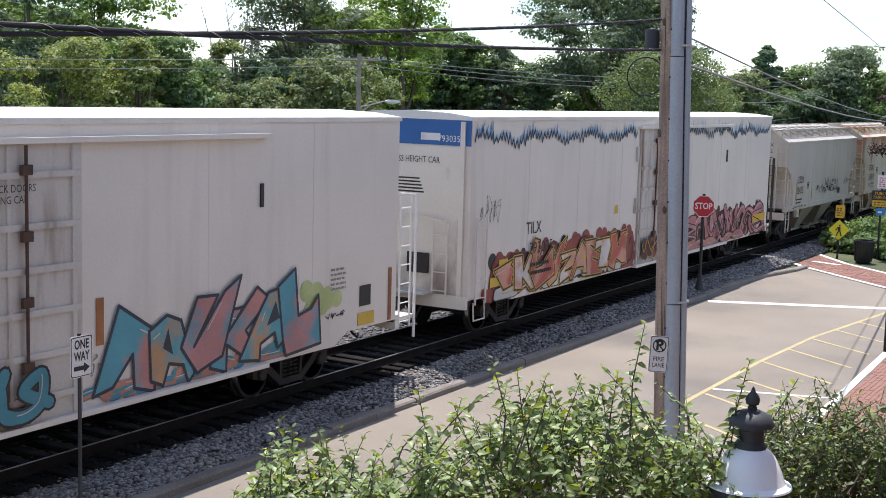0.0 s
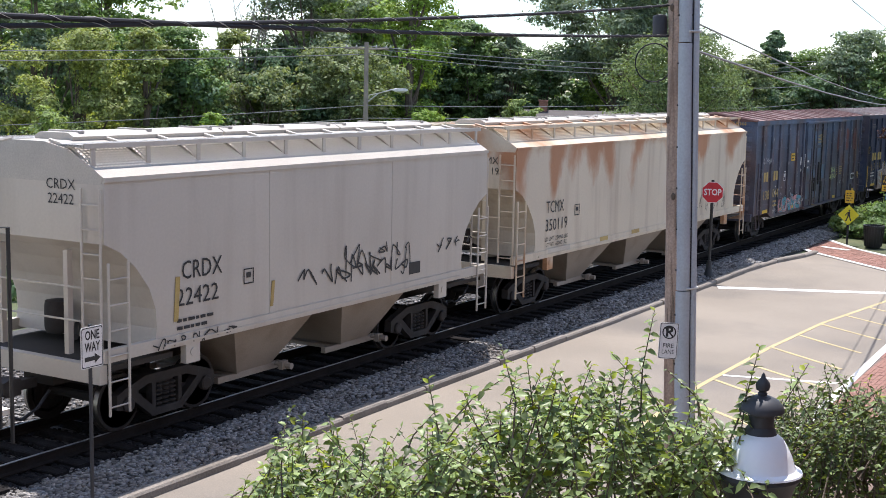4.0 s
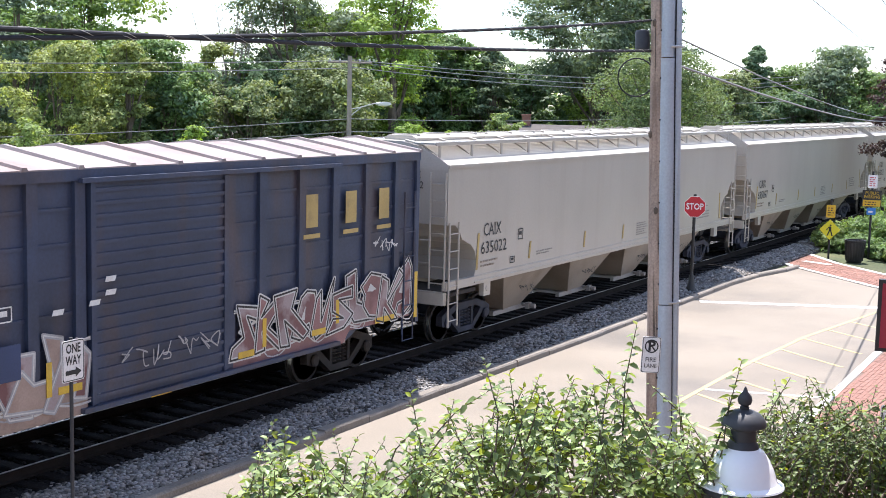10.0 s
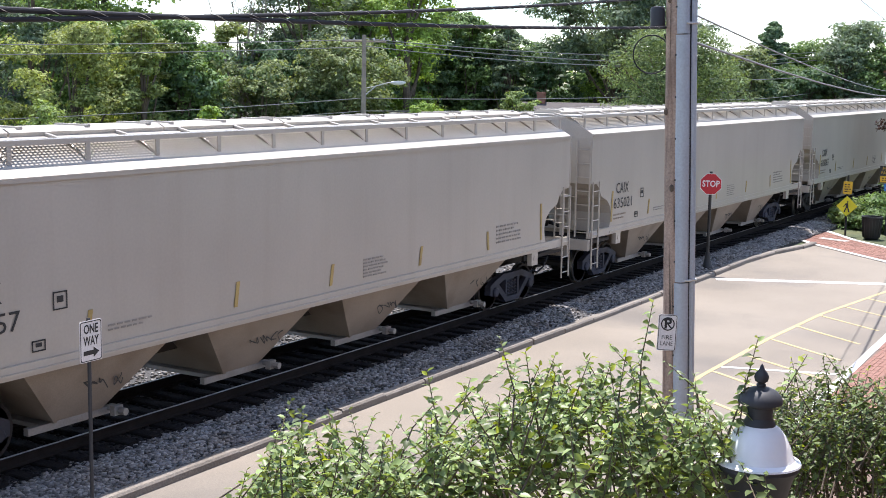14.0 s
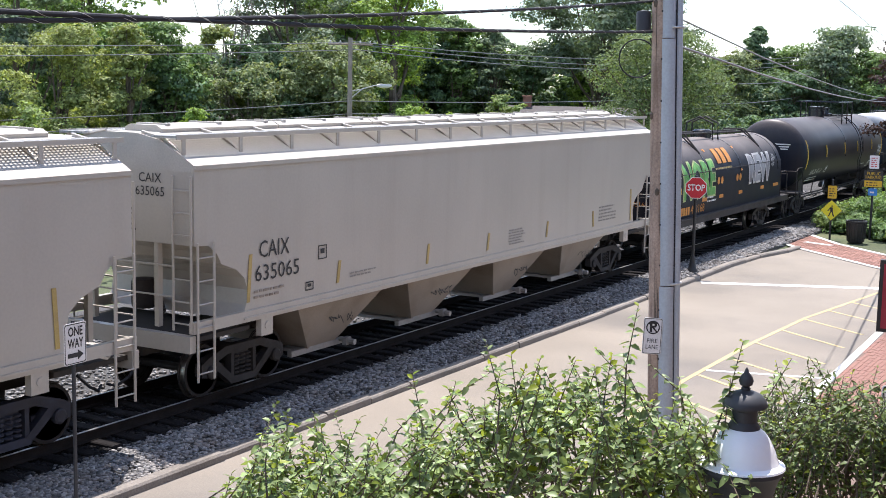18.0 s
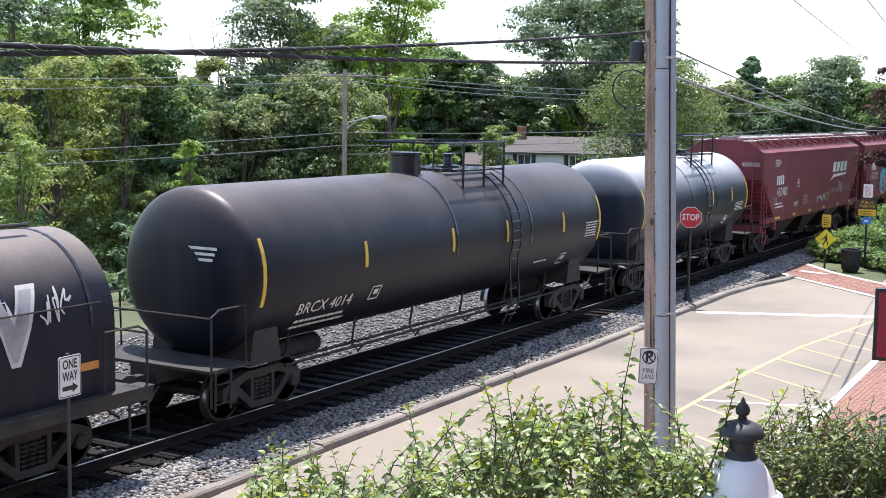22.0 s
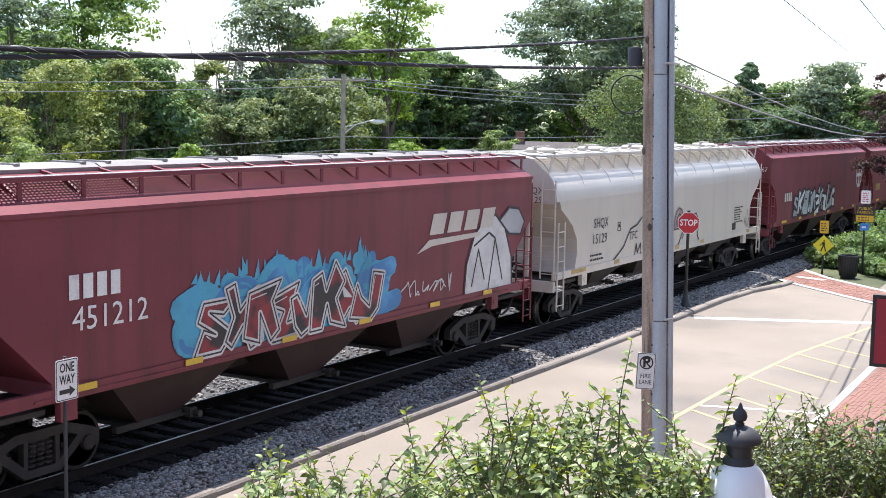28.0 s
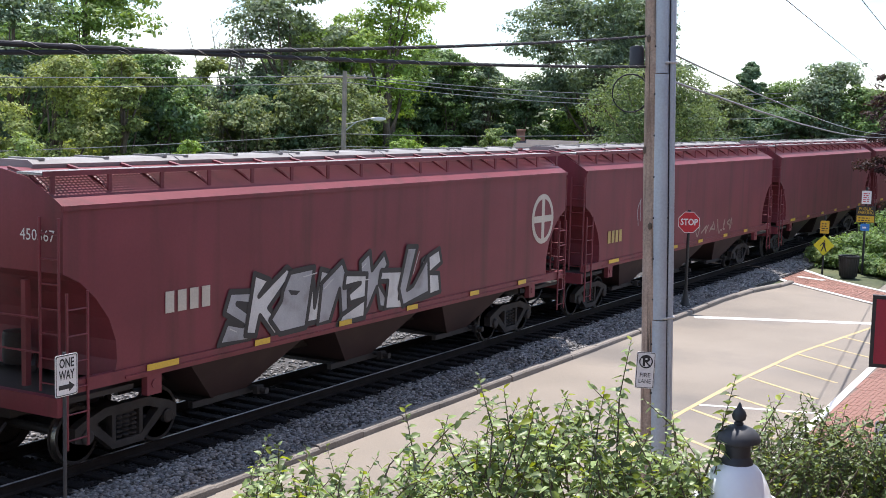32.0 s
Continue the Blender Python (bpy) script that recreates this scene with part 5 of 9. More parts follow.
def jagged_line(car, spans, z):
    """A sprayed jagged blue line with flame-like tips along the top."""
    r = random.Random(44)
    s = Shape()
    y = -HALF - 0.012
    for a, b in spans:
        pts, x = [], a
        while x < b:
            swing = 0.12 * (0.25 + r.random()) * (1 if len(pts) % 2 else -1)
            pts.append((x, z + swing + 0.07 * math.sin(x * 2.3) + 0.05 * math.sin(x * 5.1)))
            x += r.uniform(0.05, 0.12)
        polyline(s, [(p + 0.02, q + 0.05) for p, q in pts], 0.030, 3, y)
        polyline(s, pts, 0.030, 2, y - 0.003)
        polyline(s, [(p, q - 0.03) for p, q in pts], 0.020, 0, y - 0.006)
        for k, (p, q) in enumerate(pts):
            if math.sin(p * 3.1) + r.uniform(-0.6, 0.6) > 0.1:
                hgt = r.uniform(0.12, 0.34)
                tip = p + r.uniform(-0.02, 0.12)
                s.add([(p - 0.03, y - 0.002 - 0.00001 * k, q - 0.02), (p + 0.035, y - 0.002 - 0.00001 * k, q - 0.02), (tip, y - 0.002 - 0.00001 * k, q + hgt)], [(0, 1, 2)], 3 if r.random() < 0.5 else 1)
    tagged(part("jagged_line", s, [ink_black, spray_blue, dull_blue, spray_sky], car, "sprayed jagged blue line"), kind="stuff")


jagged_line(c1, ((0.1, 9.5), (13.6, 22.3)), 4.58)
side_text(c1, "CLOSE AND LOCK\nDOOR BEFORE\nMOVING CAR", 0.13, 11.2, 4.15, ink_black, -HALF - 0.10, 0.75)
s = Shape()
s.box((-0.008, -1.30, 1.10), (-0.001, 1.25, 4.40))
part("end_sheet", s, car_white_grimy, c1, "white end sheet brown with grime at its foot")
s = Shape()
s.prism([(-0.02, 4.42), (-0.012, 4.42), (-0.012, 5.0), (-0.02, 5.0)], -HALF + 0.02, HALF - 0.02)
part("end_band", s, blue_band, c1, "bright blue painted band")
decal_end = Shape()
decal_end.box((-0.026, -0.75, 4.52), (-0.021, -0.25, 4.68))
part("white_patch", decal_end, ink_white, c1)
end_text(c1, "793035", 0.2, -0.98, 4.56, ink_white, -0.024, 0.55)
end_text(c1, "EXCESS HEIGHT CAR", 0.2, -0.02, 4.08, ink_black, -0.014, 1.45)
for k in range(5):
    s = Shape()
    s.box((-0.012, -0.35 + 0.03 * k, 3.34 + 0.075 * k), (-0.006, 0.55 - 0.04 * k, 3.375 + 0.075 * k))
    part("small_print", s, ink_black, c1)
s = Shape()
s.box((-0.09, -0.55, 1.55), (-0.03, 0.0, 2.0))
part("brake_valve", s, under_dark, c1)


# ---- covered hoppers ----
def hopper(label, x0, length, outline, paint, bays, first=2.5, chute=None, truck_mesh=None, hatch=None, inset=1.85, walk_mat=None, slanted=False, round_hatches=False, prof=None, seams=0, gates=None, rim=None, low=0.42, roof=None, pitch=1.2):
    car = railcar("hopper_car", label, x0)
    hopper_body(car, length, outline, paint, prof=prof, roof=roof)
    roof_walk(car, length, 4.05, rim or paint, walk_mat or galv, hatch or roof_beige, slanted=slanted, round_hatches=round_hatches, pitch=pitch)
    chutes(car, length, bays, first, chute or chute_grey, gates=gates, low=low)
    hopper_ends(car, length, rim or paint)
    undergear(car, length, inset, truck_mesh)
    if seams:
        sheet_seams(car, length, paint, seams)
    return car


def rivet_strip(car, length, paint, z=1.40):
    s = Shape()
    s.box((1.2, -HALF - 0.05, z), (length - 1.2, -HALF - 0.02, z + 0.035))
    part("sill_lip", s, paint, car)


c2 = hopper("short pale grey two-bay covered hopper with black scrawls", -32.1, 11.4, CURVED, car_beige, 2, 2.6, seams=3, roof=roof_beige)
side_text(c2, "CRDX", 0.42, 2.08, 2.52, ink_black, width=0.95)
side_text(c2, "22422", 0.40, 1.98, 2.10, ink_black, width=0.98)
bars(c2, 1.5, 2.5, 1.58, 1.82, 2, -HALF - 0.012, ink_black, 9)
decal(c2, "yellow_strip", 1.42, 1.52, 1.75, 2.45, -HALF - 0.012, ink_gold, 0.05)
decal(c2, "yellow_strip", 3.8, 3.88, 1.66, 2.1, -HALF - 0.012, ink_gold, 0.05)
plate_mark(c2, 3.23, 2.26, 0.26, 0.26, ink_black)
tag_scrawl(c2, 4.5, 8.1, 1.75, 2.25, ink_black, 61, w=0.035, n=7)
tag_scrawl(c2, 5.8, 8.2, 1.7, 2.5, ink_black, 62, w=0.03, n=6)
tag_scrawl(c2, 9.2, 10.6, 1.95, 2.3, ink_black, 63, w=0.03, n=4)
decal(c2, "panel_mark", 8.25, 8.65, 1.68, 1.92, -HALF - 0.012, ink_black)
tag_scrawl(c2, 0.9, 2.9, 1.36, 1.54, ink_black, 64, y=-HALF - 0.045, w=0.022, n=8)
end_text(c2, "CRDX\n22422", 0.22, -0.68, 3.82, ink_black, width=0.6)
rivet_strip(c2, 11.4, car_beige)

c3 = hopper("cream three-bay covered hopper streaked with rust", -19.3, 16.9, CURVED, car_cream, 3, 2.7, seams=0, rim=cream_roof, roof=cream_roof, walk_mat=cream_roof)
side_text(c3, "TCMX", 0.42, 2.08, 2.56, ink_black, width=0.98)
side_text(c3, "350119", 0.42, 2.18, 2.12, ink_black, width=1.22)
side_text(c3, "LD LMT  224000 LBS\nLT WT  62000 LBS", 0.14, 2.2, 1.72, ink_black, width=1.28)
plate_mark(c3, 3.35, 2.40, 0.28, 0.28, ink_black)
tag_scrawl(c3, 11.2, 14.9, 1.55, 2.25, ink_black, 71, w=0.02, n=7)
tag_scrawl(c3, 10.2, 11.4, 1.85, 2.1, ink_black, 72, w=0.02, n=5)
for x, w_ in ((1.7, 1.25), (4.8, 0.5), (6.95, 0.55), (10.4, 0.5)):
    decal(c3, "faded_strip", x, x + w_, 1.45, 1.56, -HALF - 0.035, beige_patch if w_ > 1 else ink_gold)
end_text(c3, "TCMX\n350119", 0.24, -0.75, 3.62, ink_black, width=0.68)
rivet_strip(c3, 16.9, car_cream)

for x0, number in ((32.7, "635022"), (54.25, "635057"), (75.7, "635021"), (97.2, "635065")):
    c = hopper("long pale grey four-bay covered hopper with faded yellow strips", x0, 20.1, STEPPED, car_grey, 4, 2.5, truck_mesh=TRUCK_BLUE if number != "635065" else TRUCK, inset=1.9, low=0.36, pitch=1.44, roof=roof_beige, gates=gate_steel)
    side_text(c, "CAIX", 0.42, 2.06, 2.54, ink_black, width=0.85)
    side_text(c, number, 0.40, 2.16, 2.13, ink_black, width=1.25)
    bars(c, 1.5, 2.5, 1.70, 1.90, 2, -HALF - 0.012, chute_grey, 9)
    plate_mark(c, 3.5, 2.32, 0.26, 0.26, ink_black)
    plate_mark(c, 3.1, 1.74, 0.24, 0.16, ink_black)
    for x, z0, z1 in ((1.30, 1.68, 2.5), (3.95, 1.68, 2.1), (7.22, 1.66, 2.08), (9.9, 1.66, 2.05), (13.0, 1.66, 2.05), (15.9, 1.66, 2.08), (18.55, 1.62, 2.5)):
        decal(c, "yellow_strip", x, x + 0.085, z0, z1, -HALF - 0.012, ink_gold, 0.07 if x < 15 else -0.05)
    bars(c, 16.3, 17.5, 1.75, 2.2, 5, -HALF - 0.012, print_faint, 17)
    bars(c, 11.0, 11.9, 1.66, 2.05, 6, -HALF - 0.012, print_faint, 18)
    bars(c, 4.4, 5.4, 1.72, 1.85, 2, -HALF - 0.012, print_faint, 19)
    for k in range(4):
        tag_scrawl(c, 4.1 + 3.9 * k, 5.0 + 3.9 * k, 0.75, 1.0, ink_black, 80 + k, y=-1.20, w=0.02, n=3)
    end_text(c, "CAIX\n" + number, 0.22, -0.62, 3.72, ink_black, width=0.62)
    for k in range(5):
        s = Shape()
        s.box((-0.012, -0.30 + 0.02 * k, 2.95 + 0.085 * k), (-0.006, 0.35 - 0.05 * k, 2.985 + 0.085 * k))
        part("small_print", s, ink_black, c)
    rivet_strip(c, 20.1, car_grey)


# ---- blue ribbed boxcars ----
def rib_car(label, x0, length, ribs, door0, door1, roof_mat, paint, plug, zb=0.80):
    car = railcar("box_car", label, x0)
    top = 4.36
    s = Shape()
    s.prism([(0, top), (0, 1.02), (1.9, 1.02), (2.45, zb), (length - 2.6, zb), (length - 2.1, 1.02), (length, 1.02), (length, top)], -HALF + 0.06, HALF - 0.06)
    part("body", s, paint, car, "faded dark blue side sheets")
    for sg in (-1, 1):
        for x in ribs:
            if door0 - 0.1 < x < door1 + 0.1:
                continue
            s = Shape()
            w = 0.10 if 0.1 < x < length - 0.2 else 0.07
            y0, y1 = sorted((sg * (HALF - 0.06), sg * (HALF + 0.01)))
            s.box((max(0, x - w), y0, 1.02 if x < 2.2 or x > length - 2.4 else zb + 0.12), (min(length, x + w), y1, top - 0.12))
            part("side_post", s, paint, car)
        e = Shape()
        y0, y1 = sorted((sg * (HALF - 0.08), sg * (HALF + 0.03)))
        e.box((0, y0, top - 0.14), (length, y1, top + 0.02))
        part("top_chord", e, paint, car)
    edges = sorted(x for x in ribs if not door0 - 0.1 < x < door1 + 0.1) + [door0, door1]
    edges = sorted(edges)
    for a, b in zip(edges, edges[1:]):
        if a >= door0 - 0.01 and b <= door1 + 0.01:
            continue
        for k in range(6):
            zz = 1.30 + 0.50 * k
            s = Shape()
            s.prism([(a + 0.12, zz), (b - 0.12, zz), (b - 0.12, zz + 0.05), (a + 0.12, zz + 0.05)], -HALF + 0.035, -HALF + 0.065)
            part("panel_bead", s, paint, car)
    # door
    d = Shape()
    d.box((door0, -HALF - 0.02, 0.92), (door1, -HALF + 0.08, top - 0.16))
    door = part("door", d, paint, car, "ribbed sliding door" if not plug else "plug door with locking rods")
    if plug:
        for k in range(5):
            x = door0 + 0.06 + (door1 - door0 - 0.12) * k / 4
            s = Shape()
            s.box((x - 0.035, -HALF - 0.06, 0.95), (x + 0.035, -HALF - 0.015, top - 0.2))
            part("door_post", s, paint, door)
        for zz in (1.1, 1.8, 2.5, 3.2, 3.95):
            s = Shape()
            s.box((door0 + 0.03, -HALF - 0.05, zz), (door1 - 0.03, -HALF - 0.015, zz + 0.07))
            part("door_rail", s, paint, door)
        for k in (0.3, 0.7):
            s = Shape()
            x = door0 + (door1 - door0) * k
            s.tube([(x, -HALF - 0.09, 0.92), (x, -HALF - 0.09, top - 0.2)], 0.022, 6)
            part("locking_rod", s, truck_iron, door)
    else:
        for k in range(17):
            zz = 1.0 + 0.19 * k
            s = Shape()
            s.prism([(door0 + 0.1, zz), (door1 - 0.1, zz), (door1 - 0.1, zz + 0.06), (door0 + 0.1, zz + 0.06)], -HALF - 0.05, -HALF - 0.015)
            part("door_bead", s, paint, door)
        for x in (door0 + 0.05, door1 - 0.05):
            s = Shape()
            s.box((x - 0.05, -HALF - 0.06, 0.92), (x + 0.05, -HALF - 0.015, top - 0.18))
            part("door_post", s, paint, door)
    if plug:
        r_ = random.Random(9)
        for k in range(4):
            for j in range(4):
                xa = door0 + 0.12 + (door1 - door0 - 0.12) * k / 4
                za = 1.2 + 0.70 * j
                p_ = Shape()
                p_.prism([(xa, za), (xa + (door1 - door0) / 4 - 0.13, za), (xa + (door1 - door0) / 4 - 0.13, za + 0.58), (xa, za + 0.58)], -HALF - 0.027, -HALF - 0.018)
                part("door_panel", p_, car_blue_faded if r_.random() < 0.6 else paint, door)
        for xa, za, w_, h_ in ((0.42, 1.45, 0.5, 0.55), (0.60, 1.7, 0.22, 0.9), (0.75, 1.3, 0.35, 0.5)):
            b_ = Shape()
            b_.box((door0 + (door1 - door0) * xa, -HALF - 0.085, za), (door0 + (door1 - door0) * xa + w_ * 0.5, -HALF - 0.03, za + h_))
            part("lock_box", b_, truck_iron, door)
    for zz, nm in ((top - 0.17, "door_track"), (0.84, "lower_track")):
        s = Shape()
        s.box((door0 - 0.2, -HALF - 0.11, zz), (door1 + 3.2, -HALF + 0.05, zz + 0.07))
        part(nm, s, paint, car)
    # roof with raised ribs
    pr = [(-HALF - 0.02, top), (-HALF - 0.02, top + 0.04), (0, top + 0.27), (HALF + 0.02, top + 0.04), (HALF + 0.02, top)]
    s = Shape()
    s.loft([[(x, y, z) for y, z in pr] for x in (-0.03, length + 0.03)])
    part("roof", s, roof_mat, car, "weathered metal roof panels")
    n = round(length / 1.05)
    for i in range(n + 1):
        x = length * i / n
        s = Shape()
        s.loft([[(x - 0.07, y, z), (x + 0.07, y, z), (x + 0.04, y, z + 0.06), (x - 0.04, y, z + 0.06)] for y, z in ((-HALF - 0.03, top + 0.02), (0, top + 0.26), (HALF + 0.03, top + 0.02))])
        part("roof_rib", s, roof_mat, car)
    # corrugated ends
    for x, d_ in ((0.0, -1), (length, 1)):
        for k in range(9):
            zz = 1.22 + 0.345 * k
            s = Shape()
            s.loft([[(x, y, zz), (x + d_ * dp, y, zz + 0.06), (x + d_ * dp, y, zz + 0.19), (x, y, zz + 0.25)] for y, dp in ((-1.38, 0.01), (-1.2, 0.09), (1.2, 0.09), (1.38, 0.01))])
            part("end_corrugation", s, paint, car)
        s = Shape()
        s.box((min(x, x + d_ * 0.12), -HALF + 0.04, 0.85), (max(x, x + d_ * 0.12), HALF - 0.04, 1.12))
        part("end_sill", s, paint, car)
        lx = 0.25 if d_ < 0 else length - 0.62
        ladder(car, lx, -HALF - 0.05, 1.1, 2.9 if d_ < 0 else 3.6, 0.38, paint, 5)
        s = Shape()
        s.tube([(lx, -HALF - 0.02, 1.05), (lx, -HALF - 0.04, 0.55), (lx + 0.4, -HALF - 0.04, 0.55), (lx + 0.4, -HALF - 0.02, 1.05)], 0.02, 5)
        part("step", s, paint, car)
        s = Shape()
        s.tube([(x + d_ * 0.14, -1.3, 1.6), (x + d_ * 0.18, -0.9, 1.6), (x + d_ * 0.14, -0.5, 1.6)], 0.016, 5)
        part("grab_iron", s, paint, car)
    undergear(car, length, 2.0)
    return car


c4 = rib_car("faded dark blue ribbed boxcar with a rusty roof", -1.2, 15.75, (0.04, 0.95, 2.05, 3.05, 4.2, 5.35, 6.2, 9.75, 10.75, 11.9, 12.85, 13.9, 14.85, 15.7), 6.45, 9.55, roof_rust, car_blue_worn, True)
block_letters(c4, 1.05, 2.19, 0.60, 0.34, 2, 0.0, ink_gold)
block_letters(c4, 2.25, 2.19, 0.60, 0.34, 2, 0.0, ink_gold)
side_text(c4, "138", 0.46, 1.42, 1.68, ink_gold, width=0.68)
side_text(c4, "044", 0.46, 2.58, 1.70, ink_gold, width=0.72)
bars(c4, 2.3, 2.85, 1.2, 1.5, 2, -HALF - 0.012, ink_gold, 3)
decal(c4, "caution_label", 4.62, 5.12, 2.80, 3.1, -HALF + 0.03, ink_yellow)
bars(c4, 4.68, 5.06, 2.84, 3.06, 2, -HALF + 0.024, ink_black, 77)
side_text(c4, "CLOSE AND LOCK\nDOORS BEFORE\nMOVING CAR", 0.13, 8.4, 3.55, ink_yellow, -HALF - 0.064, 0.85)
for k, x in enumerate((11.6, 13.0, 14.35)):
    decal(c4, "faded_emblem", x + 0.02, x + 0.58, 3.0, 3.78, -HALF + 0.034, red_ghost, 0.03)
    decal(c4, "faded_emblem", x + 0.10, x + 0.44, 2.92, 3.86, -HALF + 0.030, red_ghost)
for x, z in ((1.05, 1.05), (3.1, 0.98), (4.85, 0.98), (7.75, 0.86), (11.0, 0.95), (14.15, 1.05)):
    decal(c4, "yellow_bar", x, x + (0.62 if x < 2 or x > 14 else 0.42), z, z + 0.12, -HALF - 0.016, ink_yellow)
decal(c4, "yellow_patch", 15.15, 15.42, 1.58, 1.88, -HALF - 0.016, ink_yellow)
decal(c4, "white_panel", 14.15, 14.65, 1.60, 1.86, -HALF - 0.006, ink_white)
decal(c4, "black_panel", 14.20, 14.38, 1.64, 1.82, -HALF - 0.012, ink_black)
decal(c4, "black_panel", 14.42, 14.60, 1.64, 1.82, -HALF - 0.012, ink_black)
graffiti(c4, 3.1, 6.0, 0.92, 1.5, 6, (spray_black, rose, teal, spray_white, teal, umber), 31, stroke=0.24, y=-HALF - 0.014, rim=0.03, cloud=0.7, floor=0.9)
r_ = random.Random(12)
s = Shape()
for k in range(110):
    x = r_.uniform(2.3, 6.4)
    disc(s, x, 0.9 + abs(r_.gauss(0, 0.36)) + 0.1, r_.uniform(0.01, 0.035), 0, -HALF - 0.02 - 0.0001 * k, 7)
tagged(part("paint_spatter", s, spray_white, c4), kind="stuff")
r_ = random.Random(71)
s = Shape()
for x in (0.95, 2.05, 3.05, 4.2, 5.35, 6.2, 9.75, 10.75, 11.9, 12.85, 13.9):
    for k in range(14):
        a_, z_, h_ = x + r_.choice((-0.085, 0.07)) + r_.uniform(-0.02, 0.02), r_.uniform(1.05, 4.1), r_.uniform(0.03, 0.22)
        s.add([(a_, -HALF - 0.0125, z_), (a_ + r_.uniform(0.012, 0.035), -HALF - 0.0125, z_ + 0.01), (a_ + r_.uniform(0.005, 0.03), -HALF - 0.0125, z_ + h_), (a_ - 0.008, -HALF - 0.0125, z_ + h_ * 0.8)], [(0, 1, 2, 3)], k % 2)
tagged(part("paint_scuffs", s, [spray_silver, rust_dark], c4), kind="stuff")
tag_scrawl(c4, 0.9, 1.9, 2.8, 3.05, spray_silver, 33, w=0.03, n=4)
tag_scrawl(c4, 10.35, 11.35, 1.75, 2.0, spray_lime, 34, w=0.03, n=7)
tag_scrawl(c4, 10.5, 11.25, 2.0, 2.3, spray_lime, 37, w=0.03, n=5)
tag_scrawl(c4, 12.0, 12.9, 1.5, 1.75, spray_silver, 35, w=0.014, n=4)
for x, z, w_, h_ in ((5.72, 2.6, 0.12, 0.3), (5.78, 2.35, 0.07, 0.12), (6.3, 2.5, 0.05, 0.5), (6.7, 2.66, 0.25, 0.08), (6.7, 2.42, 0.2, 0.07)):
    decal(c4, "torn_paper", x, x + w_, z, z + h_, -HALF - 0.025, ink_white, 0.03)
plate_mark(c4, 3.7, 2.28, 0.26, 0.36, ink_white)
bars(c4, 11.7, 12.6, 1.9, 2.3, 4, -HALF + 0.03, ink_gold, 22)
end_text(c4, "138044", 0.2, -0.9, 4.28, ink_gold, -0.1, 0.55)

c5 = rib_car("dark blue ribbed boxcar with silver graffiti along its sill", 15.95, 15.55, (0.04, 0.77, 1.91, 3.05, 4.18, 5.32, 6.2, 9.55, 10.4, 11.53, 12.57, 13.65, 14.71, 15.5), 6.36, 9.42, roof_zinc, car_blue, False)
for x, n_ in ((1.02, 1), (1.5, 1), (2.2, 1), (2.62, 1)):
    block_letters(c5, x, 2.24, 0.34, 0.36, 1, 0.0, ink_gold, gap=0.05)
for ch, x in zip("136108", (1.06, 1.56, 2.26, 2.66, 3.35, 3.82)):
    side_text(c5, ch, 0.48, x, 1.92, ink_gold)
for x in (11.55, 12.8, 13.95):
    block_letters(c5, x + 0.07, 3.12, 0.36, 0.60, 1, 0.0, ink_gold, gap=0.0)
    decal(c5, "gold_bar", x, x + 0.5, 2.92, 3.0, -HALF - 0.014, ink_gold)
decal(c5, "yellow_patch", 0.26, 0.50, 2.6, 2.92, -HALF - 0.016, ink_yellow)
for x, z, w_, h_ in ((0.06, 1.06, 0.10, 0.98), (3.08, 1.12, 0.10, 0.5), (5.5, 1.2, 0.10, 0.5), (10.35, 1.15, 0.1, 0.5), (12.55, 1.25, 0.1, 0.45), (15.35, 0.98, 0.12, 0.95)):
    decal(c5, "yellow_bar", x, x + w_, z, z + h_, -HALF - 0.045, ink_yellow)
for x, z, w_ in ((0.9, 1.05, 0.78), (3.3, 1.18, 0.5), (5.72, 1.2, 0.45), (7.6, 0.80, 0.45), (9.7, 1.05, 0.42), (11.8, 1.12, 0.42), (13.9, 1.05, 0.7)):
    decal(c5, "yellow_bar", x, x + w_, z, z + 0.11, -HALF - 0.045, ink_yellow)
for xa, xb, m, seed in ((2.5, 6.3, spray_tan, 46), (9.6, 15.2, rose_dull, 47)):
    r_ = random.Random(seed)
    n_ = 26
    s = Shape()
    top = [(xa + (xb - xa) * k / n_, 1.25 + 0.16 * math.sin(k * 1.1) + r_.uniform(-0.08, 0.12) + (0.25 if seed == 47 else 0) * (k % 5 > 1)) for k in range(n_ + 1)]
    low_ = [(x, 0.83 if x < 12.9 else 1.04) for x, z in top]
    s.add([(x, -HALF - 0.016, z) for x, z in low_ + top], [(k, k + 1, n_ + 2 + k, n_ + 1 + k) for k in range(n_)])
    part("overpaint", s, m, c5, "dull sprayed paint along the sill")
graffiti(c5, 2.4, 6.4, 0.82, 2.0, 5, (spray_white, spray_tan, spray_tan, spray_silver, spray_tan), 41, stroke=0.1, rim=0.035, y=-HALF - 0.018, outline_only=True, floor=0.9)
wild(c5, "SKUPLA", 2.7, 6.3, 0.95, 1.85, (spray_silver, spray_white, spray_white, spray_tan, blend_mauve), 48, y=-HALF - 0.028, line=0.07, inner=0.02, low=0.9, gloss=False)
graffiti(c5, 9.6, 15.3, 0.95, 2.0, 8, (spray_white, rose_dull, umber, spray_white, rose_dull), 42, stroke=0.12, rim=0.035, y=-HALF - 0.020, outline_only=True, floor=1.0)
wild(c5, "ZKPAUSLBKA", 9.7, 15.2, 1.08, 2.02, (spray_white, spray_black, spray_white, blend_mauve, rose_dull, blend_mauve), 49, y=-HALF - 0.034, line=0.085, inner=0.035, low=1.05, gloss=False)
s = Shape()
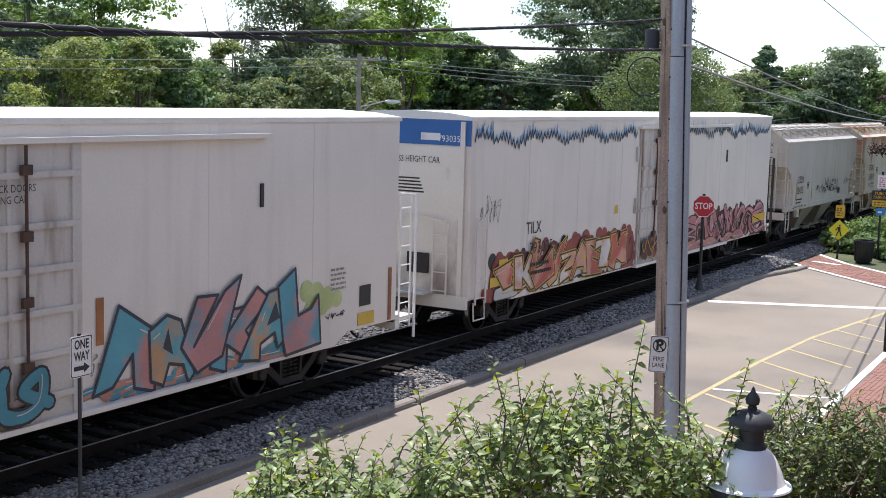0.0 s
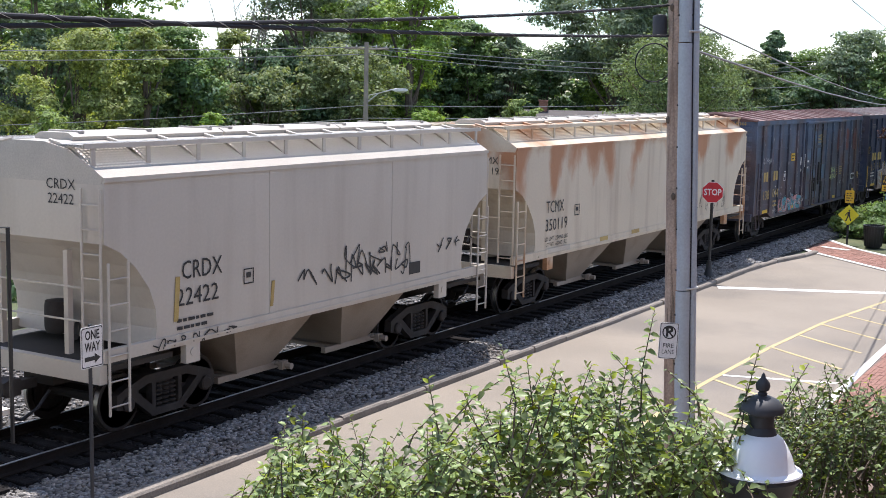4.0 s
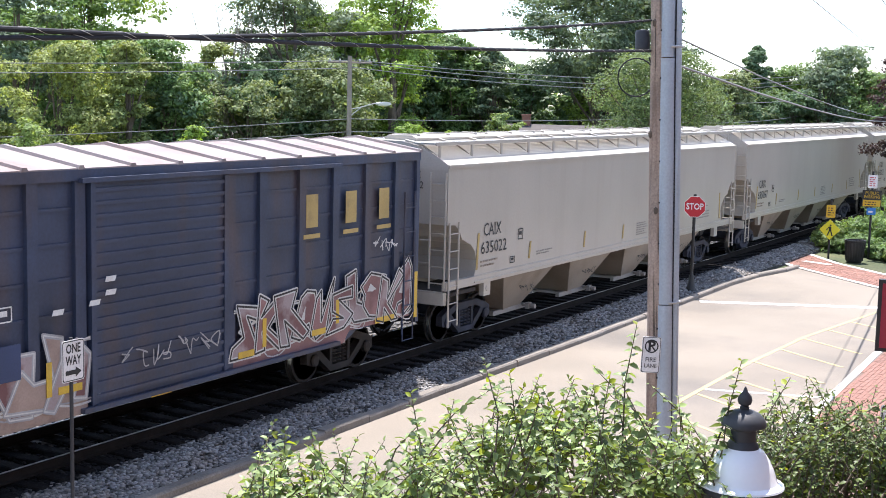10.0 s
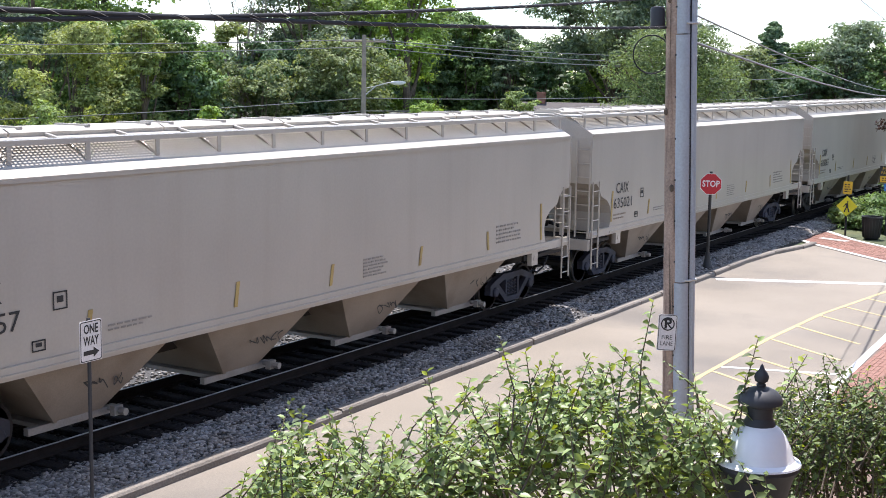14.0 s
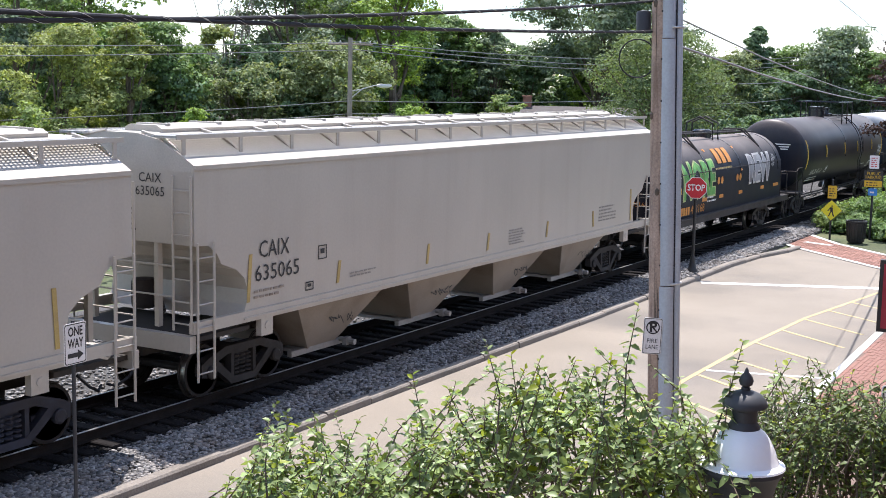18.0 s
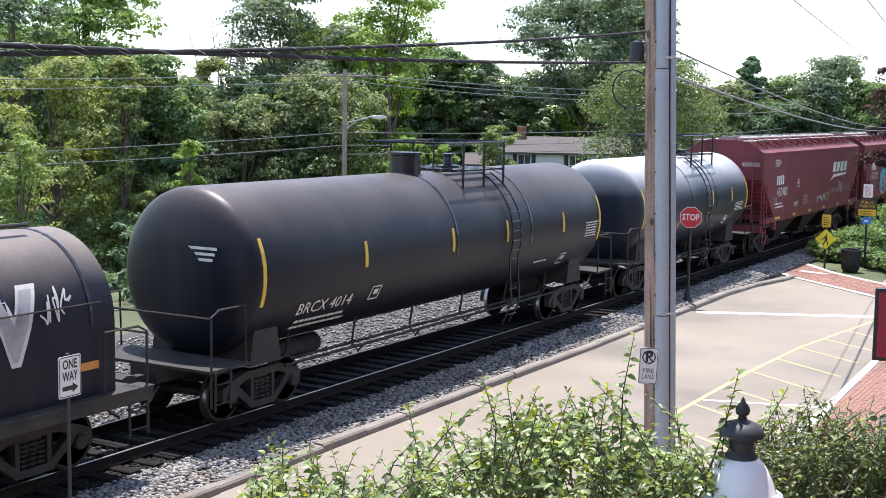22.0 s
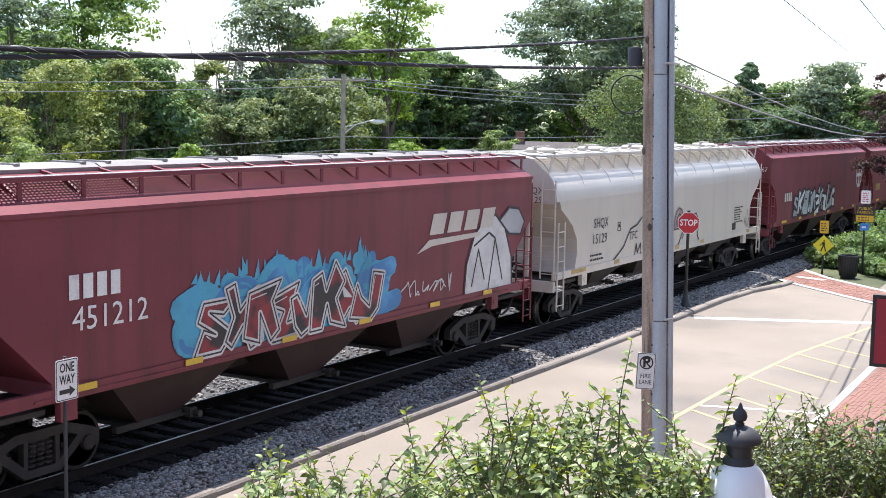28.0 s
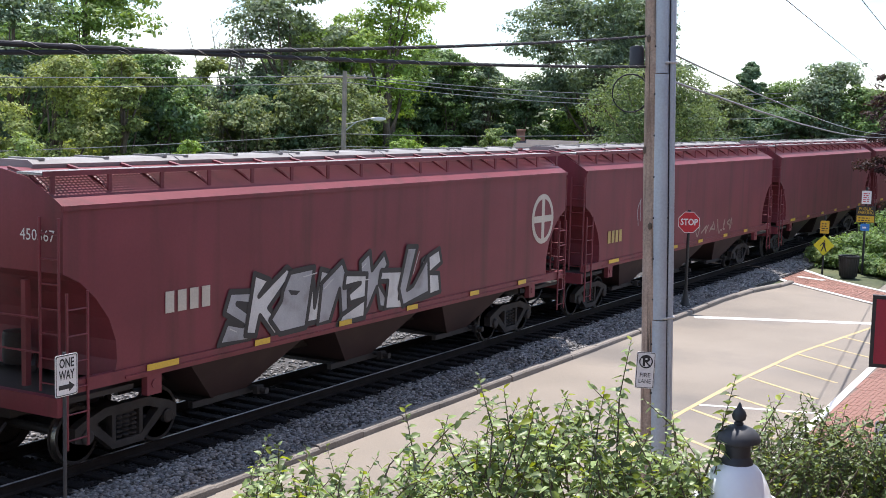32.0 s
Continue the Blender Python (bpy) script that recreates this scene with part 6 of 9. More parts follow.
s.prism([(2.5, 0.81), (13.0, 0.81), (13.0, 1.0), (2.5, 1.0)], -HALF + 0.045, -HALF + 0.056)
part("painted_sill", s, spray_tan, c5, "sill overpainted in dull pink and silver")
decal(c5, "blue_patch", 4.45, 5.05, 1.55, 2.05, -HALF - 0.045, dull_blue)
tag_scrawl(c5, 13.8, 14.7, 2.45, 2.8, spray_white, 43, w=0.022, n=4)
tag_scrawl(c5, 6.9, 9.2, 1.25, 1.7, spray_silver, 44, y=-HALF - 0.056, w=0.022, n=8)
tag_scrawl(c5, 1.0, 1.9, 1.1, 1.4, spray_silver, 45, w=0.02, n=4)
plate_mark(c5, 4.83, 2.46, 0.30, 0.22, ink_white, y=-HALF + 0.03)
bars(c5, 0.9, 1.7, 3.75, 4.0, 3, -HALF + 0.03, chute_grey, 5)
bars(c5, 1.0, 1.85, 1.45, 1.72, 2, -HALF + 0.03, ink_white, 6)
for x, z in ((6.3, 2.4), (6.62, 2.72), (6.62, 2.52), (5.6, 2.35)):
    decal(c5, "torn_paper", x, x + 0.2, z, z + 0.08, -HALF - 0.062, ink_white, 0.03)
end_text(c5, "136108", 0.2, -1.0, 4.28, ink_white, -0.1, 0.55)


# ---- tank cars ----
def tank_shell(car, a, b, r, zc, material, head=0.46, smooth=True):
    s = Shape()
    pr = [(r * math.sin(math.pi / 2 * k / 8) ** 0.75, a - head * math.cos(math.pi / 2 * k / 8)) for k in range(9)]
    pr += [(r, a + (b - a) * k / 6) for k in range(1, 6)]
    pr += [(r * math.sin(math.pi / 2 * (8 - k) / 8) ** 0.75, b + head * math.cos(math.pi / 2 * (8 - k) / 8)) for k in range(9)]
    pr[0], pr[-1] = (0.004, pr[0][1]), (0.004, pr[-1][1])
    s.turned((0, 0, zc), pr, 56, axis="x")
    return part("tank", s, material, car, smooth=smooth)


def tank_band(car, x, w, r, zc, material, lo=0, hi=360, name="tank_band", lift=0.012):
    s = Shape()
    rings = []
    n = max(4, int((hi - lo) / 9))
    for xx, rr in ((x, r - 0.01), (x, r + lift), (x + w, r + lift), (x + w, r - 0.01)):
        rings.append([(xx, rr * math.cos(radians(lo + (hi - lo) * k / n)), zc + rr * math.sin(radians(lo + (hi - lo) * k / n))) for k in range(n + 1)])
    for p, q in zip(rings, rings[1:]):
        m = len(p)
        s.add(p + q, [(i, i + 1, m + i + 1, m + i) for i in range(m - 1)])
    return part(name, s, material, car)


def tank_text(car, body, size, x, zc, r, z, material, width=None, bold=0.0, lift=0.018, name="lettering", label="", hooded=False):
    """Lettering bent round the shell at height z."""
    ob = lettering(body, size, material, car, pose(0, 0, 0), width, name, bold, label)
    if size > 0.3:
        bm = bmesh.new()
        bm.from_mesh(ob.data)
        for i in range(-9, 10):
            bmesh.ops.bisect_plane(bm, geom=bm.verts[:] + bm.edges[:] + bm.faces[:], plane_co=(0, i * 0.08, 0), plane_no=(0, 1, 0))
        bm.to_mesh(ob.data)
        bm.free()
    a0 = (z - zc) / r if hooded else math.asin((z - zc) / r)
    for v in ob.data.vertices:
        a = a0 + v.co.y / r
        if hooded and a < 0:
            v.co = (x + v.co.x, -(r + lift), zc + a * r)
            continue
        v.co = (x + v.co.x, -(r + lift) * math.cos(a), zc + (r + lift) * math.sin(a))
    return ob


def wrap_graffiti(car, ob, zc, r):
    """Bends a flat painted shape round the tank, or up the hood of the coil car."""
    for v in ob.data.vertices:
        if car == k1 and v.co.z < zc:
            v.co.y += HALF - r - 0.004
            continue
        a = math.asin(max(-0.98, min(0.98, (v.co.z - zc) / r)))
        lift = -HALF - v.co.y
        v.co = (v.co.x, -(r + 0.004 + lift) * math.cos(a), zc + (r + 0.004 + lift) * math.sin(a))
    return ob


def tank_frame(car, length, a, b, r, zc, full=False):
    """Stub sills, saddles, end platforms, hand rails and piping."""
    for k, (x, d) in enumerate(((0.0, 1), (length, -1))):
        s = Shape()
        x0, x1 = sorted((x, x + d * 2.9))
        s.box((x0, -0.30, 0.80), (x1, 0.30, 1.10))
        part("stub_sill", s, truck_iron, car)
        sd = Shape()
        xs = x + d * 1.9
        sd.prism([(xs - 0.45, 0.95), (xs + 0.45, 0.95), (xs + 0.30, zc - r * 0.55), (xs - 0.30, zc - r * 0.55)], -1.15, 1.15)
        part("saddle", sd, truck_iron, car)
        p = Shape()
        x0, x1 = sorted((x, x + d * 1.05))
        p.box((x0, -1.48, 1.10), (x1, 1.48, 1.15))
        part("end_platform", p, truck_iron, car)
        for yy in (-1.45, 1.45):
            h = Shape()
            h.tube([(x + d * 0.06, yy, 0.5), (x + d * 0.06, yy, 2.05), (x + d * 0.25, yy, 2.15), (x + d * 0.95, yy, 2.15), (x + d * 0.98, yy, 1.12)], 0.022, 6)
            part("hand_rail", h, truck_iron, car)
        h = Shape()
        h.tube([(x + d * 0.06, -1.45, 2.02), (x + d * 0.06, 1.45, 2.02)], 0.02, 6)
        part("end_rail", h, truck_iron, car)
        ladder(car, x + (0.1 if d > 0 else -0.5), -1.5, 0.45, 1.12, 0.4, truck_iron, 2)
    if full:
        for sg in (-1, 1):
            s = Shape()
            y0, y1 = sorted((sg * 1.22, sg * 1.55))
            s.box((0, y0, 1.16), (length, y1, 1.21))
            part("running_board", s, truck_iron, car, "steel running board along the side")
            s = Shape()
            y0, y1 = sorted((sg * 1.44, sg * 1.52))
            s.box((0, y0, 0.98), (length, y1, 1.17))
            part("side_sill", s, truck_iron, car)
    else:
        for yy in (-1.05, -0.75):
            s = Shape()
            s.tube([(2.6, yy, 0.78), (length - 2.6, yy, 0.78)], 0.03, 6)
            part("brake_pipe", s, truck_iron, car)
        for i in range(6):
            s = Shape()
            x = 3.0 + (length - 6.0) * i / 5
            s.tube([(x, -1.05, 0.78), (x, -0.9, 0.62), (x, -0.75, 0.78), (x, -0.85, zc - r * 0.75)], 0.025, 5)
            part("pipe_bracket", s, truck_iron, car)
        s = Shape()
        s.tube([(3.1, -0.25, 0.85), (4.6, -0.25, 0.85)], 0.20, 12)
        part("air_reservoir", s, truck_iron, car, smooth=True)


def top_works(car, x0, x1, zt, r, zc, drum_x, ladder_x, material, drum=0.62):
    """Platform with railing, drum, valves and side ladders at the top of a tank."""
    s = Shape()
    s.box((x0, -0.98, zt - 0.06), (x0 + 0.06, 0.98, zt - 0.04))
    s.box((x1 - 0.06, -0.98, zt - 0.06), (x1, 0.98, zt - 0.04))
    plat = part("platform", s, material, car, "slatted steel platform")
    for k in range(9):
        y = -0.95 + 1.9 * k / 8
        sl = Shape()
        sl.box((x0, y - 0.05, zt - 0.04), (x1, y + 0.05, zt))
        part("slat", sl, material, plat)
    posts = [(x, y) for x in (x0, (x0 + x1) / 2, x1) for y in (-0.98, 0.98)]
    for x, y in posts:
        h = Shape()
        h.tube([(x, y, zt - 0.45), (x, y, zt + 0.62)], 0.028, 6)
        part("railing_post", h, material, car)
    h = Shape()
    h.tube([(x0 - 0.9, -0.98, zt + 0.62), (x1, -0.98, zt + 0.62), (x1, 0.98, zt + 0.62), (x0 - 0.9, 0.98, zt + 0.62), (x0 - 0.9, -0.98, zt + 0.62)], 0.028, 6)
    part("top_railing", h, material, car)
    d = Shape()
    d.turned((drum_x, 0, zt - 0.2), [(0.0, 0), (0.36, 0.0), (0.36, drum - 0.10), (0.39, drum - 0.08), (0.39, drum - 0.02), (0.0, drum)], 22)
    part("dome", d, material, car, smooth=True)
    v = Shape()
    xm = (x0 + x1) / 2
    v.turned((xm, 0, zt - 0.1), [(0.0, 0), (0.28, 0.0), (0.28, 0.14), (0.12, 0.18), (0.10, 0.35), (0.16, 0.36), (0.16, 0.42), (0.0, 0.44)], 16)
    part("valve", v, material, car, smooth=True)
    lad = Shape()
    for dx in (-0.21, 0.21):
        path = []
        for k in range(10):
            a = radians(62 - 9 * k)
            path.append((ladder_x + dx, -(r + 0.12) * math.cos(a), zc + (r + 0.12) * math.sin(a)))
        path += [(ladder_x + dx, -(r + 0.10), 1.0), (ladder_x + dx * 0.8, -(r - 0.15), 0.45)]
        lad.tube(path, 0.022, 5)
    for k in range(11):
        a = radians(60 - 8 * k)
        y, z = (-(r + 0.12) * math.cos(a), zc + (r + 0.12) * math.sin(a))
        lad.tube([(ladder_x - 0.21, y, z), (ladder_x + 0.21, y, z)], 0.014, 5)
    for z in (1.0, 1.3, 0.7):
        lad.tube([(ladder_x - 0.2, -(r + 0.02), z), (ladder_x + 0.2, -(r + 0.02), z)], 0.014, 5)
    part("ladder", lad, material, car, "curved steel ladder down the tank side")


k1 = railcar("coil_car", "dusty black round-topped coil car with green and white graffiti", 118.4)
R1, Z1 = 1.36, 2.27


def hood_ring(x, r, low):
    """Upright sides that pass into a half circle at the top."""
    return [(x, -r, low)] + [(x, -r * math.cos(math.pi * k / 24), Z1 + r * math.sin(math.pi * k / 24)) for k in range(25)] + [(x, r, low)]


hood = Shape()
hood.loft([hood_ring(0.62, R1 - 0.03, 1.22), hood_ring(0.65, R1, 1.20), hood_ring(7.1, R1, 1.20), hood_ring(13.65, R1, 1.20), hood_ring(13.68, R1 - 0.03, 1.22)])
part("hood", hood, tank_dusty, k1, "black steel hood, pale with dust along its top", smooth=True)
for x, d in ((0.55, -1), (13.6, 1)):
    e_ = Shape()
    e_.box((x, -1.05, 1.22), (x + 0.15, -0.98, 2.3))
    e_.box((x, 0.98, 1.22), (x + 0.15, 1.05, 2.3))
    e_.box((x, -1.05, 2.3), (x + 0.15, 1.05, 2.37))
    part("end_frame", e_, truck_iron, k1)
tank_frame(k1, 14.3, 1.1, 13.2, R1, Z1, True)
undergear(k1, 14.3, 1.95, sill=True)
for x in (1.1, 4.7, 8.4, 11.6, 13.15):
    tank_band(k1, x, 0.06, R1, Z1, tank_black, 0, 180, "hood_band")
s = Shape()
s.tube([(1.6, -0.35, Z1 + R1 + 0.22), (12.9, -0.35, Z1 + R1 + 0.10)], 0.035, 7)
part("top_pipe", s, truck_iron, k1)
s = Shape()
s.tube([(1.6, 0.35, Z1 + R1 + 0.22), (12.9, 0.35, Z1 + R1 + 0.10)], 0.035, 7)
part("top_pipe", s, truck_iron, k1)
for x in (4.75, 11.6):
    for dx in (-0.22, 0.22):
        s = Shape()
        s.tube([(x + dx, -0.35, Z1 + R1 + 0.2), (x, -1.02, Z1 + 0.92)], 0.03, 6)
        s.tube([(x + dx, -0.35, Z1 + R1 + 0.2), (x + dx, 0.35, Z1 + R1 + 0.2)], 0.03, 6)
        part("pipe_brace", s, truck_iron, k1)
s = Shape()
s.turned((7.9, 0, Z1 + R1 - 0.1), [(0.0, 0), (0.34, 0), (0.34, 0.30), (0.28, 0.36), (0.0, 0.38)], 18)
part("dome", s, tank_black, k1, smooth=True)
for dx in (-0.3, 0.3):
    s = Shape()
    s.tube([(7.9 + dx, -0.5, Z1 + R1 - 0.1), (7.9 + dx, -0.48, Z1 + R1 + 0.5), (7.9 + dx, 0.0, Z1 + R1 + 0.72), (7.9 + dx, 0.48, Z1 + R1 + 0.5), (7.9 + dx, 0.5, Z1 + R1 - 0.1)], 0.035, 7)
    part("dome_hoop", s, truck_iron, k1)
tank_text(k1, "NORE", 1.62, 3.92, Z1, R1, 2.32, spray_lime, 3.25, 0.10, 0.008, "graffiti", "pale green spray outline", hooded=True)
tank_text(k1, "NORE", 1.56, 3.92, Z1, R1, 2.32, spray_green, 3.08, 0.055, 0.018, "graffiti", "green sprayed letters", hooded=True)
tank_text(k1, "REW", 1.35, 10.75, Z1, R1, 2.40, spray_white, 2.9, 0.11, 0.008, "graffiti", "white spray outline", hooded=True)
tank_text(k1, "REW", 1.30, 10.75, Z1, R1, 2.40, spray_silver, 2.72, 0.05, 0.018, "graffiti", "silver sprayed letters", hooded=True)
for ob in (tag_scrawl(k1, 12.2, 12.8, 2.4, 2.9, spray_white, 53, w=0.03, n=3), tag_scrawl(k1, 1.55, 2.1, 2.5, 2.95, spray_white, 54, w=0.03, n=3)):
    wrap_graffiti(k1, ob, Z1, R1)
for i in range(3):
    s = Shape()
    s.loft([[(6.0 + 0.56 * i, -HALF - 0.016, 2.8 + 0.08 * q), (6.40 + 0.56 * i, -HALF - 0.016, 2.8 + 0.08 * q), (6.40 + 0.56 * i, -HALF - 0.010, 2.8 + 0.08 * q), (6.0 + 0.56 * i, -HALF - 0.010, 2.8 + 0.08 * q)] for q in range(7)])
    wrap_graffiti(k1, part("emblem_block", s, ink_orange, k1), Z1, R1)
for x, d in ((5.2, 1), (8.6, -1)):
    s = Shape()
    for a, b, c, e in ((0, 0, 0.07, 0.85), (0.07, 0.0, 0.2, 0.08), (0.07, 0.77, 0.2, 0.85)):
        a_, c_ = sorted((x + d * a, x + d * c))
        s.prism([(a_, 2.45 + b), (c_, 2.45 + b), (c_, 2.45 + e), (a_, 2.45 + e)], -HALF - 0.012, -HALF - 0.008)
    wrap_graffiti(k1, part("emblem_bracket", s, ink_orange, k1), Z1, R1)
wrap_graffiti(k1, bars(k1, 5.6, 8.1, 2.58, 2.72, 1, -HALF - 0.012, ink_gold, 55), Z1, R1)
for x in (5.85, 6.22, 7.95, 8.3):
    s = Shape()
    disc(s, x, 2.23, 0.13, 0, -HALF - 0.012, 18)
    wrap_graffiti(k1, part("orange_spot", s, ink_orange, k1), Z1, R1)
for x, w_ in ((2.55, 0.0), (4.2, 0.5), (6.0, 0.42), (8.2, 0.42), (10.9, 0.42), (12.6, 0.7)):
    if w_:
        wrap_graffiti(k1, decal(k1, "yellow_bar", x, x + w_, 1.62, 1.74, -HALF - 0.008, ink_orange), Z1, R1)
tank_text(k1, "493168", 0.40, 3.75, Z1, R1, 1.42, ink_orange, 1.35, lift=0.02, hooded=True)
for k in range(4):
    s = Shape()
    s.box((2.15 + 0.22 * k, -R1 - 0.018, 1.29), (2.31 + 0.22 * k, -R1 - 0.012, 1.55))
    part("emblem_block", s, ink_orange, k1)
wrap_graffiti(k1, decal(k1, "caution_label", 1.75, 2.15, 2.0, 2.2, -HALF - 0.012, ink_yellow), Z1, R1)
s = Shape()
s.tube([(1.0, -R1 - 0.06, 2.62), (13.3, -R1 - 0.06, 2.62)], 0.014, 5)
part("grab_rail", s, truck_iron, k1)
end_text(k1, "493168", 0.22, -0.55, 1.75, ink_orange, 0.535, 0.6)
end_text(k1, "493000 - 493524", 0.24, 0.1, 2.72, ink_orange, 0.60, 1.25)
for k in range(4):
    s = Shape()
    s.box((0.60, 0.35 - 0.24 * k, 2.92), (0.612, 0.17 - 0.24 * k, 3.16))
    part("emblem_block", s, ink_orange, k1)
wrap_graffiti(k1, decal(k1, "yellow_bar", 0.75, 1.75, 1.35, 1.47, -HALF - 0.008, ink_orange), Z1, R1)
wrap_graffiti(k1, bars(k1, 4.7, 5.6, 1.55, 1.8, 2, -HALF - 0.012, ink_white, 57), Z1, R1)

k2 = railcar("tank_car", "long black tank car with a railed platform and yellow strips", 134.1)
R2, Z2 = 1.53, 2.58
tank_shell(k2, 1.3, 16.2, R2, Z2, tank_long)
tank_frame(k2, 17.25, 1.3, 16.2, R2, Z2)
undergear(k2, 17.25, 2.0, sill=False)
top_works(k2, 9.4, 11.4, 4.16, R2, Z2, 8.45, 10.9, tank_black)
for x in (8.2, 11.9):
    tank_band(k2, x, 0.07, R2, Z2, tank_black, -10, 190)
for x in (1.35, 4.55, 8.0, 10.6, 13.75, 16.1):
    wide = 0.09
    tank_band(k2, x, wide, R2, Z2, ink_yellow, 180 - 14 - (12 if x < 2 or x > 16 else 0), 180 + (20 if x < 2 or x > 16 else 5), "yellow_strip", 0.014)
tank_text(k2, "BRCX 4014", 0.36, 3.45, Z2, R2, 1.84, ink_white, 1.75)
ob = bars(k2, 2.7, 4.6, 1.42, 1.66, 2, -HALF - 0.012, ink_white, 61)
wrap_graffiti(k2, ob, Z2, R2)
wrap_graffiti(k2, bars(k2, 15.2, 16.05, 2.2, 2.62, 6, -HALF - 0.012, ink_white, 62, "data_panel"), Z2, R2)
for x, z in ((5.15, 1.88), (14.2, 1.72)):
    wrap_graffiti(k2, plate_mark(k2, x, z, 0.34, 0.28, ink_white), Z2, R2)
wrap_graffiti(k2, bars(k2, 12.5, 13.4, 1.74, 1.82, 1, -HALF - 0.012, ink_white, 63), Z2, R2)
for k in range(3):
    s = Shape()
    s.box((0.86 - 0.0, -0.9 + 0.05 * k, 3.05 - 0.1 * k), (0.87, -0.2, 3.10 - 0.1 * k))
    part("small_print", s, ink_white, k2)

k3 = railcar("tank_car", "short glossy black tank car with gold lettering", 152.5)
tank_shell(k3, 1.1, 11.5, R2, Z2, tank_painted_sheen)
tank_frame(k3, 12.6, 1.1, 11.5, R2, Z2)
undergear(k3, 12.6, 1.95, sill=False)
top_works(k3, 6.7, 8.9, 4.16, R2, Z2, 7.9, 6.85, tank_black, 0.34)
for x in (5.4, 7.9):
    tank_band(k3, x, 0.05, R2, Z2, tank_black, -10, 190)
for x in (1.1, 3.65, 7.5, 9.6, 11.4):
    tank_band(k3, x, 0.09, R2, Z2, ink_yellow, 180 - 14 - (12 if x < 2 or x > 11 else 0), 180 + (18 if x < 2 or x > 11 else 4), "yellow_strip", 0.014)
tank_text(k3, "NATX 190019", 0.38, 2.85, Z2, R2, 1.98, ink_yellow, 1.85, lift=0.026)
wrap_graffiti(k3, bars(k3, 2.1, 3.5, 1.55, 1.76, 2, -HALF - 0.012, ink_gold, 64), Z2, R2)
wrap_graffiti(k3, bars(k3, 10.1, 11.1, 2.1, 2.42, 6, -HALF - 0.012, ink_white, 65, "data_panel"), Z2, R2)
wrap_graffiti(k3, plate_mark(k3, 4.35, 1.94, 0.30, 0.30, ink_gold), Z2, R2)
wrap_graffiti(k3, plate_mark(k3, 9.4, 1.84, 0.34, 0.28, ink_white), Z2, R2)
wrap_graffiti(k3, bars(k3, 7.9, 8.6, 1.6, 1.75, 2, -HALF - 0.012, ink_gold, 66), Z2, R2)


# ---- dark red hoppers and the grey one between them ----
def red_hopper(label, x0, length, outline=SLANTED, number=None):
    c = hopper(label, x0, length, outline, car_red, 3, 2.4, chute=chute_red_shaded, hatch=hatch_grey, walk_mat=galv, pitch=1.17, gates=truck_iron, low=0.50)
    rivet_strip(c, length, car_red)
    for x in (1.65, 4.3, 6.85, 9.3, 12.0, 14.4):
        decal(c, "yellow_bar", x, x + (0.72 if x < 2 else 0.42), 1.44, 1.54, -HALF - 0.055, ink_yellow)
    if number:
        side_text(c, number, 0.50, 2.72, 2.47, ink_white, width=1.55)
    return c


n1 = red_hopper("dark red three-bay covered hopper with a white emblem", 165.9, 16.4, number="450983")
block_letters(n1, 1.88, 2.78, 1.1, 0.36, 4, 0.0, ink_white)
block_letters(n1, 11.1, 2.98, 2.85, 0.44, 4, 0.16, ink_white, gap=0.22)
s = Shape()
s.prism([(10.75, 2.62), (11.3, 2.88), (13.9, 2.90), (13.75, 2.80), (11.45, 2.74)], -HALF - 0.016, -HALF - 0.012)
part("emblem_swoosh", s, ink_white, n1)
bars(n1, 1.6, 2.4, 3.5, 3.8, 4, -HALF - 0.012, ink_white, 71)
plate_mark(n1, 5.2, 2.74, 0.34, 0.32, ink_white)
bars(n1, 1.7, 3.1, 1.85, 2.12, 2, -HALF - 0.012, ink_white, 72)
bars(n1, 6.0, 7.0, 1.78, 2.2, 5, -HALF - 0.012, ink_gold, 73)
bars(n1, 10.0, 10.6, 1.75, 2.15, 4, -HALF - 0.012, ink_gold, 74)
tag_scrawl(n1, 8.3, 9.8, 1.75, 2.1, spray_white, 75, w=0.045, n=5)
tag_scrawl(n1, 1.3, 2.0, 1.95, 2.45, spray_silver, 76, w=0.022, n=4)
tag_scrawl(n1, 10.6, 12.3, 1.95, 2.4, spray_silver, 77, w=0.022, n=5)
tag_scrawl(n1, 12.1, 13.1, 1.95, 2.6, spray_white, 78, w=0.026, n=4)
tag_scrawl(n1, 13.2, 14.6, 2.0, 2.4, spray_silver, 79, w=0.022, n=5)
bars(n1, 4.6, 5.3, 1.8, 2.0, 3, -HALF - 0.012, ink_white, 70)
end_text(n1, "450983", 0.24, -1.05, 3.62, ink_white, -0.012, 0.7)
for k in range(6):
    s = Shape()
    s.box((-0.012, -0.25 + 0.02 * k, 2.95 + 0.10 * k), (-0.006, 0.45 - 0.05 * k, 2.99 + 0.10 * k))
    part("small_print", s, ink_white, n1)

n2 = red_hopper("dark red covered hopper with blue and white graffiti", 183.6, 16.9, number="451212")
block_letters(n2, 1.88, 2.78, 1.1, 0.36, 4, 0.0, ink_white)
block_letters(n2, 12.0, 2.98, 3.0, 0.44, 4, 0.16, beige_patch, gap=0.22)
s = Shape()
s.prism([(11.5, 2.62), (12.0, 2.88), (14.3, 2.90), (14.2, 2.80), (12.1, 2.74)], -HALF - 0.016, -HALF - 0.012)
part("emblem_swoosh", s, beige_patch, n2)
graffiti(n2, 4.3, 10.4, 1.55, 2.75, 6, (spray_cyan, spray_cyan, spray_blue, spray_cyan, spray_cyan, spray_blue), 81, stroke=0.3, cloud=1.0, rim=0.03, floor=1.46)
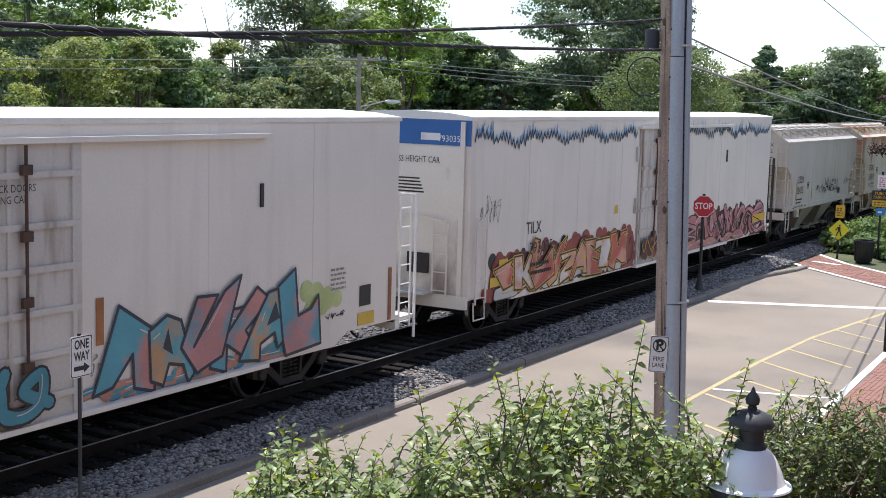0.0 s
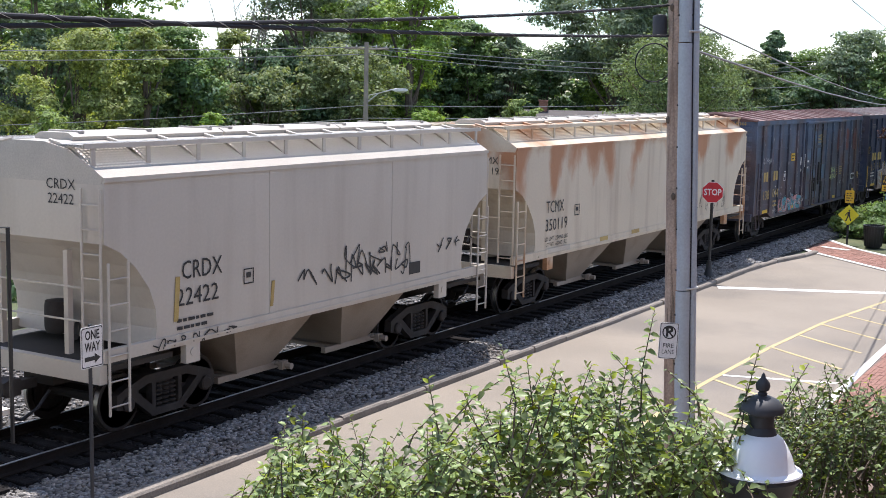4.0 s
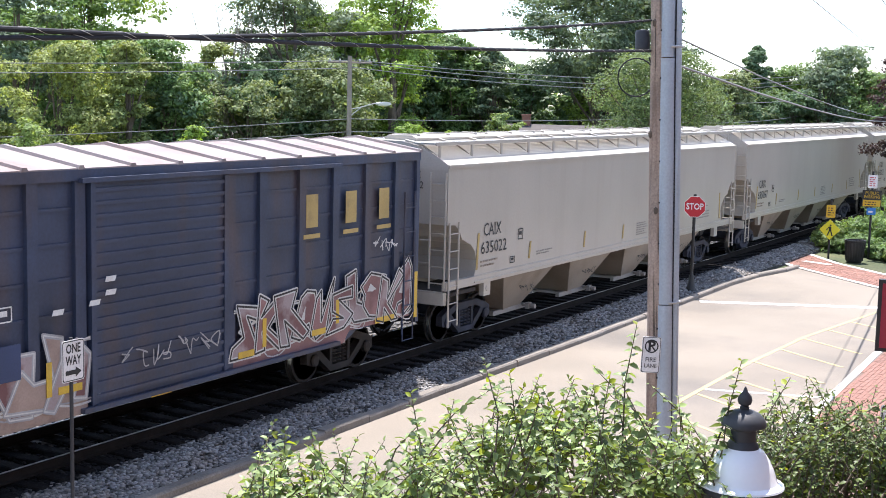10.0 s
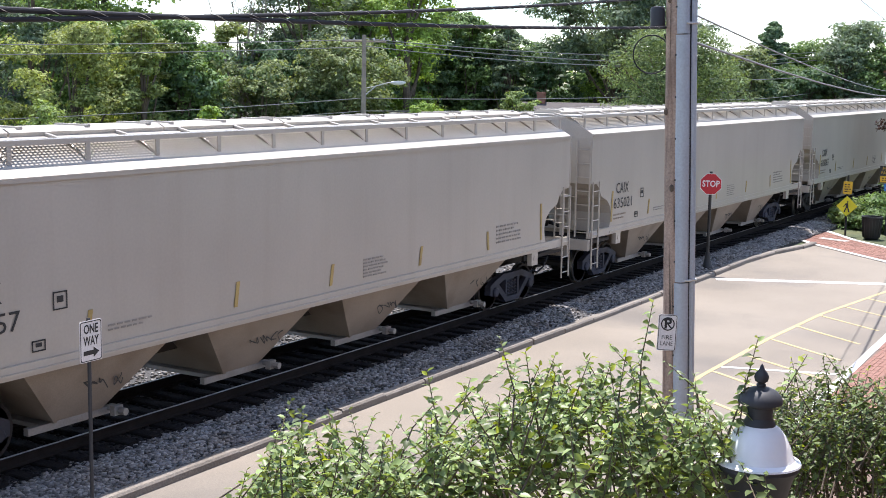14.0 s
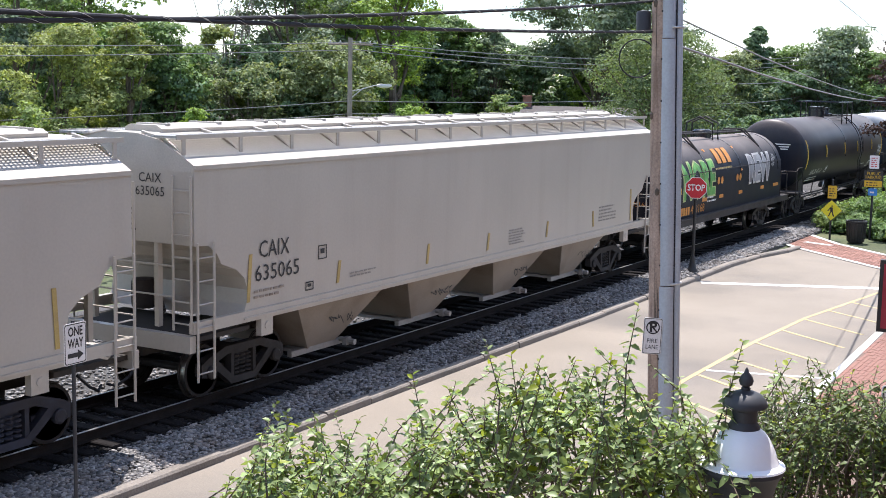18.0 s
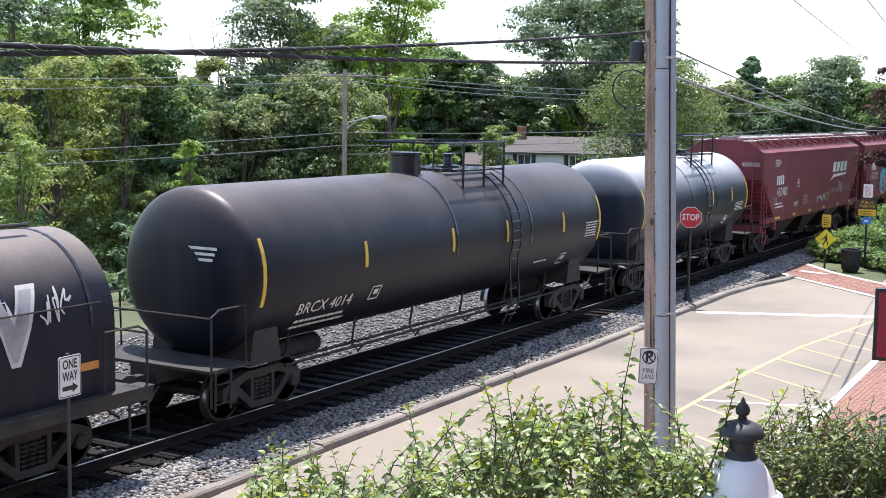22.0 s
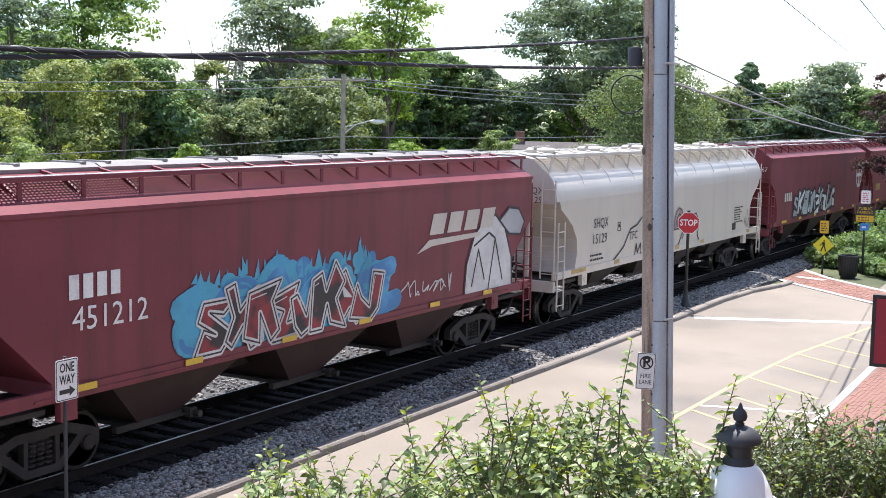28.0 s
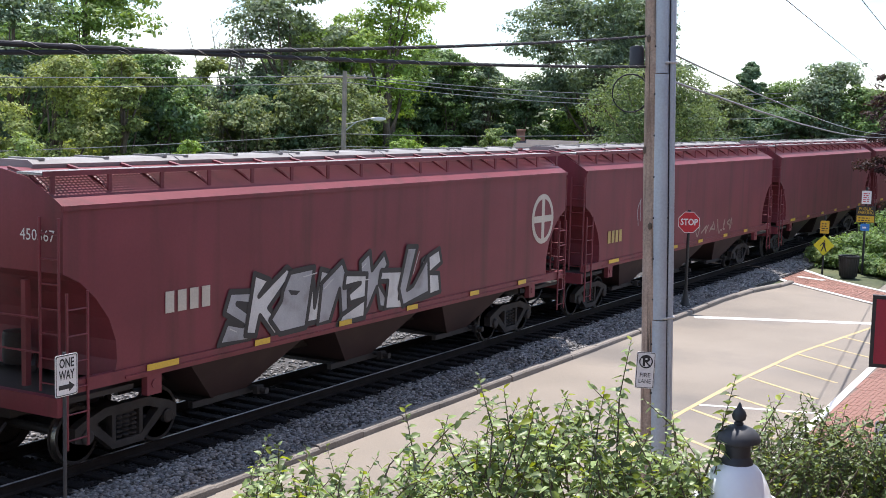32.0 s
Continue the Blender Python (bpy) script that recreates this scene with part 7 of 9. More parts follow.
wild(n2, "SKPZUKAL", 4.7, 9.9, 1.55, 2.45, (spray_white, spray_black, spray_white, blend_ember, blend_ember), 82, y=-HALF - 0.03, line=0.11, inner=0.03, low=1.48)
r_ = random.Random(4)
s = Shape()
for k in range(60):
    x = r_.uniform(4.5, 9.9)
    z = r_.uniform(2.4, 2.8)
    s.add([(x - 0.08, -HALF - 0.0105 - 0.00002 * k, z), (x + 0.08, -HALF - 0.0105 - 0.00002 * k, z), (x + r_.uniform(-0.1, 0.1), -HALF - 0.0105 - 0.00002 * k, z + r_.uniform(0.15, 0.4))], [(0, 1, 2)])
tagged(part("spray_tips", s, spray_cyan, n2), kind="stuff")
s = Shape()
ring = [(13.55, 1.42), (15.9, 1.50), (15.85, 2.2), (15.5, 2.9), (15.0, 3.25), (14.5, 3.2), (14.0, 2.85), (13.65, 2.2)]
s.prism(ring, -HALF - 0.012, -HALF - 0.009)
polyline(s, ring + ring[:1], 0.07, 1, -HALF - 0.014)
for p in (((13.9, 1.7), (14.2, 2.5), (14.5, 1.8)), ((14.7, 1.55), (15.0, 2.7), (15.4, 1.7)), ((14.0, 2.6), (14.7, 2.85), (15.0, 2.7))):
    polyline(s, p, 0.05, 1, -HALF - 0.016)
part("graffiti", s, [spray_white, spray_black], n2, "pale painted shape with black outlines")
s = Shape()
ring2 = [(15.2, 3.1), (15.7, 3.38), (16.2, 3.32), (16.5, 3.0), (16.3, 2.7), (15.7, 2.75)]
s.prism(ring2, -HALF - 0.018, -HALF - 0.015)
polyline(s, ring2 + ring2[:1], 0.06, 1, -HALF - 0.020)
part("graffiti", s, [spray_silver, spray_black], n2, "pale painted shape with black outlines")
tag_scrawl(n2, 10.9, 13.0, 1.7, 2.1, spray_white, 83, w=0.03, n=6)
tag_scrawl(n2, 9.6, 10.4, 1.55, 1.95, spray_white, 84, w=0.05, n=3)
end_text(n2, "451212", 0.24, -1.05, 3.62, ink_white, -0.012, 0.7)

SHOULDER = [(-HALF, 3.36), (-HALF + 0.02, 3.56), (-HALF + 0.06, 3.74), (-HALF + 0.13, 3.90), (-HALF + 0.25, 4.05), (-HALF + 0.45, 4.19), (-0.85, 4.42), (-0.35, 4.53), (0.35, 4.53), (0.85, 4.42), (HALF - 0.45, 4.19), (HALF - 0.25, 4.05), (HALF - 0.13, 3.90), (HALF - 0.06, 3.74), (HALF - 0.02, 3.56), (HALF, 3.36)]
s1 = railcar("hopper_car", "pale grey round-shouldered covered hopper with black outline graffiti", 202.0)
ROUND_LOW = [(0.16, 3.36)] + ROUNDED[2:]
hopper_body(s1, 18.3, ROUND_LOW, car_pale, eave=3.42, prof=SHOULDER, chord=False)
roof_walk(s1, 18.3, 4.05, car_pale, galv, roof_beige, slanted=True, round_hatches=True, pitch=1.05, foot=0.05)
# dark colour on this pale car's chutes stands in for the shade beneath it
chutes(s1, 18.3, 4, 2.3, under_dark, low=0.82, gates=truck_iron)
hopper_ends(s1, 18.3, car_pale)
undergear(s1, 18.3, 1.9)
for i in range(1, 10):
    s = Shape()
    x = 1.83 * i
    s.loft([[(x - 0.03, y * 1.004, z + 0.012), (x + 0.03, y * 1.004, z + 0.012), (x + 0.03, y * 0.99, z - 0.01), (x - 0.03, y * 0.99, z - 0.01)] for y, z in SHOULDER[2:6]])
    part("shoulder_rib", s, car_pale, s1)
side_text(s1, "SHQX", 0.38, 2.91, 2.64, ink_black, width=1.0)
side_text(s1, "15129", 0.38, 2.84, 2.21, ink_black, width=0.95)
bars(s1, 2.2, 3.3, 1.62, 1.86, 2, -HALF - 0.012, ink_black, 91)
plate_mark(s1, 4.22, 2.46, 0.22, 0.26, ink_black)
plate_mark(s1, 3.0, 1.35, 0.28, 0.16, ink_black)
outl = Shape()
for pts in (((3.85, 1.27), (3.8, 1.5), (4.6, 1.85), (5.1, 2.33), (5.6, 2.42), (6.0, 2.62), (6.55, 2.42), (6.6, 1.9), (6.75, 1.32)),
            ((6.7, 1.35), (6.9, 2.1), (7.4, 2.2), (7.9, 2.4), (8.3, 2.2), (8.0, 1.8), (8.4, 1.7), (8.3, 1.35)),
            ((8.2, 1.6), (8.6, 2.3), (9.2, 2.35), (9.7, 2.3), (9.6, 1.9), (9.2, 1.5), (9.8, 1.4)),
            ((9.6, 1.7), (10.0, 2.1), (10.3, 2.4), (10.9, 2.45), (11.2, 2.2), (11.1, 1.7), (11.5, 1.35), (11.9, 1.3)),
            ((5.4, 1.35), (5.6, 1.85), (5.7, 1.6), (5.95, 1.85), (6.0, 1.4))):
    polyline(outl, pts, 0.055, 0, -HALF - 0.013)
part("graffiti", outl, spray_black, s1, "black outline graffiti")
side_text(s1, "TFC", 0.34, 5.35, 2.12, spray_black, width=0.62)
side_text(s1, "BGK", 0.34, 10.75, 2.22, spray_black, width=0.62)
side_text(s1, ".14.", 0.26, 11.15, 1.46, spray_black, width=0.4)
s = Shape()
s.prism([(8.75, 2.02), (9.75, 2.02), (9.72, 2.4), (9.5, 2.68), (9.2, 2.76), (8.95, 2.62), (8.78, 2.36)], -HALF - 0.017, -HALF - 0.014)
badge = part("tan_badge", s, spray_tan, s1)
s = Shape()
polyline(s, [(9.25 + 0.46 * math.cos(math.pi * k / 12), 2.06 + 0.64 * math.sin(math.pi * k / 12)) for k in range(13)] + [(8.79, 2.06), (9.71, 2.06)], 0.035, 0, -HALF - 0.019)
polyline(s, [(9.25 + 0.30 * math.cos(math.pi * k / 10), 2.10 + 0.42 * math.sin(math.pi * k / 10)) for k in range(11)], 0.05, 0, -HALF - 0.019)
part("badge_outline", s, spray_black, badge)
s = Shape()
for k, (bx_, bh_) in enumerate(((9.08, 0.20), (9.19, 0.30), (9.30, 0.26), (9.41, 0.18))):
    s.box((bx_, -HALF - 0.020, 2.12), (bx_ + 0.09, -HALF - 0.0175, 2.12 + bh_))
tagged(part("badge_picture", s, dull_blue, badge), kind="stuff")
bars(s1, 15.1, 16.1, 1.85, 2.45, 7, -HALF - 0.012, ink_black, 93)
decal(s1, "panel_mark", 14.9, 15.3, 1.62, 1.86, -HALF - 0.012, ink_black)
tag_scrawl(s1, 16.2, 17.0, 1.45, 2.25, ink_black, 94, w=0.02, n=3)
for x in (0.95, 3.9, 6.5, 8.9, 11.4, 16.6):
    decal(s1, "yellow_bar", x, x + (0.95 if x < 1 else 0.36), 1.42, 1.53, -HALF - 0.035, ink_gold)
end_text(s1, "SHQX\n15129", 0.24, -0.85, 3.5, ink_black, width=0.62)

n4 = red_hopper("dark red covered hopper with a round emblem and silver graffiti", 221.7, 17.1, CURVED)
block_letters(n4, 2.1, 2.28, 1.15, 0.34, 4, 0.0, beige_patch)
wild(n4, "SKBUPEKZLS", 3.6, 10.6, 1.52, 2.5, (spray_black, spray_black, spray_white, spray_silver, spray_white), 101, line=0.10, low=1.47, label="silver sprayed graffiti")
s = Shape()
for rr, sl, yy in ((0.62, 0, 0.012), (0.50, 1, 0.016)):
    s.add([(15.75 + rr * math.cos(6.283 * k / 28), -HALF - yy, 2.95 + rr * math.sin(6.283 * k / 28)) for k in range(28)], [tuple(range(28))], sl)
s.prism([(15.22, 2.87), (16.28, 2.87), (16.28, 3.03), (15.22, 3.03)], -HALF - 0.020, -HALF - 0.018, 0)
s.prism([(15.67, 2.42), (15.83, 2.42), (15.83, 3.48), (15.67, 3.48)], -HALF - 0.0215, -HALF - 0.0195, 0)
part("round_emblem", s, [beige_patch, car_red], n4, "cream round emblem with a cross")
end_text(n4, "450567", 0.24, -1.05, 3.62, ink_white, -0.012, 0.7)
n5 = red_hopper("dark red covered hopper with faded yellow marks", 240.1, 17.9, CURVED)
block_letters(n5, 1.6, 2.0, 1.1, 0.34, 4, 0.0, ink_gold)
tag_scrawl(n5, 3.6, 5.6, 2.3, 3.3, spray_silver, 111, w=0.04, n=4)
tag_scrawl(n5, 9.0, 13.0, 1.6, 2.1, spray_tan, 112, w=0.06, n=6)
red_hopper("dark red covered hopper with plain weathered sides", 259.3, 16.9, CURVED)
red_hopper("dark red covered hopper with plain weathered sides", 277.4, 16.9, CURVED)


# ---- trees and houses beyond the track ----
def foliage(rng, n, lobes, size, flat=0.8, droop=0.0, spread=0.45, clump=0.42, per=34):
    """Leaves as folded four-point blades, gathered in domed sprays over lobes given as (x, y, z, r)."""
    lob = np.array(lobes)
    w = lob[:, 3] ** 2
    m = max(4, n // per)
    pick = rng.choice(len(lob), m, p=w / w.sum())
    d = rng.normal(size=(m, 3))
    d /= np.linalg.norm(d, axis=1)[:, None]
    d[:, 2] = np.where(d[:, 2] < -0.55, -d[:, 2] * 0.7, d[:, 2])
    rad = lob[pick, 3] * (1 - 0.45 * rng.rand(m) ** 2.0) * (0.84 + 0.34 * rng.rand(m))
    centre = lob[pick, :3] + d * rad[:, None] * np.array([1, 1, flat])
    cr = np.minimum(lob[pick, 3] * 0.6, clump * (0.5 + 0.9 * rng.rand(m)))
    of = rng.randint(0, m, n)
    e = rng.normal(size=(n, 3))
    e /= np.linalg.norm(e, axis=1)[:, None]
    e[:, 2] = np.abs(e[:, 2]) * np.where(rng.rand(n) < 0.15, -0.6, 1)
    pos = centre[of] + e * (cr[of] * rng.rand(n) ** 0.3)[:, None] * np.array([1.2, 1.2, 0.7])
    pos[:, 2] -= droop * (e[:, 0] ** 2 + e[:, 1] ** 2) * cr[of]
    nrm = d[of] * 0.35 + e * 0.95 + rng.normal(size=(n, 3)) * spread + np.array([0, 0, 0.45])
    nrm /= np.linalg.norm(nrm, axis=1)[:, None]
    t = np.cross(nrm, rng.normal(size=(n, 3)))
    t /= np.linalg.norm(t, axis=1)[:, None] + 1e-9
    b = np.cross(nrm, t)
    s = (size * (0.55 + 0.9 * rng.rand(n)))[:, None]
    v = np.stack([pos - t * s, pos + b * s * 0.58 - nrm * s * 0.2, pos + t * s, pos - b * s * 0.58 - nrm * s * 0.2], 1)
    f = np.array([[0, 1, 2], [0, 2, 3]])[None] + 4 * np.arange(n)[:, None, None]
    return v.reshape(-1, 3), f.reshape(-1, 3)


def tree(label, x, y, top, radius, material, seed, n=7000, size=0.2, name="tree", low=0.12, lobes=26, sparse=False, droop=0.0, twigs=0, clump=0.5, bare=0.0):
    """Trunk, limbs out to the lobes of the crown, and the leaves; twigs: bare branches that rise above the crown."""
    base = land(x, y)
    h = top - base
    rng = np.random.RandomState(seed)
    tr = thing(name, label, "tree", pose(x, y, base))
    r = random.Random(seed)
    trunk = Shape()
    lean = r.uniform(-0.03, 0.03) * h
    k = max(0.12, h * 0.018)
    trunk.tube([(0, 0, -0.2), (0, 0, h * 0.15), (lean, lean * 0.5, h * 0.45), (lean * 1.5, lean, h * 0.8)], [k * 1.35, k, k * 0.75, k * 0.25], 9)
    part("trunk", trunk, bark, tr, smooth=True)
    lob = []
    for i in range(lobes):
        u = (i + r.random()) / lobes
        z = h * (low + (0.95 - low) * u)
        # widest at about the middle of the crown, narrowing upward
        prof = math.sin(math.pi * min(1, max(0.02, 0.22 + 0.60 * u))) ** 0.6
        a = r.uniform(0, 6.283)
        lr = radius * r.uniform(0.20, 0.36) * (0.72 if sparse else 1.0)
        q = max(0.0, radius * prof * r.uniform(0.35, 1.02) - lr * 0.6)
        lob.append((lean + q * math.cos(a), lean + q * math.sin(a), min(z, h - lr * 0.8), lr))
    lob.append((lean, lean, h - radius * 0.26, radius * 0.26))
    for i, (lx, ly, lz, lr) in enumerate(lob[::2]):
        z0 = lz * r.uniform(0.45, 0.7)
        limb = Shape()
        limb.tube([(lean * z0 / h, 0, z0), (lx * 0.5, ly * 0.5, (z0 + lz) / 2 + 0.1), (lx, ly, lz + lr * 0.4)], [k * 0.45, k * 0.28, k * 0.06], 5)
        part("limb", limb, bark, tr)
    for i in range(twigs):
        # a dead branch with a few forks, standing clear of the leaves
        a, up = r.uniform(0, 6.283), h * r.uniform(0.95, 1.0) + bare * r.uniform(0.3, 1.0)
        q = radius * r.uniform(0.2, 0.8)
        p0, p2 = Vector((0, 0, h * 0.55)), Vector((q * math.cos(a), q * math.sin(a), up))
        p1 = p0.lerp(p2, 0.5) + Vector((r.uniform(-0.3, 0.3), r.uniform(-0.3, 0.3), 0.2))
        tw = Shape()
        tw.tube([tuple(p0), tuple(p1), tuple(p2)], [0.07, 0.045, 0.012], 5)
        for _ in range(6):
            b0 = p1.lerp(p2, r.uniform(0.0, 0.85))
            b1 = b0 + Vector((r.uniform(-0.7, 0.7), r.uniform(-0.7, 0.7), r.uniform(0.3, 1.0)))
            tw.tube([tuple(b0), tuple(b0.lerp(b1, 0.5) + Vector((0, 0, 0.06))), tuple(b1)], [0.022, 0.015, 0.007], 4)
        part("bare_branch", tw, bark_grey, tr, "leafless grey branch")
    v, f = foliage(rng, n, lob, size, droop=droop, clump=clump)
    raw("crown", v, f, material, tr)
    return tr


WOODS = (
    ("tall broad-leaved tree with a dense mid-green crown", 65.9, 67.0, 16.1, 7.9, leaf_maple, 33394, 0.165, 0.77),
    ("tall broad-leaved tree with a dense mid-green crown", 60.6, 71.9, 13.2, 5.1, leaf_maple, 20550, 0.162, 0.68),
    ("dark green tall tree at the back of the wood", 54.4, 61.4, 12.2, 3.4, leaf_oak, 19266, 0.125, 0.59),
    ("large yellow-green tree with loose clumps of leaves", 49.9, 53.3, 8.0, 4.9, leaf_yellow, 30825, 0.103, 0.80),
    ("yellow-green tree with loose clumps of leaves", 52.5, 50.7, 8.3, 2.7, leaf_yellow, 17981, 0.100, 0.80),
    ("dense dark green maple at the edge of the wood", 56.2, 51.1, 8.6, 2.8, leaf_mid, 23119, 0.107, 0.46),
    ("large grey-green tree rising above the wood", 67.3, 50.3, 13.6, 4.9, leaf_silver, 33394, 0.118, 0.64),
    ("grey-green feathery tree before the wood", 60.8, 48.9, 6.4, 4.4, leaf_grey, 21736, 0.106, 0.52),
    ("very tall fresh green tree rising above the wood", 72.6, 46.1, 14.6, 4.8, leaf_fresh, 35963, 0.118, 0.64),
    ("grey-green bushy tree before the wood", 63.8, 44.8, 7.7, 4.1, leaf_grey, 21736, 0.114, 0.55),
    ("dark green tree filling the wood", 92.8, 57.1, 9.6, 5.6, leaf_dark, 23119, 0.156, 0.59),
    ("mid-green rounded tree at the edge of the wood", 94.8, 53.9, 10.8, 3.6, leaf_mid, 20550, 0.143, 0.51),
    ("dark green tree with a brownish top", 96.3, 51.1, 9.6, 2.6, leaf_oak, 15412, 0.140, 0.47),
    ("dark green tree deep in the wood", 97.5, 48.7, 8.2, 3.3, leaf_dark, 15412, 0.134, 0.51),
    ("fresh green rounded tree before the wood", 99.6, 44.4, 9.3, 4.0, leaf_fresh, 23119, 0.123, 0.51),
    ("grey-green rounded tree in the distance", 95.4, 30.0, 7.9, 3.4, leaf_grey, 17981, 0.118, 0.51),
    ("mid-green tree in the distance", 104.3, 28.1, 8.7, 3.4, leaf_mid, 17981, 0.118, 0.55),
    ("grey-green spreading tree in the distance", 103.1, 24.6, 10.1, 4.1, leaf_oak, 25688, 0.118, 0.59),
    ("mid-green tree in the distance", 101.8, 20.9, 8.2, 3.1, leaf_mid, 15412, 0.125, 0.55),
    ("mid-green tree at the back of the wood", 58.3, 61.9, 10.4, 4.7, leaf_mid, 20550, 0.141, 0.68),
    ("mid-green tree at the back of the wood", 72.0, 52.6, 11.3, 3.6, leaf_maple, 20550, 0.133, 0.68),
    ("dark green tree filling the wood", 64.0, 50.0, 7.6, 4.9, leaf_dark, 23119, 0.133, 0.59),
    ("dark green tree filling the wood", 57.0, 52.5, 6.6, 4.0, leaf_dark, 19266, 0.133, 0.59),
    ("dark green tree filling the wood", 74.0, 49.5, 6.4, 3.8, leaf_dark, 19266, 0.125, 0.55),
    ("dark green tree filling the wood", 96.5, 36.5, 7.0, 4.7, leaf_dark, 17981, 0.133, 0.59),
    ("dark green tree filling the wood", 98.5, 26.5, 6.6, 4.3, leaf_dark, 15412, 0.133, 0.59),
    ("light green bushy tree at the edge of the wood", 34.6, 38.8, 4.2, 1.9, leaf_light, 8892, 0.078, 0.40),
    ("light green bushy tree at the edge of the wood", 42.2, 36.9, 4.1, 1.1, leaf_fresh, 4940, 0.078, 0.35),
    ("light green bushy tree at the edge of the wood", 69.2, 36.0, 4.6, 1.6, leaf_light, 7904, 0.092, 0.40),
)
for i, (lab, x, y, top, rad, m, n, sz, cl) in enumerate(WOODS):
    tree(lab, x, y, top, rad, m, 100 + i, n, sz, low=0.06, lobes=42, clump=cl, droop=0.2 if m == leaf_grey else 0.0, sparse=m == leaf_yellow)
# the far back of the wood
for i, (x, y, top, rad, m) in enumerate((
    (85.6, 59.1, 12.1, 4.2, leaf_maple),
    (97.4, 55.3, 10.5, 3.4, leaf_mid),
    (100.8, 53.3, 9.7, 3.2, leaf_oak),
    (78.5, 68.3, 7.6, 4.0, leaf_oak),
    (98.1, 58.1, 11.7, 3.2, leaf_fresh),
    (72.2, 80.3, 10.5, 5.2, leaf_mid),
    (75.0, 77.7, 9.5, 5.2, leaf_maple),
    (77.8, 74.9, 10.3, 5.2, leaf_mid),
    (87.8, 62.9, 11.6, 5.2, leaf_oak),
    (89.9, 59.8, 11.0, 5.2, leaf_mid),
    (76.0, 90.2, 8.5, 6.9, leaf_mid),
    (79.5, 87.2, 7.1, 6.2, leaf_dark),
    (82.6, 84.2, 8.2, 6.2, leaf_mid),
    (86.0, 80.8, 7.8, 6.2, leaf_dark),
    (89.0, 77.5, 6.4, 6.2, leaf_mid),
    (91.9, 74.0, 7.5, 6.2, leaf_dark),
    (95.0, 70.0, 9.1, 6.2, leaf_mid),
    (97.7, 66.2, 8.7, 6.2, leaf_dark),
    (100.2, 62.3, 10.3, 6.2, leaf_mid),
    (102.6, 58.3, 8.8, 5.6, leaf_dark),
    (104.6, 54.6, 8.4, 5.2, leaf_mid),
    (106.3, 51.1, 7.5, 5.0, leaf_dark),
    (108.0, 47.6, 7.5, 5.6, leaf_mid),
    (109.6, 43.8, 7.5, 5.6, leaf_dark),
    (111.0, 40.1, 7.3, 5.6, leaf_mid),
    (112.2, 36.5, 7.2, 5.2, leaf_dark),
    (113.4, 32.7, 7.7, 5.0, leaf_mid),
    (114.3, 29.2, 7.7, 5.2, leaf_dark),
    (115.2, 25.5, 7.8, 5.2, leaf_mid),
    (115.9, 22.3, 7.3, 5.2, leaf_dark),
)):
    tree("green tree at the back of the wood", x, y, top, rad, m, 200 + i, 6500, 0.26, low=0.05, lobes=34, clump=0.9)
tree("pale green thin tree with bare branches above its leaves", 61.4, 51.3, 8.6, 2.6, leaf_yellow, 103, 11000, 0.11, lobes=20, sparse=True, clump=0.5, twigs=9, bare=2.6)
tree("tall open-crowned tree with sky showing through its leaves", 97.0, 41.5, 15.5, 9.0, leaf_oak, 151, 44000, 0.145, low=0.50, lobes=46, sparse=True, clump=0.85)
tree("wide feathery light green tree with drooping sprays", 67.4, 25.2, 8.5, 4.6, leaf_feather, 152, 36000, 0.075, droop=0.6, lobes=44, clump=0.6)
tree("narrow dark green tree with a rounded top", 100.7, 29.7, 10.2, 1.75, leaf_dark, 153, 18000, 0.12, lobes=40, low=0.3)
tree("young light green tree behind the train", 52.8, 32.6, 4.2, 1.1, leaf_fresh, 154, 5200, 0.07, low=0.35, lobes=14, clump=0.26)
tree("young light green tree behind the train", 57.2, 32.9, 3.8, 1.1, leaf_fresh, 155, 5200, 0.075, low=0.3, lobes=14, clump=0.28)
tree("purple-leaved ornamental tree beside the road", 60.9, 10.6, 8.0, 2.2, leaf_purple, 156, 14000, 0.07, low=0.2, clump=0.35)


def undergrowth():
    rng = np.random.RandomState(21)
    r = random.Random(21)
    lob = []
    for i in range(150):
        u = i / 150
        x, y = 40 + 72 * u + r.uniform(-4, 4), 58 - 40 * u + r.uniform(-7, 7)
        # the house behind the train stands clear of the bushes
        if 21.5 < math.degrees(math.atan2(y, x)) < 29.6 and math.hypot(x, y) < 99:
            continue
        lob.append((x, y, land(x, y) + r.uniform(0.6, 2.8), r.uniform(1.1, 2.0)))
    for i in range(46):
        x, y = 16 + 36 * i / 46 + r.uniform(-1, 1), 28.5 + r.uniform(-2, 3.5)
        if not 22.5 < math.degrees(math.atan2(y, x)) < 28.6:
            lob.append((x, y, land(x, y) + r.uniform(0.1, 0.5), r.uniform(0.8, 1.2)))
    v, f = foliage(rng, 60000, lob, 0.13, clump=0.5)
    tagged(raw("undergrowth", v, f, leaf_dark), "dark green bushes filling the edge of the wood", "bushes", kind="stuff")


undergrowth()


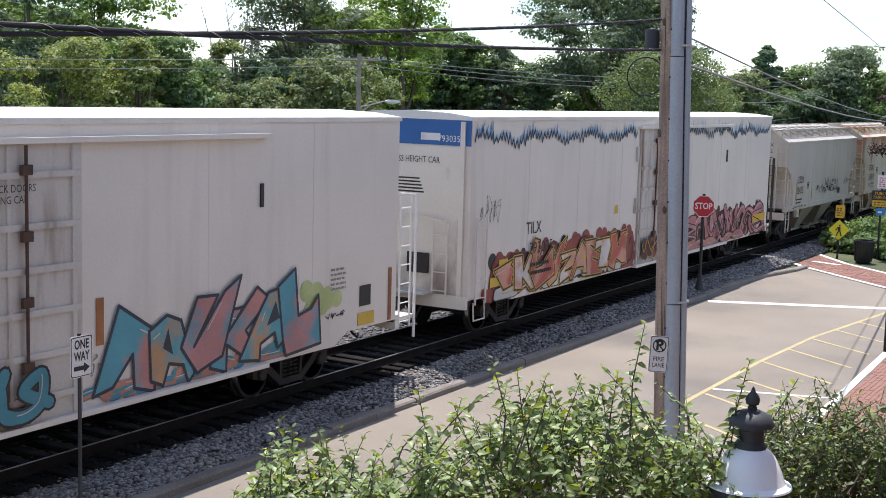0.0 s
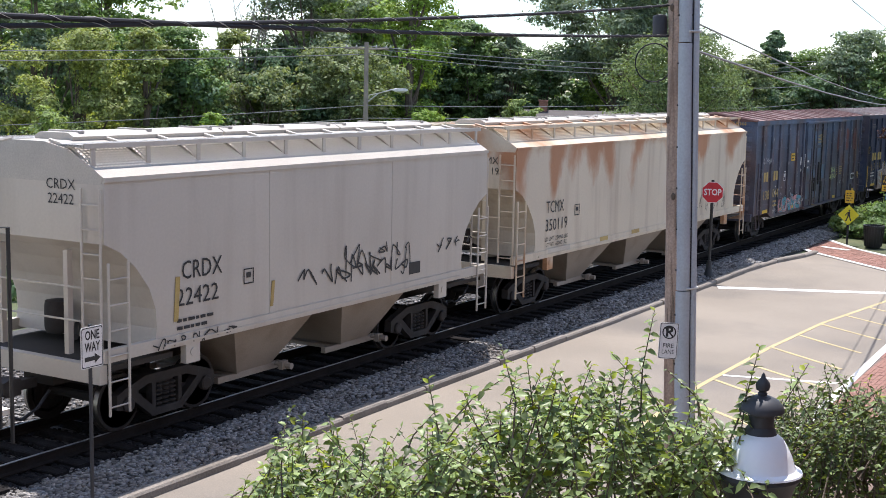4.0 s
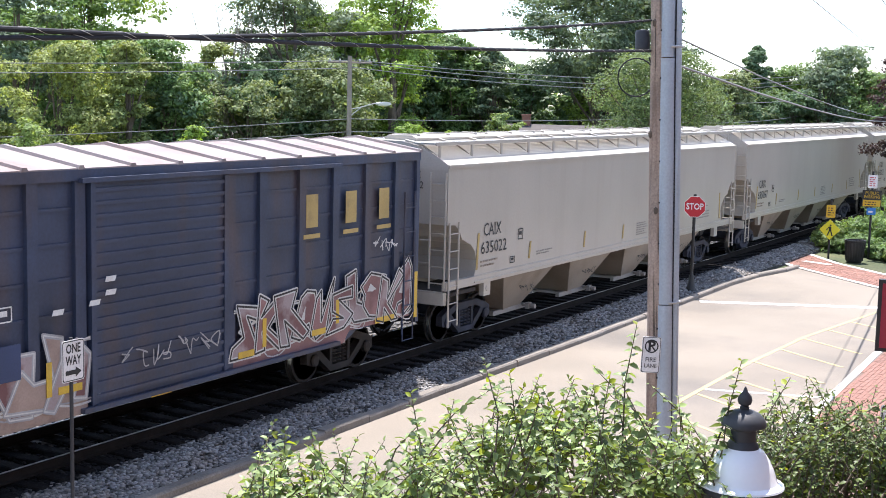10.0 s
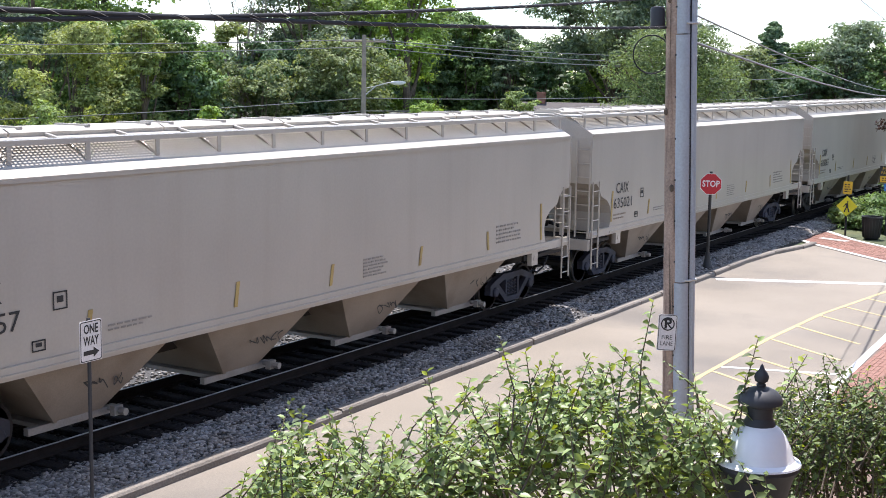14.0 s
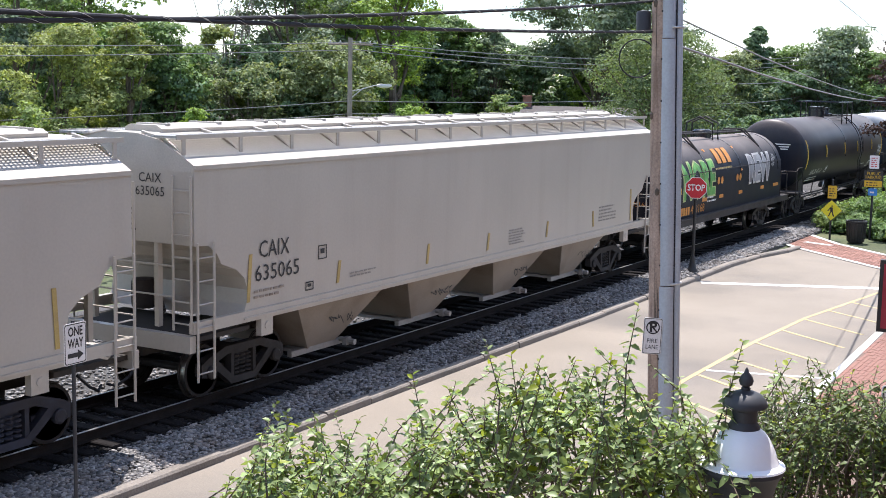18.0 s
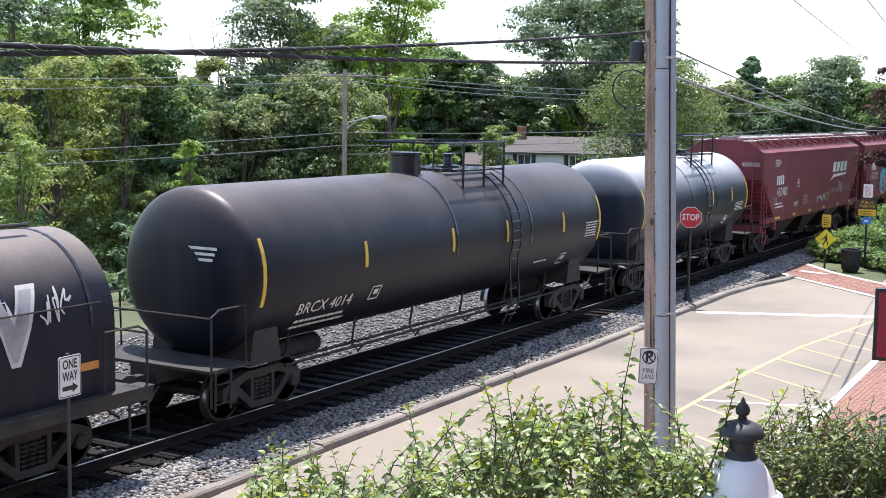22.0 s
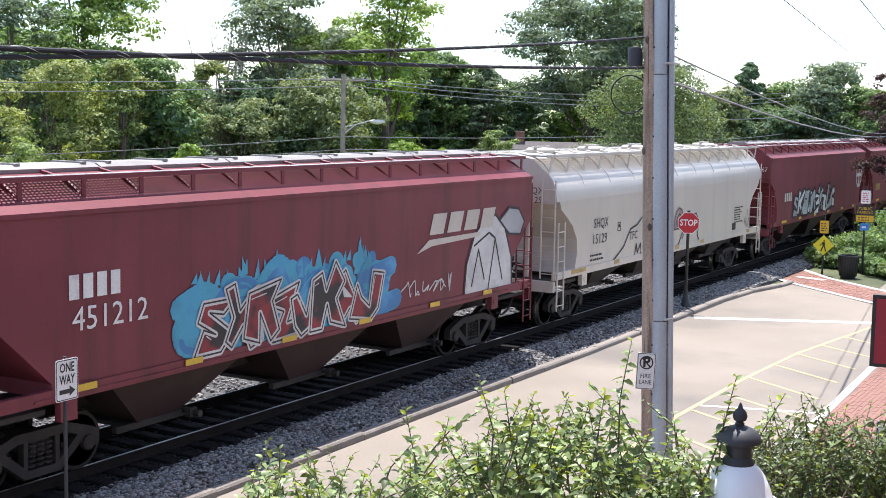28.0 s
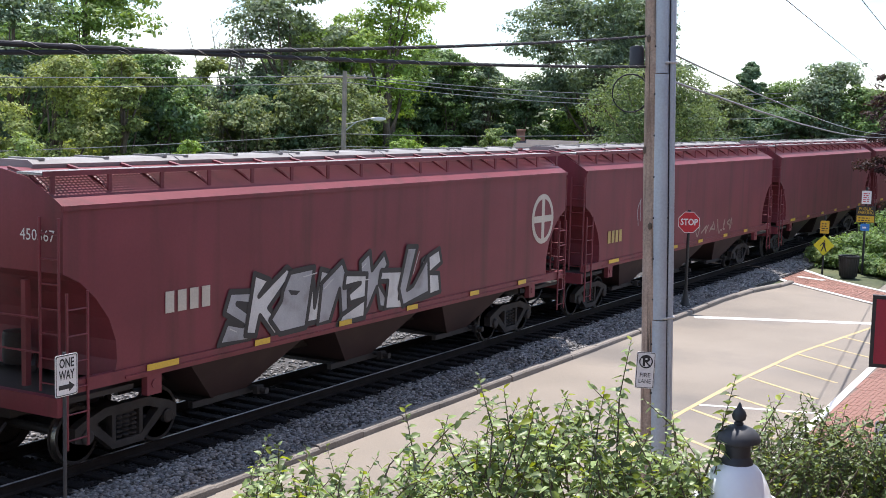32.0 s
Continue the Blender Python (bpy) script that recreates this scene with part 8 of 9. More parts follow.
def house(label, x, y, base, turn, w, d, eave, ridge, windows, chimney=True):
    """Two storeys: clapboard walls, gabled roof, windows with shutters, in the house's own axes."""
    ob = thing("house", label, "house", pose(x, y, base, 0, 0, turn))
    s = Shape()
    s.box((0, 0, 0), (w, d, eave))
    s.add([(0, 0, eave), (0, d, eave), (0, d / 2, ridge), (w, 0, eave), (w, d, eave), (w, d / 2, ridge)], [(0, 1, 2), (5, 4, 3)])
    part("wall", s, house_wall, ob)
    for k in range(int(eave / 0.22)):
        b = Shape()
        b.box((-0.015, -0.02, 0.1 + 0.22 * k), (w + 0.015, 0.0, 0.12 + 0.22 * k))
        part("clapboard", b, house_wall, ob)
    for sg in (0, 1):
        rf = Shape()
        ya, yb = (-0.35, d / 2) if sg == 0 else (d + 0.35, d / 2)
        za = eave - 0.12
        rf.hull([(-0.3, ya, za), (w + 0.3, ya, za), (w + 0.3, yb, ridge), (-0.3, yb, ridge)], [(-0.3, ya, za + 0.14), (w + 0.3, ya, za + 0.14), (w + 0.3, yb, ridge + 0.14), (-0.3, yb, ridge + 0.14)])
        part("roof", rf, house_roof, ob)
    if chimney:
        c = Shape()
        c.box((1.0, d / 2 - 0.35, ridge - 0.4), (1.6, d / 2 + 0.35, ridge + 0.75))
        c.box((0.95, d / 2 - 0.4, ridge + 0.75), (1.65, d / 2 + 0.4, ridge + 0.85))
        part("chimney", c, house_brick, ob)
    for wx, wz in windows:
        win = Shape()
        win.box((wx - 0.5, -0.06, wz - 0.75), (wx + 0.5, -0.01, wz + 0.75))
        fr = part("window", win, house_trim, ob)
        for px in (-0.22, 0.22):
            for pz in (-0.35, 0.35):
                g = Shape()
                g.box((wx + px - 0.19, -0.075, wz + pz - 0.31), (wx + px + 0.19, -0.055, wz + pz + 0.31))
                part("pane", g, glass_dark, fr)
        for sx in (-0.80, 0.52):
            sh = Shape()
            sh.box((wx + sx, -0.07, wz - 0.78), (wx + sx + 0.28, -0.01, wz + 0.78))
            part("shutter", sh, black_paint, ob)
    return ob


house("pale blue clapboard house with black shutters and a grey roof", 80.0, 41.3, -4.4, -65, 8.8, 6.0, 7.0, 7.95, ((1.6, 6.15), (5.2, 6.15), (1.6, 2.9), (5.2, 2.9)))
house("low pale blue wing of a clapboard house", 79.0, 43.5, -4.4, -65, 2.3, 4.0, 6.1, 6.7, ((1.2, 5.2),), False)
house("small white gabled house among the trees", 63.7, 56.3, -4.4, -50, 3.0, 6.0, 6.2, 7.6, ((1.5, 4.9),), False)
house("grey-roofed house half hidden by trees", 55.0, 71.0, -4.4, -45, 6.5, 7.0, 7.2, 8.7, ((1.5, 5.9), (4.5, 5.9)), False)


def utility_pole(label, x, y, top, arm_dir, lamp_at=None, arms=1):
    base = land(x, y)
    ob = thing("utility_pole", label, "utility pole", pose(x, y, base))
    s = Shape()
    s.tube([(0, 0, -0.3), (0, 0, top - base)], [0.17, 0.12], 10)
    part("pole", s, far_pole_wood, ob, smooth=True)
    for k in range(arms):
        a = Shape()
        z = top - base - 0.35 - 0.7 * k
        d = Vector(arm_dir) * 1.2
        a.tube([(-d.x, -d.y, z), (d.x, d.y, z)], 0.06, 6)
        part("crossarm", a, far_pole_wood, ob)
        for q in (-0.9, -0.45, 0.45, 0.9):
            i = Shape()
            i.turned((d.x * q, d.y * q, z + 0.05), [(0.03, 0), (0.05, 0.04), (0.05, 0.10), (0.02, 0.15)], 8)
            part("insulator", i, galv, ob)
    if lamp_at:
        lx, ly, lz = lamp_at[0] - x, lamp_at[1] - y, lamp_at[2] - base
        b = Shape()
        b.tube([(0, 0, lz - 0.75), (lx * 0.35, ly * 0.35, lz - 0.2), (lx * 0.7, ly * 0.7, lz), (lx * 0.9, ly * 0.9, lz)], 0.04, 6)
        b.tube([(0, 0, lz - 0.35), (lx * 0.35, ly * 0.35, lz - 0.2)], 0.03, 6)
        part("lamp_arm", b, galv, ob)
        q = Shape()
        q.loft([[(lx * u + 0.0, ly * u + w * sc, lz + hgt * sc) for w, hgt in ((-0.16, -0.05), (-0.1, 0.1), (0.1, 0.1), (0.16, -0.05), (0.0, -0.14))] for u, sc in ((0.75, 0.35), (0.85, 0.9), (1.05, 1.0), (1.15, 0.5))])
        part("lamp_head", q, roof_white, ob, "pale grey street lamp head")
    return ob


utility_pole("weathered wooden utility pole with a street lamp arm", 57.8, 39.5, 7.6, (0.55, -0.83, 0), (58.9, 37.9, 5.06))
utility_pole("weathered wooden utility pole with a street lamp arm", 70.4, 25.9, 7.9, (0.5, -0.86, 0), (71.1, 24.0, 5.15), 0)
utility_pole("distant wooden utility pole with a crossarm", 106.8, 26.3, 7.5, (0.45, -0.89, 0), None, 1)


def sag(a, b, drop, n=14):
    a, b = Vector(a), Vector(b)
    return [tuple(a.lerp(b, i / n) - Vector((0, 0, drop * 4 * (i / n) * (1 - i / n)))) for i in range(n + 1)]


def wire(label, a, b, drop, r, material, name="overhead_wire"):
    s = Shape()
    s.tube(sag(a, b, drop), r, 5)
    return tagged(part(name, s, material), label, "wire", "overhead wires")


for z0, z1, dz in ((6.4, 7.35, 0.2), (5.85, 6.95, 0.2), (2.6, 4.2, 0.3), (2.0, 3.5, 0.3)):
    wire("thin grey overhead wire on poles beyond the track", (30.5, 59.5, z0), (57.8, 39.5, z1), dz, 0.022, cable_grey)
for z0, z1, dz in ((7.4, 8.0, 0.7), (7.3, 7.7, 0.9), (7.0, 7.4, 0.9), (4.2, 5.4, 0.5), (3.5, 4.4, 0.4), (3.0, 3.4, 0.2)):
    wire("thin grey overhead wire on poles beyond the track", (57.8, 39.5, z0), (106.8, 26.3, z1), dz, 0.024, cable_grey)
for z0, z1, dz in ((5.6, 6.2, 0.3), (4.4, 5.0, 0.4)):
    wire("thin grey overhead wire on poles beyond the track", (70.4, 25.9, z0), (106.8, 26.3, z1), dz, 0.024, cable_grey)


# ---- the near pole, cables and signs ----
RIGHT, FORE = Vector((0.50, -0.866, 0)), Vector((0.866, 0.50, 0))
POLE = Vector((14.45, 5.33, 0))


def near_pole():
    foot = POLE + RIGHT * 0.135
    lean = Matrix.Translation((foot.x, foot.y, ROAD)) @ Matrix.Rotation(radians(-1.9), 4, FORE)
    ob = thing("utility_pole", "weathered brown wooden utility pole with grey steel conduits strapped to it", "utility pole", lean)
    s = Shape()
    r = random.Random(77)
    rings = []
    for i in range(40):
        z = -0.3 + 10.7 * i / 39
        rad = 0.160 - 0.003 * z
        rings.append([((rad + 0.006 * math.sin(a * 3 + i * 0.7) + r.uniform(-0.003, 0.003)) * math.cos(a), rad * math.sin(a) + r.uniform(-0.003, 0.003), z) for a in [6.2832 * k / 26 for k in range(26)]])
    s.loft(rings)
    part("pole", s, pole_wood, ob, smooth=True)
    # drying cracks
    for k in range(16):
        z0, ln, u = r.uniform(0.3, 8.5), r.uniform(0.3, 1.3), r.uniform(-0.135, -0.04)
        d = -FORE * math.sqrt(max(0.0, 0.150 ** 2 - u * u)) + RIGHT * u
        c = Shape()
        c.tube([(d.x + r.uniform(-0.004, 0.004), d.y, z0 + ln * q / 4) for q in range(5)], [0.001, 0.004, 0.005, 0.004, 0.001], 4)
        part("crack", c, bark, ob)
    g = RIGHT * 0.040 - FORE * 0.112
    for z0, z1, rr in ((0.0, 3.58, 0.094), (3.58, 6.5, 0.088), (6.5, 10.2, 0.082)):
        s = Shape()
        s.tube([(g.x, g.y, z0), (g.x, g.y, z1 - 0.012)], rr, 18)
        part("conduit_cover", s, sky_steel, ob, "grey galvanised steel cable guard", smooth=True)
        for k in range(6):
            zz = z0 + (z1 - z0) * (k + 0.5) / 6
            for off in (-0.085, 0.080):
                b = Shape()
                q = g + RIGHT * off * rr / 0.088 - FORE * 0.030
                b.turned((q.x, q.y, zz), [(0.0, -0.013), (0.010, -0.008), (0.010, 0.008), (0.0, 0.013)], 6)
                part("bolt", b, black_paint, ob)
    p = RIGHT * 0.155 - FORE * 0.085
    s = Shape()
    s.tube([(p.x, p.y, 0), (p.x, p.y, 9.8)], 0.056, 14)
    part("conduit_pipe", s, sky_steel, ob, "grey galvanised steel pipe", smooth=True)
    for zz in (1.2, 3.6, 6.62, 8.6):
        st = Shape()
        st.tube([tuple(g + RIGHT * u - FORE * w + Vector((0, 0, zz))) for u, w in ((0.03, 0.098), (0.085, 0.075), (0.12, 0.032), (0.155, 0.012), (0.182, 0.0), (0.184, -0.06))], 0.014, 5)
        part("strap", st, galv, ob)
    wv = Shape()
    q = g + RIGHT * 0.088 - FORE * 0.035
    wv.tube([(q.x + 0.01 * math.sin(k * 1.3), q.y, 1.0 + 0.6 * k) for k in range(15)], 0.008, 5)
    part("ground_wire", wv, cable_black, ob)
    # loop of spare cable and a splice can
    c = Vector((14.11, 5.63, 5.82 - ROAD)) - Vector((foot.x, foot.y, 0)) + RIGHT * 0.27 + FORE * 0.22
    lp = Shape()
    lp.tube([tuple(c + RIGHT * 0.22 * math.cos(a) + Vector((0, 0, 0.225 * math.sin(a)))) for a in [0.3 + 6.4 * k / 22 for k in range(23)]] + [tuple(RIGHT * -0.16 + Vector((0, 0, 6.5)))], 0.009, 5)
    part("cable_loop", lp, cable_black, ob, "loop of spare black cable")
    sc_ = Shape()
    sq = RIGHT * -0.235 + FORE * 0.02
    sc_.turned((sq.x, sq.y, 6.58), [(0.0, 0.0), (0.065, 0.0), (0.085, 0.02), (0.085, 0.21), (0.07, 0.24), (0.0, 0.25)], 16)
    part("splice_case", sc_, lamp_black, ob, "dark grey cable splice case", smooth=True)
    for dx, zz in ((-0.05, 1.3), (-0.09, 2.9), (-0.04, 4.7), (-0.10, 5.6), (-0.07, 6.9)):
        kn = Shape()
        u = -0.04 + dx
        v = -FORE * (math.sqrt(0.15 ** 2 - u * u) - 0.012) + RIGHT * u
        kn.turned((v.x, v.y, zz), [(0.0, -0.05), (0.024, -0.03), (0.028, 0.02), (0.0, 0.05)], 8)
        part("knot", kn, bark, ob)
    return ob


near_pole()


def cable(label, a, b, drop, r, wrap=True, n=18):
    path = sag(a, b, drop, n)
    ob = thing("overhead_cable", label, "cable", group="overhead cables")
    s = Shape()
    s.tube(path, r, 10)
    part("sheath", s, cable_black, ob, smooth=True)
    if wrap:
        h = Shape()
        pts, m = [], int((Vector(a) - Vector(b)).length / 0.05)
        d = (Vector(b) - Vector(a)).normalized()
        u = d.cross(Vector((0, 0, 1))).normalized()
        w = d.cross(u)
        for i in range(m + 1):
            f = i / m
            c = Vector(a).lerp(Vector(b), f) - Vector((0, 0, drop * 4 * f * (1 - f)))
            ang = 6.283 * i * 0.05 / 0.34
            pts.append(tuple(c + (r + 0.003) * (math.cos(ang) * u + math.sin(ang) * w)))
        h.tube(pts, 0.0013, 4)
        part("lashing_wire", h, galv, ob, "bright spiral lashing wire")
    return ob


ATT = POLE - RIGHT * 0.22
cable("thick black overhead cable wrapped with a bright lashing wire", (-5.0, 4.42, 5.756), (ATT.x, ATT.y, 6.12), 0.1276, 0.015)
cable("thick black overhead cable wrapped with a bright lashing wire", (-5.0, 4.42, 5.408), (ATT.x, ATT.y, 6.476), 0.1626, 0.0135)
PR = POLE + RIGHT * 0.12
wire("grey overhead cable running on beside the track", (PR.x, PR.y, 6.267), (100, 16.3, 5.989), 1.070, 0.011, cable_grey, "overhead_cable")
wire("grey overhead cable running on beside the track", (PR.x, PR.y, 5.953), (100, 16.3, 5.930), 0.987, 0.016, cable_grey, "overhead_cable")


wire("thin grey service wire high over the road", (11.0, 5.6, 8.62), (58.84, 11.76, 7.66), 0.0, 0.012, cable_grey)
wire("thin grey service wire high over the road", (14.45, 4.26, 8.25), (54.13, 9.77, 8.29), 0.0, 0.012, cable_grey)


def sign_plate(ob, name, w, h, material, at, radius=0.03, thick=0.004, border=None):
    """A rounded plate in x and z, facing -y, at a pose."""
    def ring(dw):
        pts = []
        for cx, cz, a0 in ((w / 2 - radius, h / 2 - radius, 0), (-w / 2 + radius, h / 2 - radius, 90), (-w / 2 + radius, -h / 2 + radius, 180), (w / 2 - radius, -h / 2 + radius, 270)):
            for k in range(4):
                a = radians(a0 + 30 * k)
                pts.append(((cx + radius * math.cos(a)) * (1 - dw / w), (cz + radius * math.sin(a)) * (1 - dw / h)))
        return pts
    s = Shape()
    o = ring(0)
    s.hull([(x, thick, z) for x, z in o], [(x, -thick, z) for x, z in o])
    pl = part(name, s, material, ob, at=at)
    if border:
        b = Shape()
        o, i = ring(w * 0.05), ring(w * 0.11)
        n = len(o)
        y = -thick - 0.002
        b.add([(x, y, z) for x, z in o] + [(x, y, z) for x, z in i], [(k, (k + 1) % n, n + (k + 1) % n, n + k) for k in range(n)])
        part("border", b, border, pl)
    return pl


def post(ob, h, r, material, z0=0.0):
    s = Shape()
    s.tube([(0, 0, z0 - 0.2), (0, 0, h)], r, 10)
    return part("post", s, material, ob, smooth=True)


def face(x, y):
    """Turn about z that faces a plate's -y side to the point (0, 0)."""
    return math.degrees(math.atan2(y, x)) - 90


ow = thing("road_sign", "white one-way sign with a black arrow on a dark steel post", "road sign", pose(11.905, 12.53, ROAD + 0.1, 0, 0, 1))
post(ow, 2.60, 0.026, lamp_black)
pl = sign_plate(ow, "plate", 0.40, 0.56, sign_white, pose(0, -0.035, 2.295), border=ink_black)
lettering("ONE", 0.175, ink_black, pl, pose(0, -0.008, 0.16, 90), 0.26, bold=0.004)
lettering("WAY", 0.175, ink_black, pl, pose(0, -0.008, 0.0, 90), 0.28, bold=0.004)
ar = Shape()
ar.add([(-0.14, -0.008, -0.185), (0.04, -0.008, -0.185), (0.04, -0.008, -0.225), (0.145, -0.008, -0.155), (0.04, -0.008, -0.085), (0.04, -0.008, -0.125), (-0.14, -0.008, -0.125)], [(0, 1, 2, 3, 4, 5, 6)])
part("arrow", ar, ink_black, pl)

fp = Vector((14.240, 5.320, 0))
fl = thing("parking_sign", "white no-parking fire lane sign on the wooden pole", "sign", pose(fp.x, fp.y, 2.520, 0, 1.9, -61))
pl = sign_plate(fl, "plate", 0.225, 0.44, sign_white, pose(0, 0, 0), radius=0.02, border=ink_black)
lettering("P", 0.17, ink_black, pl, pose(0, -0.008, 0.105, 90), bold=0.006)
ci = Shape()
ci.add([(0.082 * math.cos(a) * k, -0.009, 0.105 + 0.082 * math.sin(a) * k) for k in (1.0, 0.82) for a in [6.283 * i / 24 for i in range(24)]], [(i, (i + 1) % 24, 24 + (i + 1) % 24, 24 + i) for i in range(24)])
ci.add([(-0.062, -0.010, 0.16), (-0.048, -0.010, 0.17), (0.062, -0.010, 0.05), (0.048, -0.010, 0.04)], [(0, 1, 2, 3)])
part("no_parking_ring", ci, ink_black, pl)
lettering("FIRE", 0.075, ink_black, pl, pose(0, -0.008, -0.06, 90), 0.125)
lettering("LANE", 0.075, ink_black, pl, pose(0, -0.008, -0.135, 90), 0.145)

st = thing("stop_sign", "red octagonal stop sign on a black post with a flared base", "stop sign", pose(38.06, 13.0, -0.36, 0, 0, -66))
post(st, 3.06, 0.048, black_paint)
bs = Shape()
bs.turned((0, 0, 0), [(0.0, -0.1), (0.19, -0.1), (0.19, 0.05), (0.13, 0.16), (0.09, 0.34), (0.075, 0.5), (0.06, 0.55)], 14)
part("base", bs, black_paint, st, smooth=True)
oc = Shape()
ring8 = [(0.353 * math.cos(radians(22.5 + 45 * k)), 0.353 * math.sin(radians(22.5 + 45 * k))) for k in range(8)]
oc.hull([(x, -0.052, z) for x, z in ring8], [(x, -0.062, z) for x, z in ring8])
pl = part("plate", oc, sign_white, st, at=pose(0, 0, 2.676))
oc = Shape()
oc.hull([(x * 0.945, -0.060, z * 0.945) for x, z in ring8], [(x * 0.945, -0.066, z * 0.945) for x, z in ring8])
part("red_face", oc, sign_red, pl)
lettering("STOP", 0.275, sign_white, pl, pose(0, -0.070, 0.0, 90), 0.53, bold=0.006)

pd = thing("crossing_sign", "yellow pedestrian crossing diamond with an amber plate on a black post", "road sign", pose(50.8, 11.8, ROAD, 0, 0, -77))
post(pd, 2.35, 0.04, black_paint)
s = Shape()
dm = [(0.40, 0), (0, 0.40), (-0.40, 0), (0, -0.40)]
s.hull([(x, -0.045, z) for x, z in dm], [(x, -0.055, z) for x, z in dm])
pl = part("diamond_plate", s, sign_yellow, pd, at=pose(0, 0, 1.14))
fg = Shape()
fg.turned((0.02, -0.06, 0.17), [(0.0, -0.04), (0.04, 0), (0.0, 0.04)], 8)
fg.prism([(-0.05, 0.12), (0.05, 0.12), (0.06, -0.03), (-0.04, -0.03)], -0.062, -0.056)
fg.prism([(-0.03, -0.02), (0.02, -0.02), (-0.07, -0.24), (-0.12, -0.24)], -0.062, -0.056)
fg.prism([(0.0, -0.02), (0.05, -0.02), (0.12, -0.24), (0.07, -0.24)], -0.062, -0.056)
fg.prism([(-0.05, 0.11), (-0.01, 0.11), (-0.12, -0.04), (-0.15, -0.02)], -0.062, -0.056)
part("walking_figure", fg, ink_black, pl)
ap = sign_plate(pd, "upper_plate", 0.34, 0.50, sign_amber, pose(0, -0.05, 1.86), border=None)
bars(ap, -0.12, 0.12, -0.18, 0.18, 4, -0.008, ink_black, 4)

pk = thing("parking_sign", "black and amber public parking sign on a black post", "sign", pose(51.9, 10.5, ROAD, 0, 0, -79))
post(pk, 3.45, 0.045, black_paint)
wp = sign_plate(pk, "upper_plate", 0.36, 0.52, sign_white, pose(0, -0.05, 3.05))
bars(wp, -0.12, 0.12, -0.2, 0.2, 5, -0.008, sign_red, 6)
bp = sign_plate(pk, "name_plate", 0.72, 0.66, black_paint, pose(0, -0.05, 2.38))
lettering("PUBLIC", 0.17, sign_amber, bp, pose(0, -0.009, 0.21, 90), 0.5)
lettering("PARKING", 0.17, sign_amber, bp, pose(0, -0.009, 0.06, 90), 0.58)
s = Shape()
s.prism([(-0.33, -0.31), (0.33, -0.31), (0.33, -0.06), (-0.33, -0.06)], -0.010, -0.004)
am = part("amber_panel", s, sign_amber, bp)
bars(am, -0.26, 0.26, -0.28, -0.09, 2, -0.013, ink_black, 7)
lp_ = sign_plate(pk, "blue_plate", 0.34, 0.28, sign_blue, pose(0, -0.05, 1.87))
bars(lp_, -0.1, 0.1, -0.08, 0.08, 1, -0.008, sign_white, 2, "symbol")

bn = thing("litter_bin", "black round litter bin with a liner beside the crossing", "litter bin", pose(50.3, 10.7, ROAD))
s = Shape()
s.turned((0, 0, 0), [(0.0, 0), (0.27, 0), (0.30, 0.05), (0.37, 0.78), (0.40, 0.80), (0.40, 0.86), (0.35, 0.86), (0.32, 0.6), (0.0, 0.55)], 22)
part("body", s, black_paint, bn, smooth=True)
for k in range(22):
    a = 6.283 * k / 22
    s = Shape()
    s.tube([(0.315 * math.cos(a), 0.315 * math.sin(a), 0.06), (0.385 * math.cos(a), 0.385 * math.sin(a), 0.78)], 0.012, 4)
    part("slat", s, black_paint, bn)


def shrubs():
    rng = np.random.RandomState(31)
    r = random.Random(31)
    for i, (x, y, h, rad, m) in enumerate(((54.0, 12.6, 0.9, 0.9, leaf_light), (52.9, 10.9, 0.8, 0.7, leaf_mid), (54.3, 11.2, 1.5, 1.1, leaf_mid), (56.0, 12.4, 1.2, 1.1, leaf_light), (53.6, 9.7, 1.9, 1.2, leaf_mid), (55.4, 9.9, 2.4, 1.4, leaf_mid), (57.6, 11.0, 2.2, 1.5, leaf_mid), (52.6, 9.2, 0.7, 0.6, leaf_light), (51.6, 9.7, 0.45, 0.6, leaf_mid), (51.2, 9.0, 0.4, 0.6, leaf_light), (52.4, 10.2, 0.5, 0.6, leaf_mid), (51.9, 8.4, 0.4, 0.6, leaf_mid), (53.2, 8.3, 0.6, 0.8, leaf_light), (53.4, 11.9, 0.55, 0.7, leaf_mid))):
        ob = thing("shrub", "bushy green shrub beside the litter bin", "shrub", pose(x, y, ROAD))
        lob = [(r.uniform(-0.6, 0.6) * rad, r.uniform(-0.6, 0.6) * rad, r.uniform(0.2, 0.75) * h, rad * r.uniform(0.35, 0.55)) for _ in range(10)]
        s = Shape()
        for lx, ly, lz, lr in lob[:5]:
            s.tube([(0, 0, -0.1), (lx * 0.5, ly * 0.5, lz * 0.5), (lx, ly, lz)], [0.03, 0.02, 0.008], 5)
        part("stems", s, bark, ob)
        v, f = foliage(rng, 1800, lob, 0.075)
        raw("leaves", v, f, m, ob)


shrubs()

# red banner board at the edge of the brick pavement
mb = thing("notice_board", "dark red notice board in a black frame on posts", "notice board", pose(20.65, 3.50, ROAD + 0.1, 0, 0, -79))
for dx in (-0.05, 0.42):
    s = Shape()
    s.box((dx - 0.04, -0.03, 0), (dx + 0.04, 0.05, 3.19))
    part("post", s, black_paint, mb)
s = Shape()
s.box((-0.48, -0.05, 2.06), (0.48, 0.05, 3.20))
part("frame", s, black_paint, mb)
s = Shape()
s.box((-0.42, -0.062, 2.12), (0.42, -0.04, 3.14))
pn = part("panel", s, sign_maroon, mb, "dark red panel")
bars(pn, -0.1, 0.3, 2.6, 2.9, 2, -0.066, ink_white, 9)
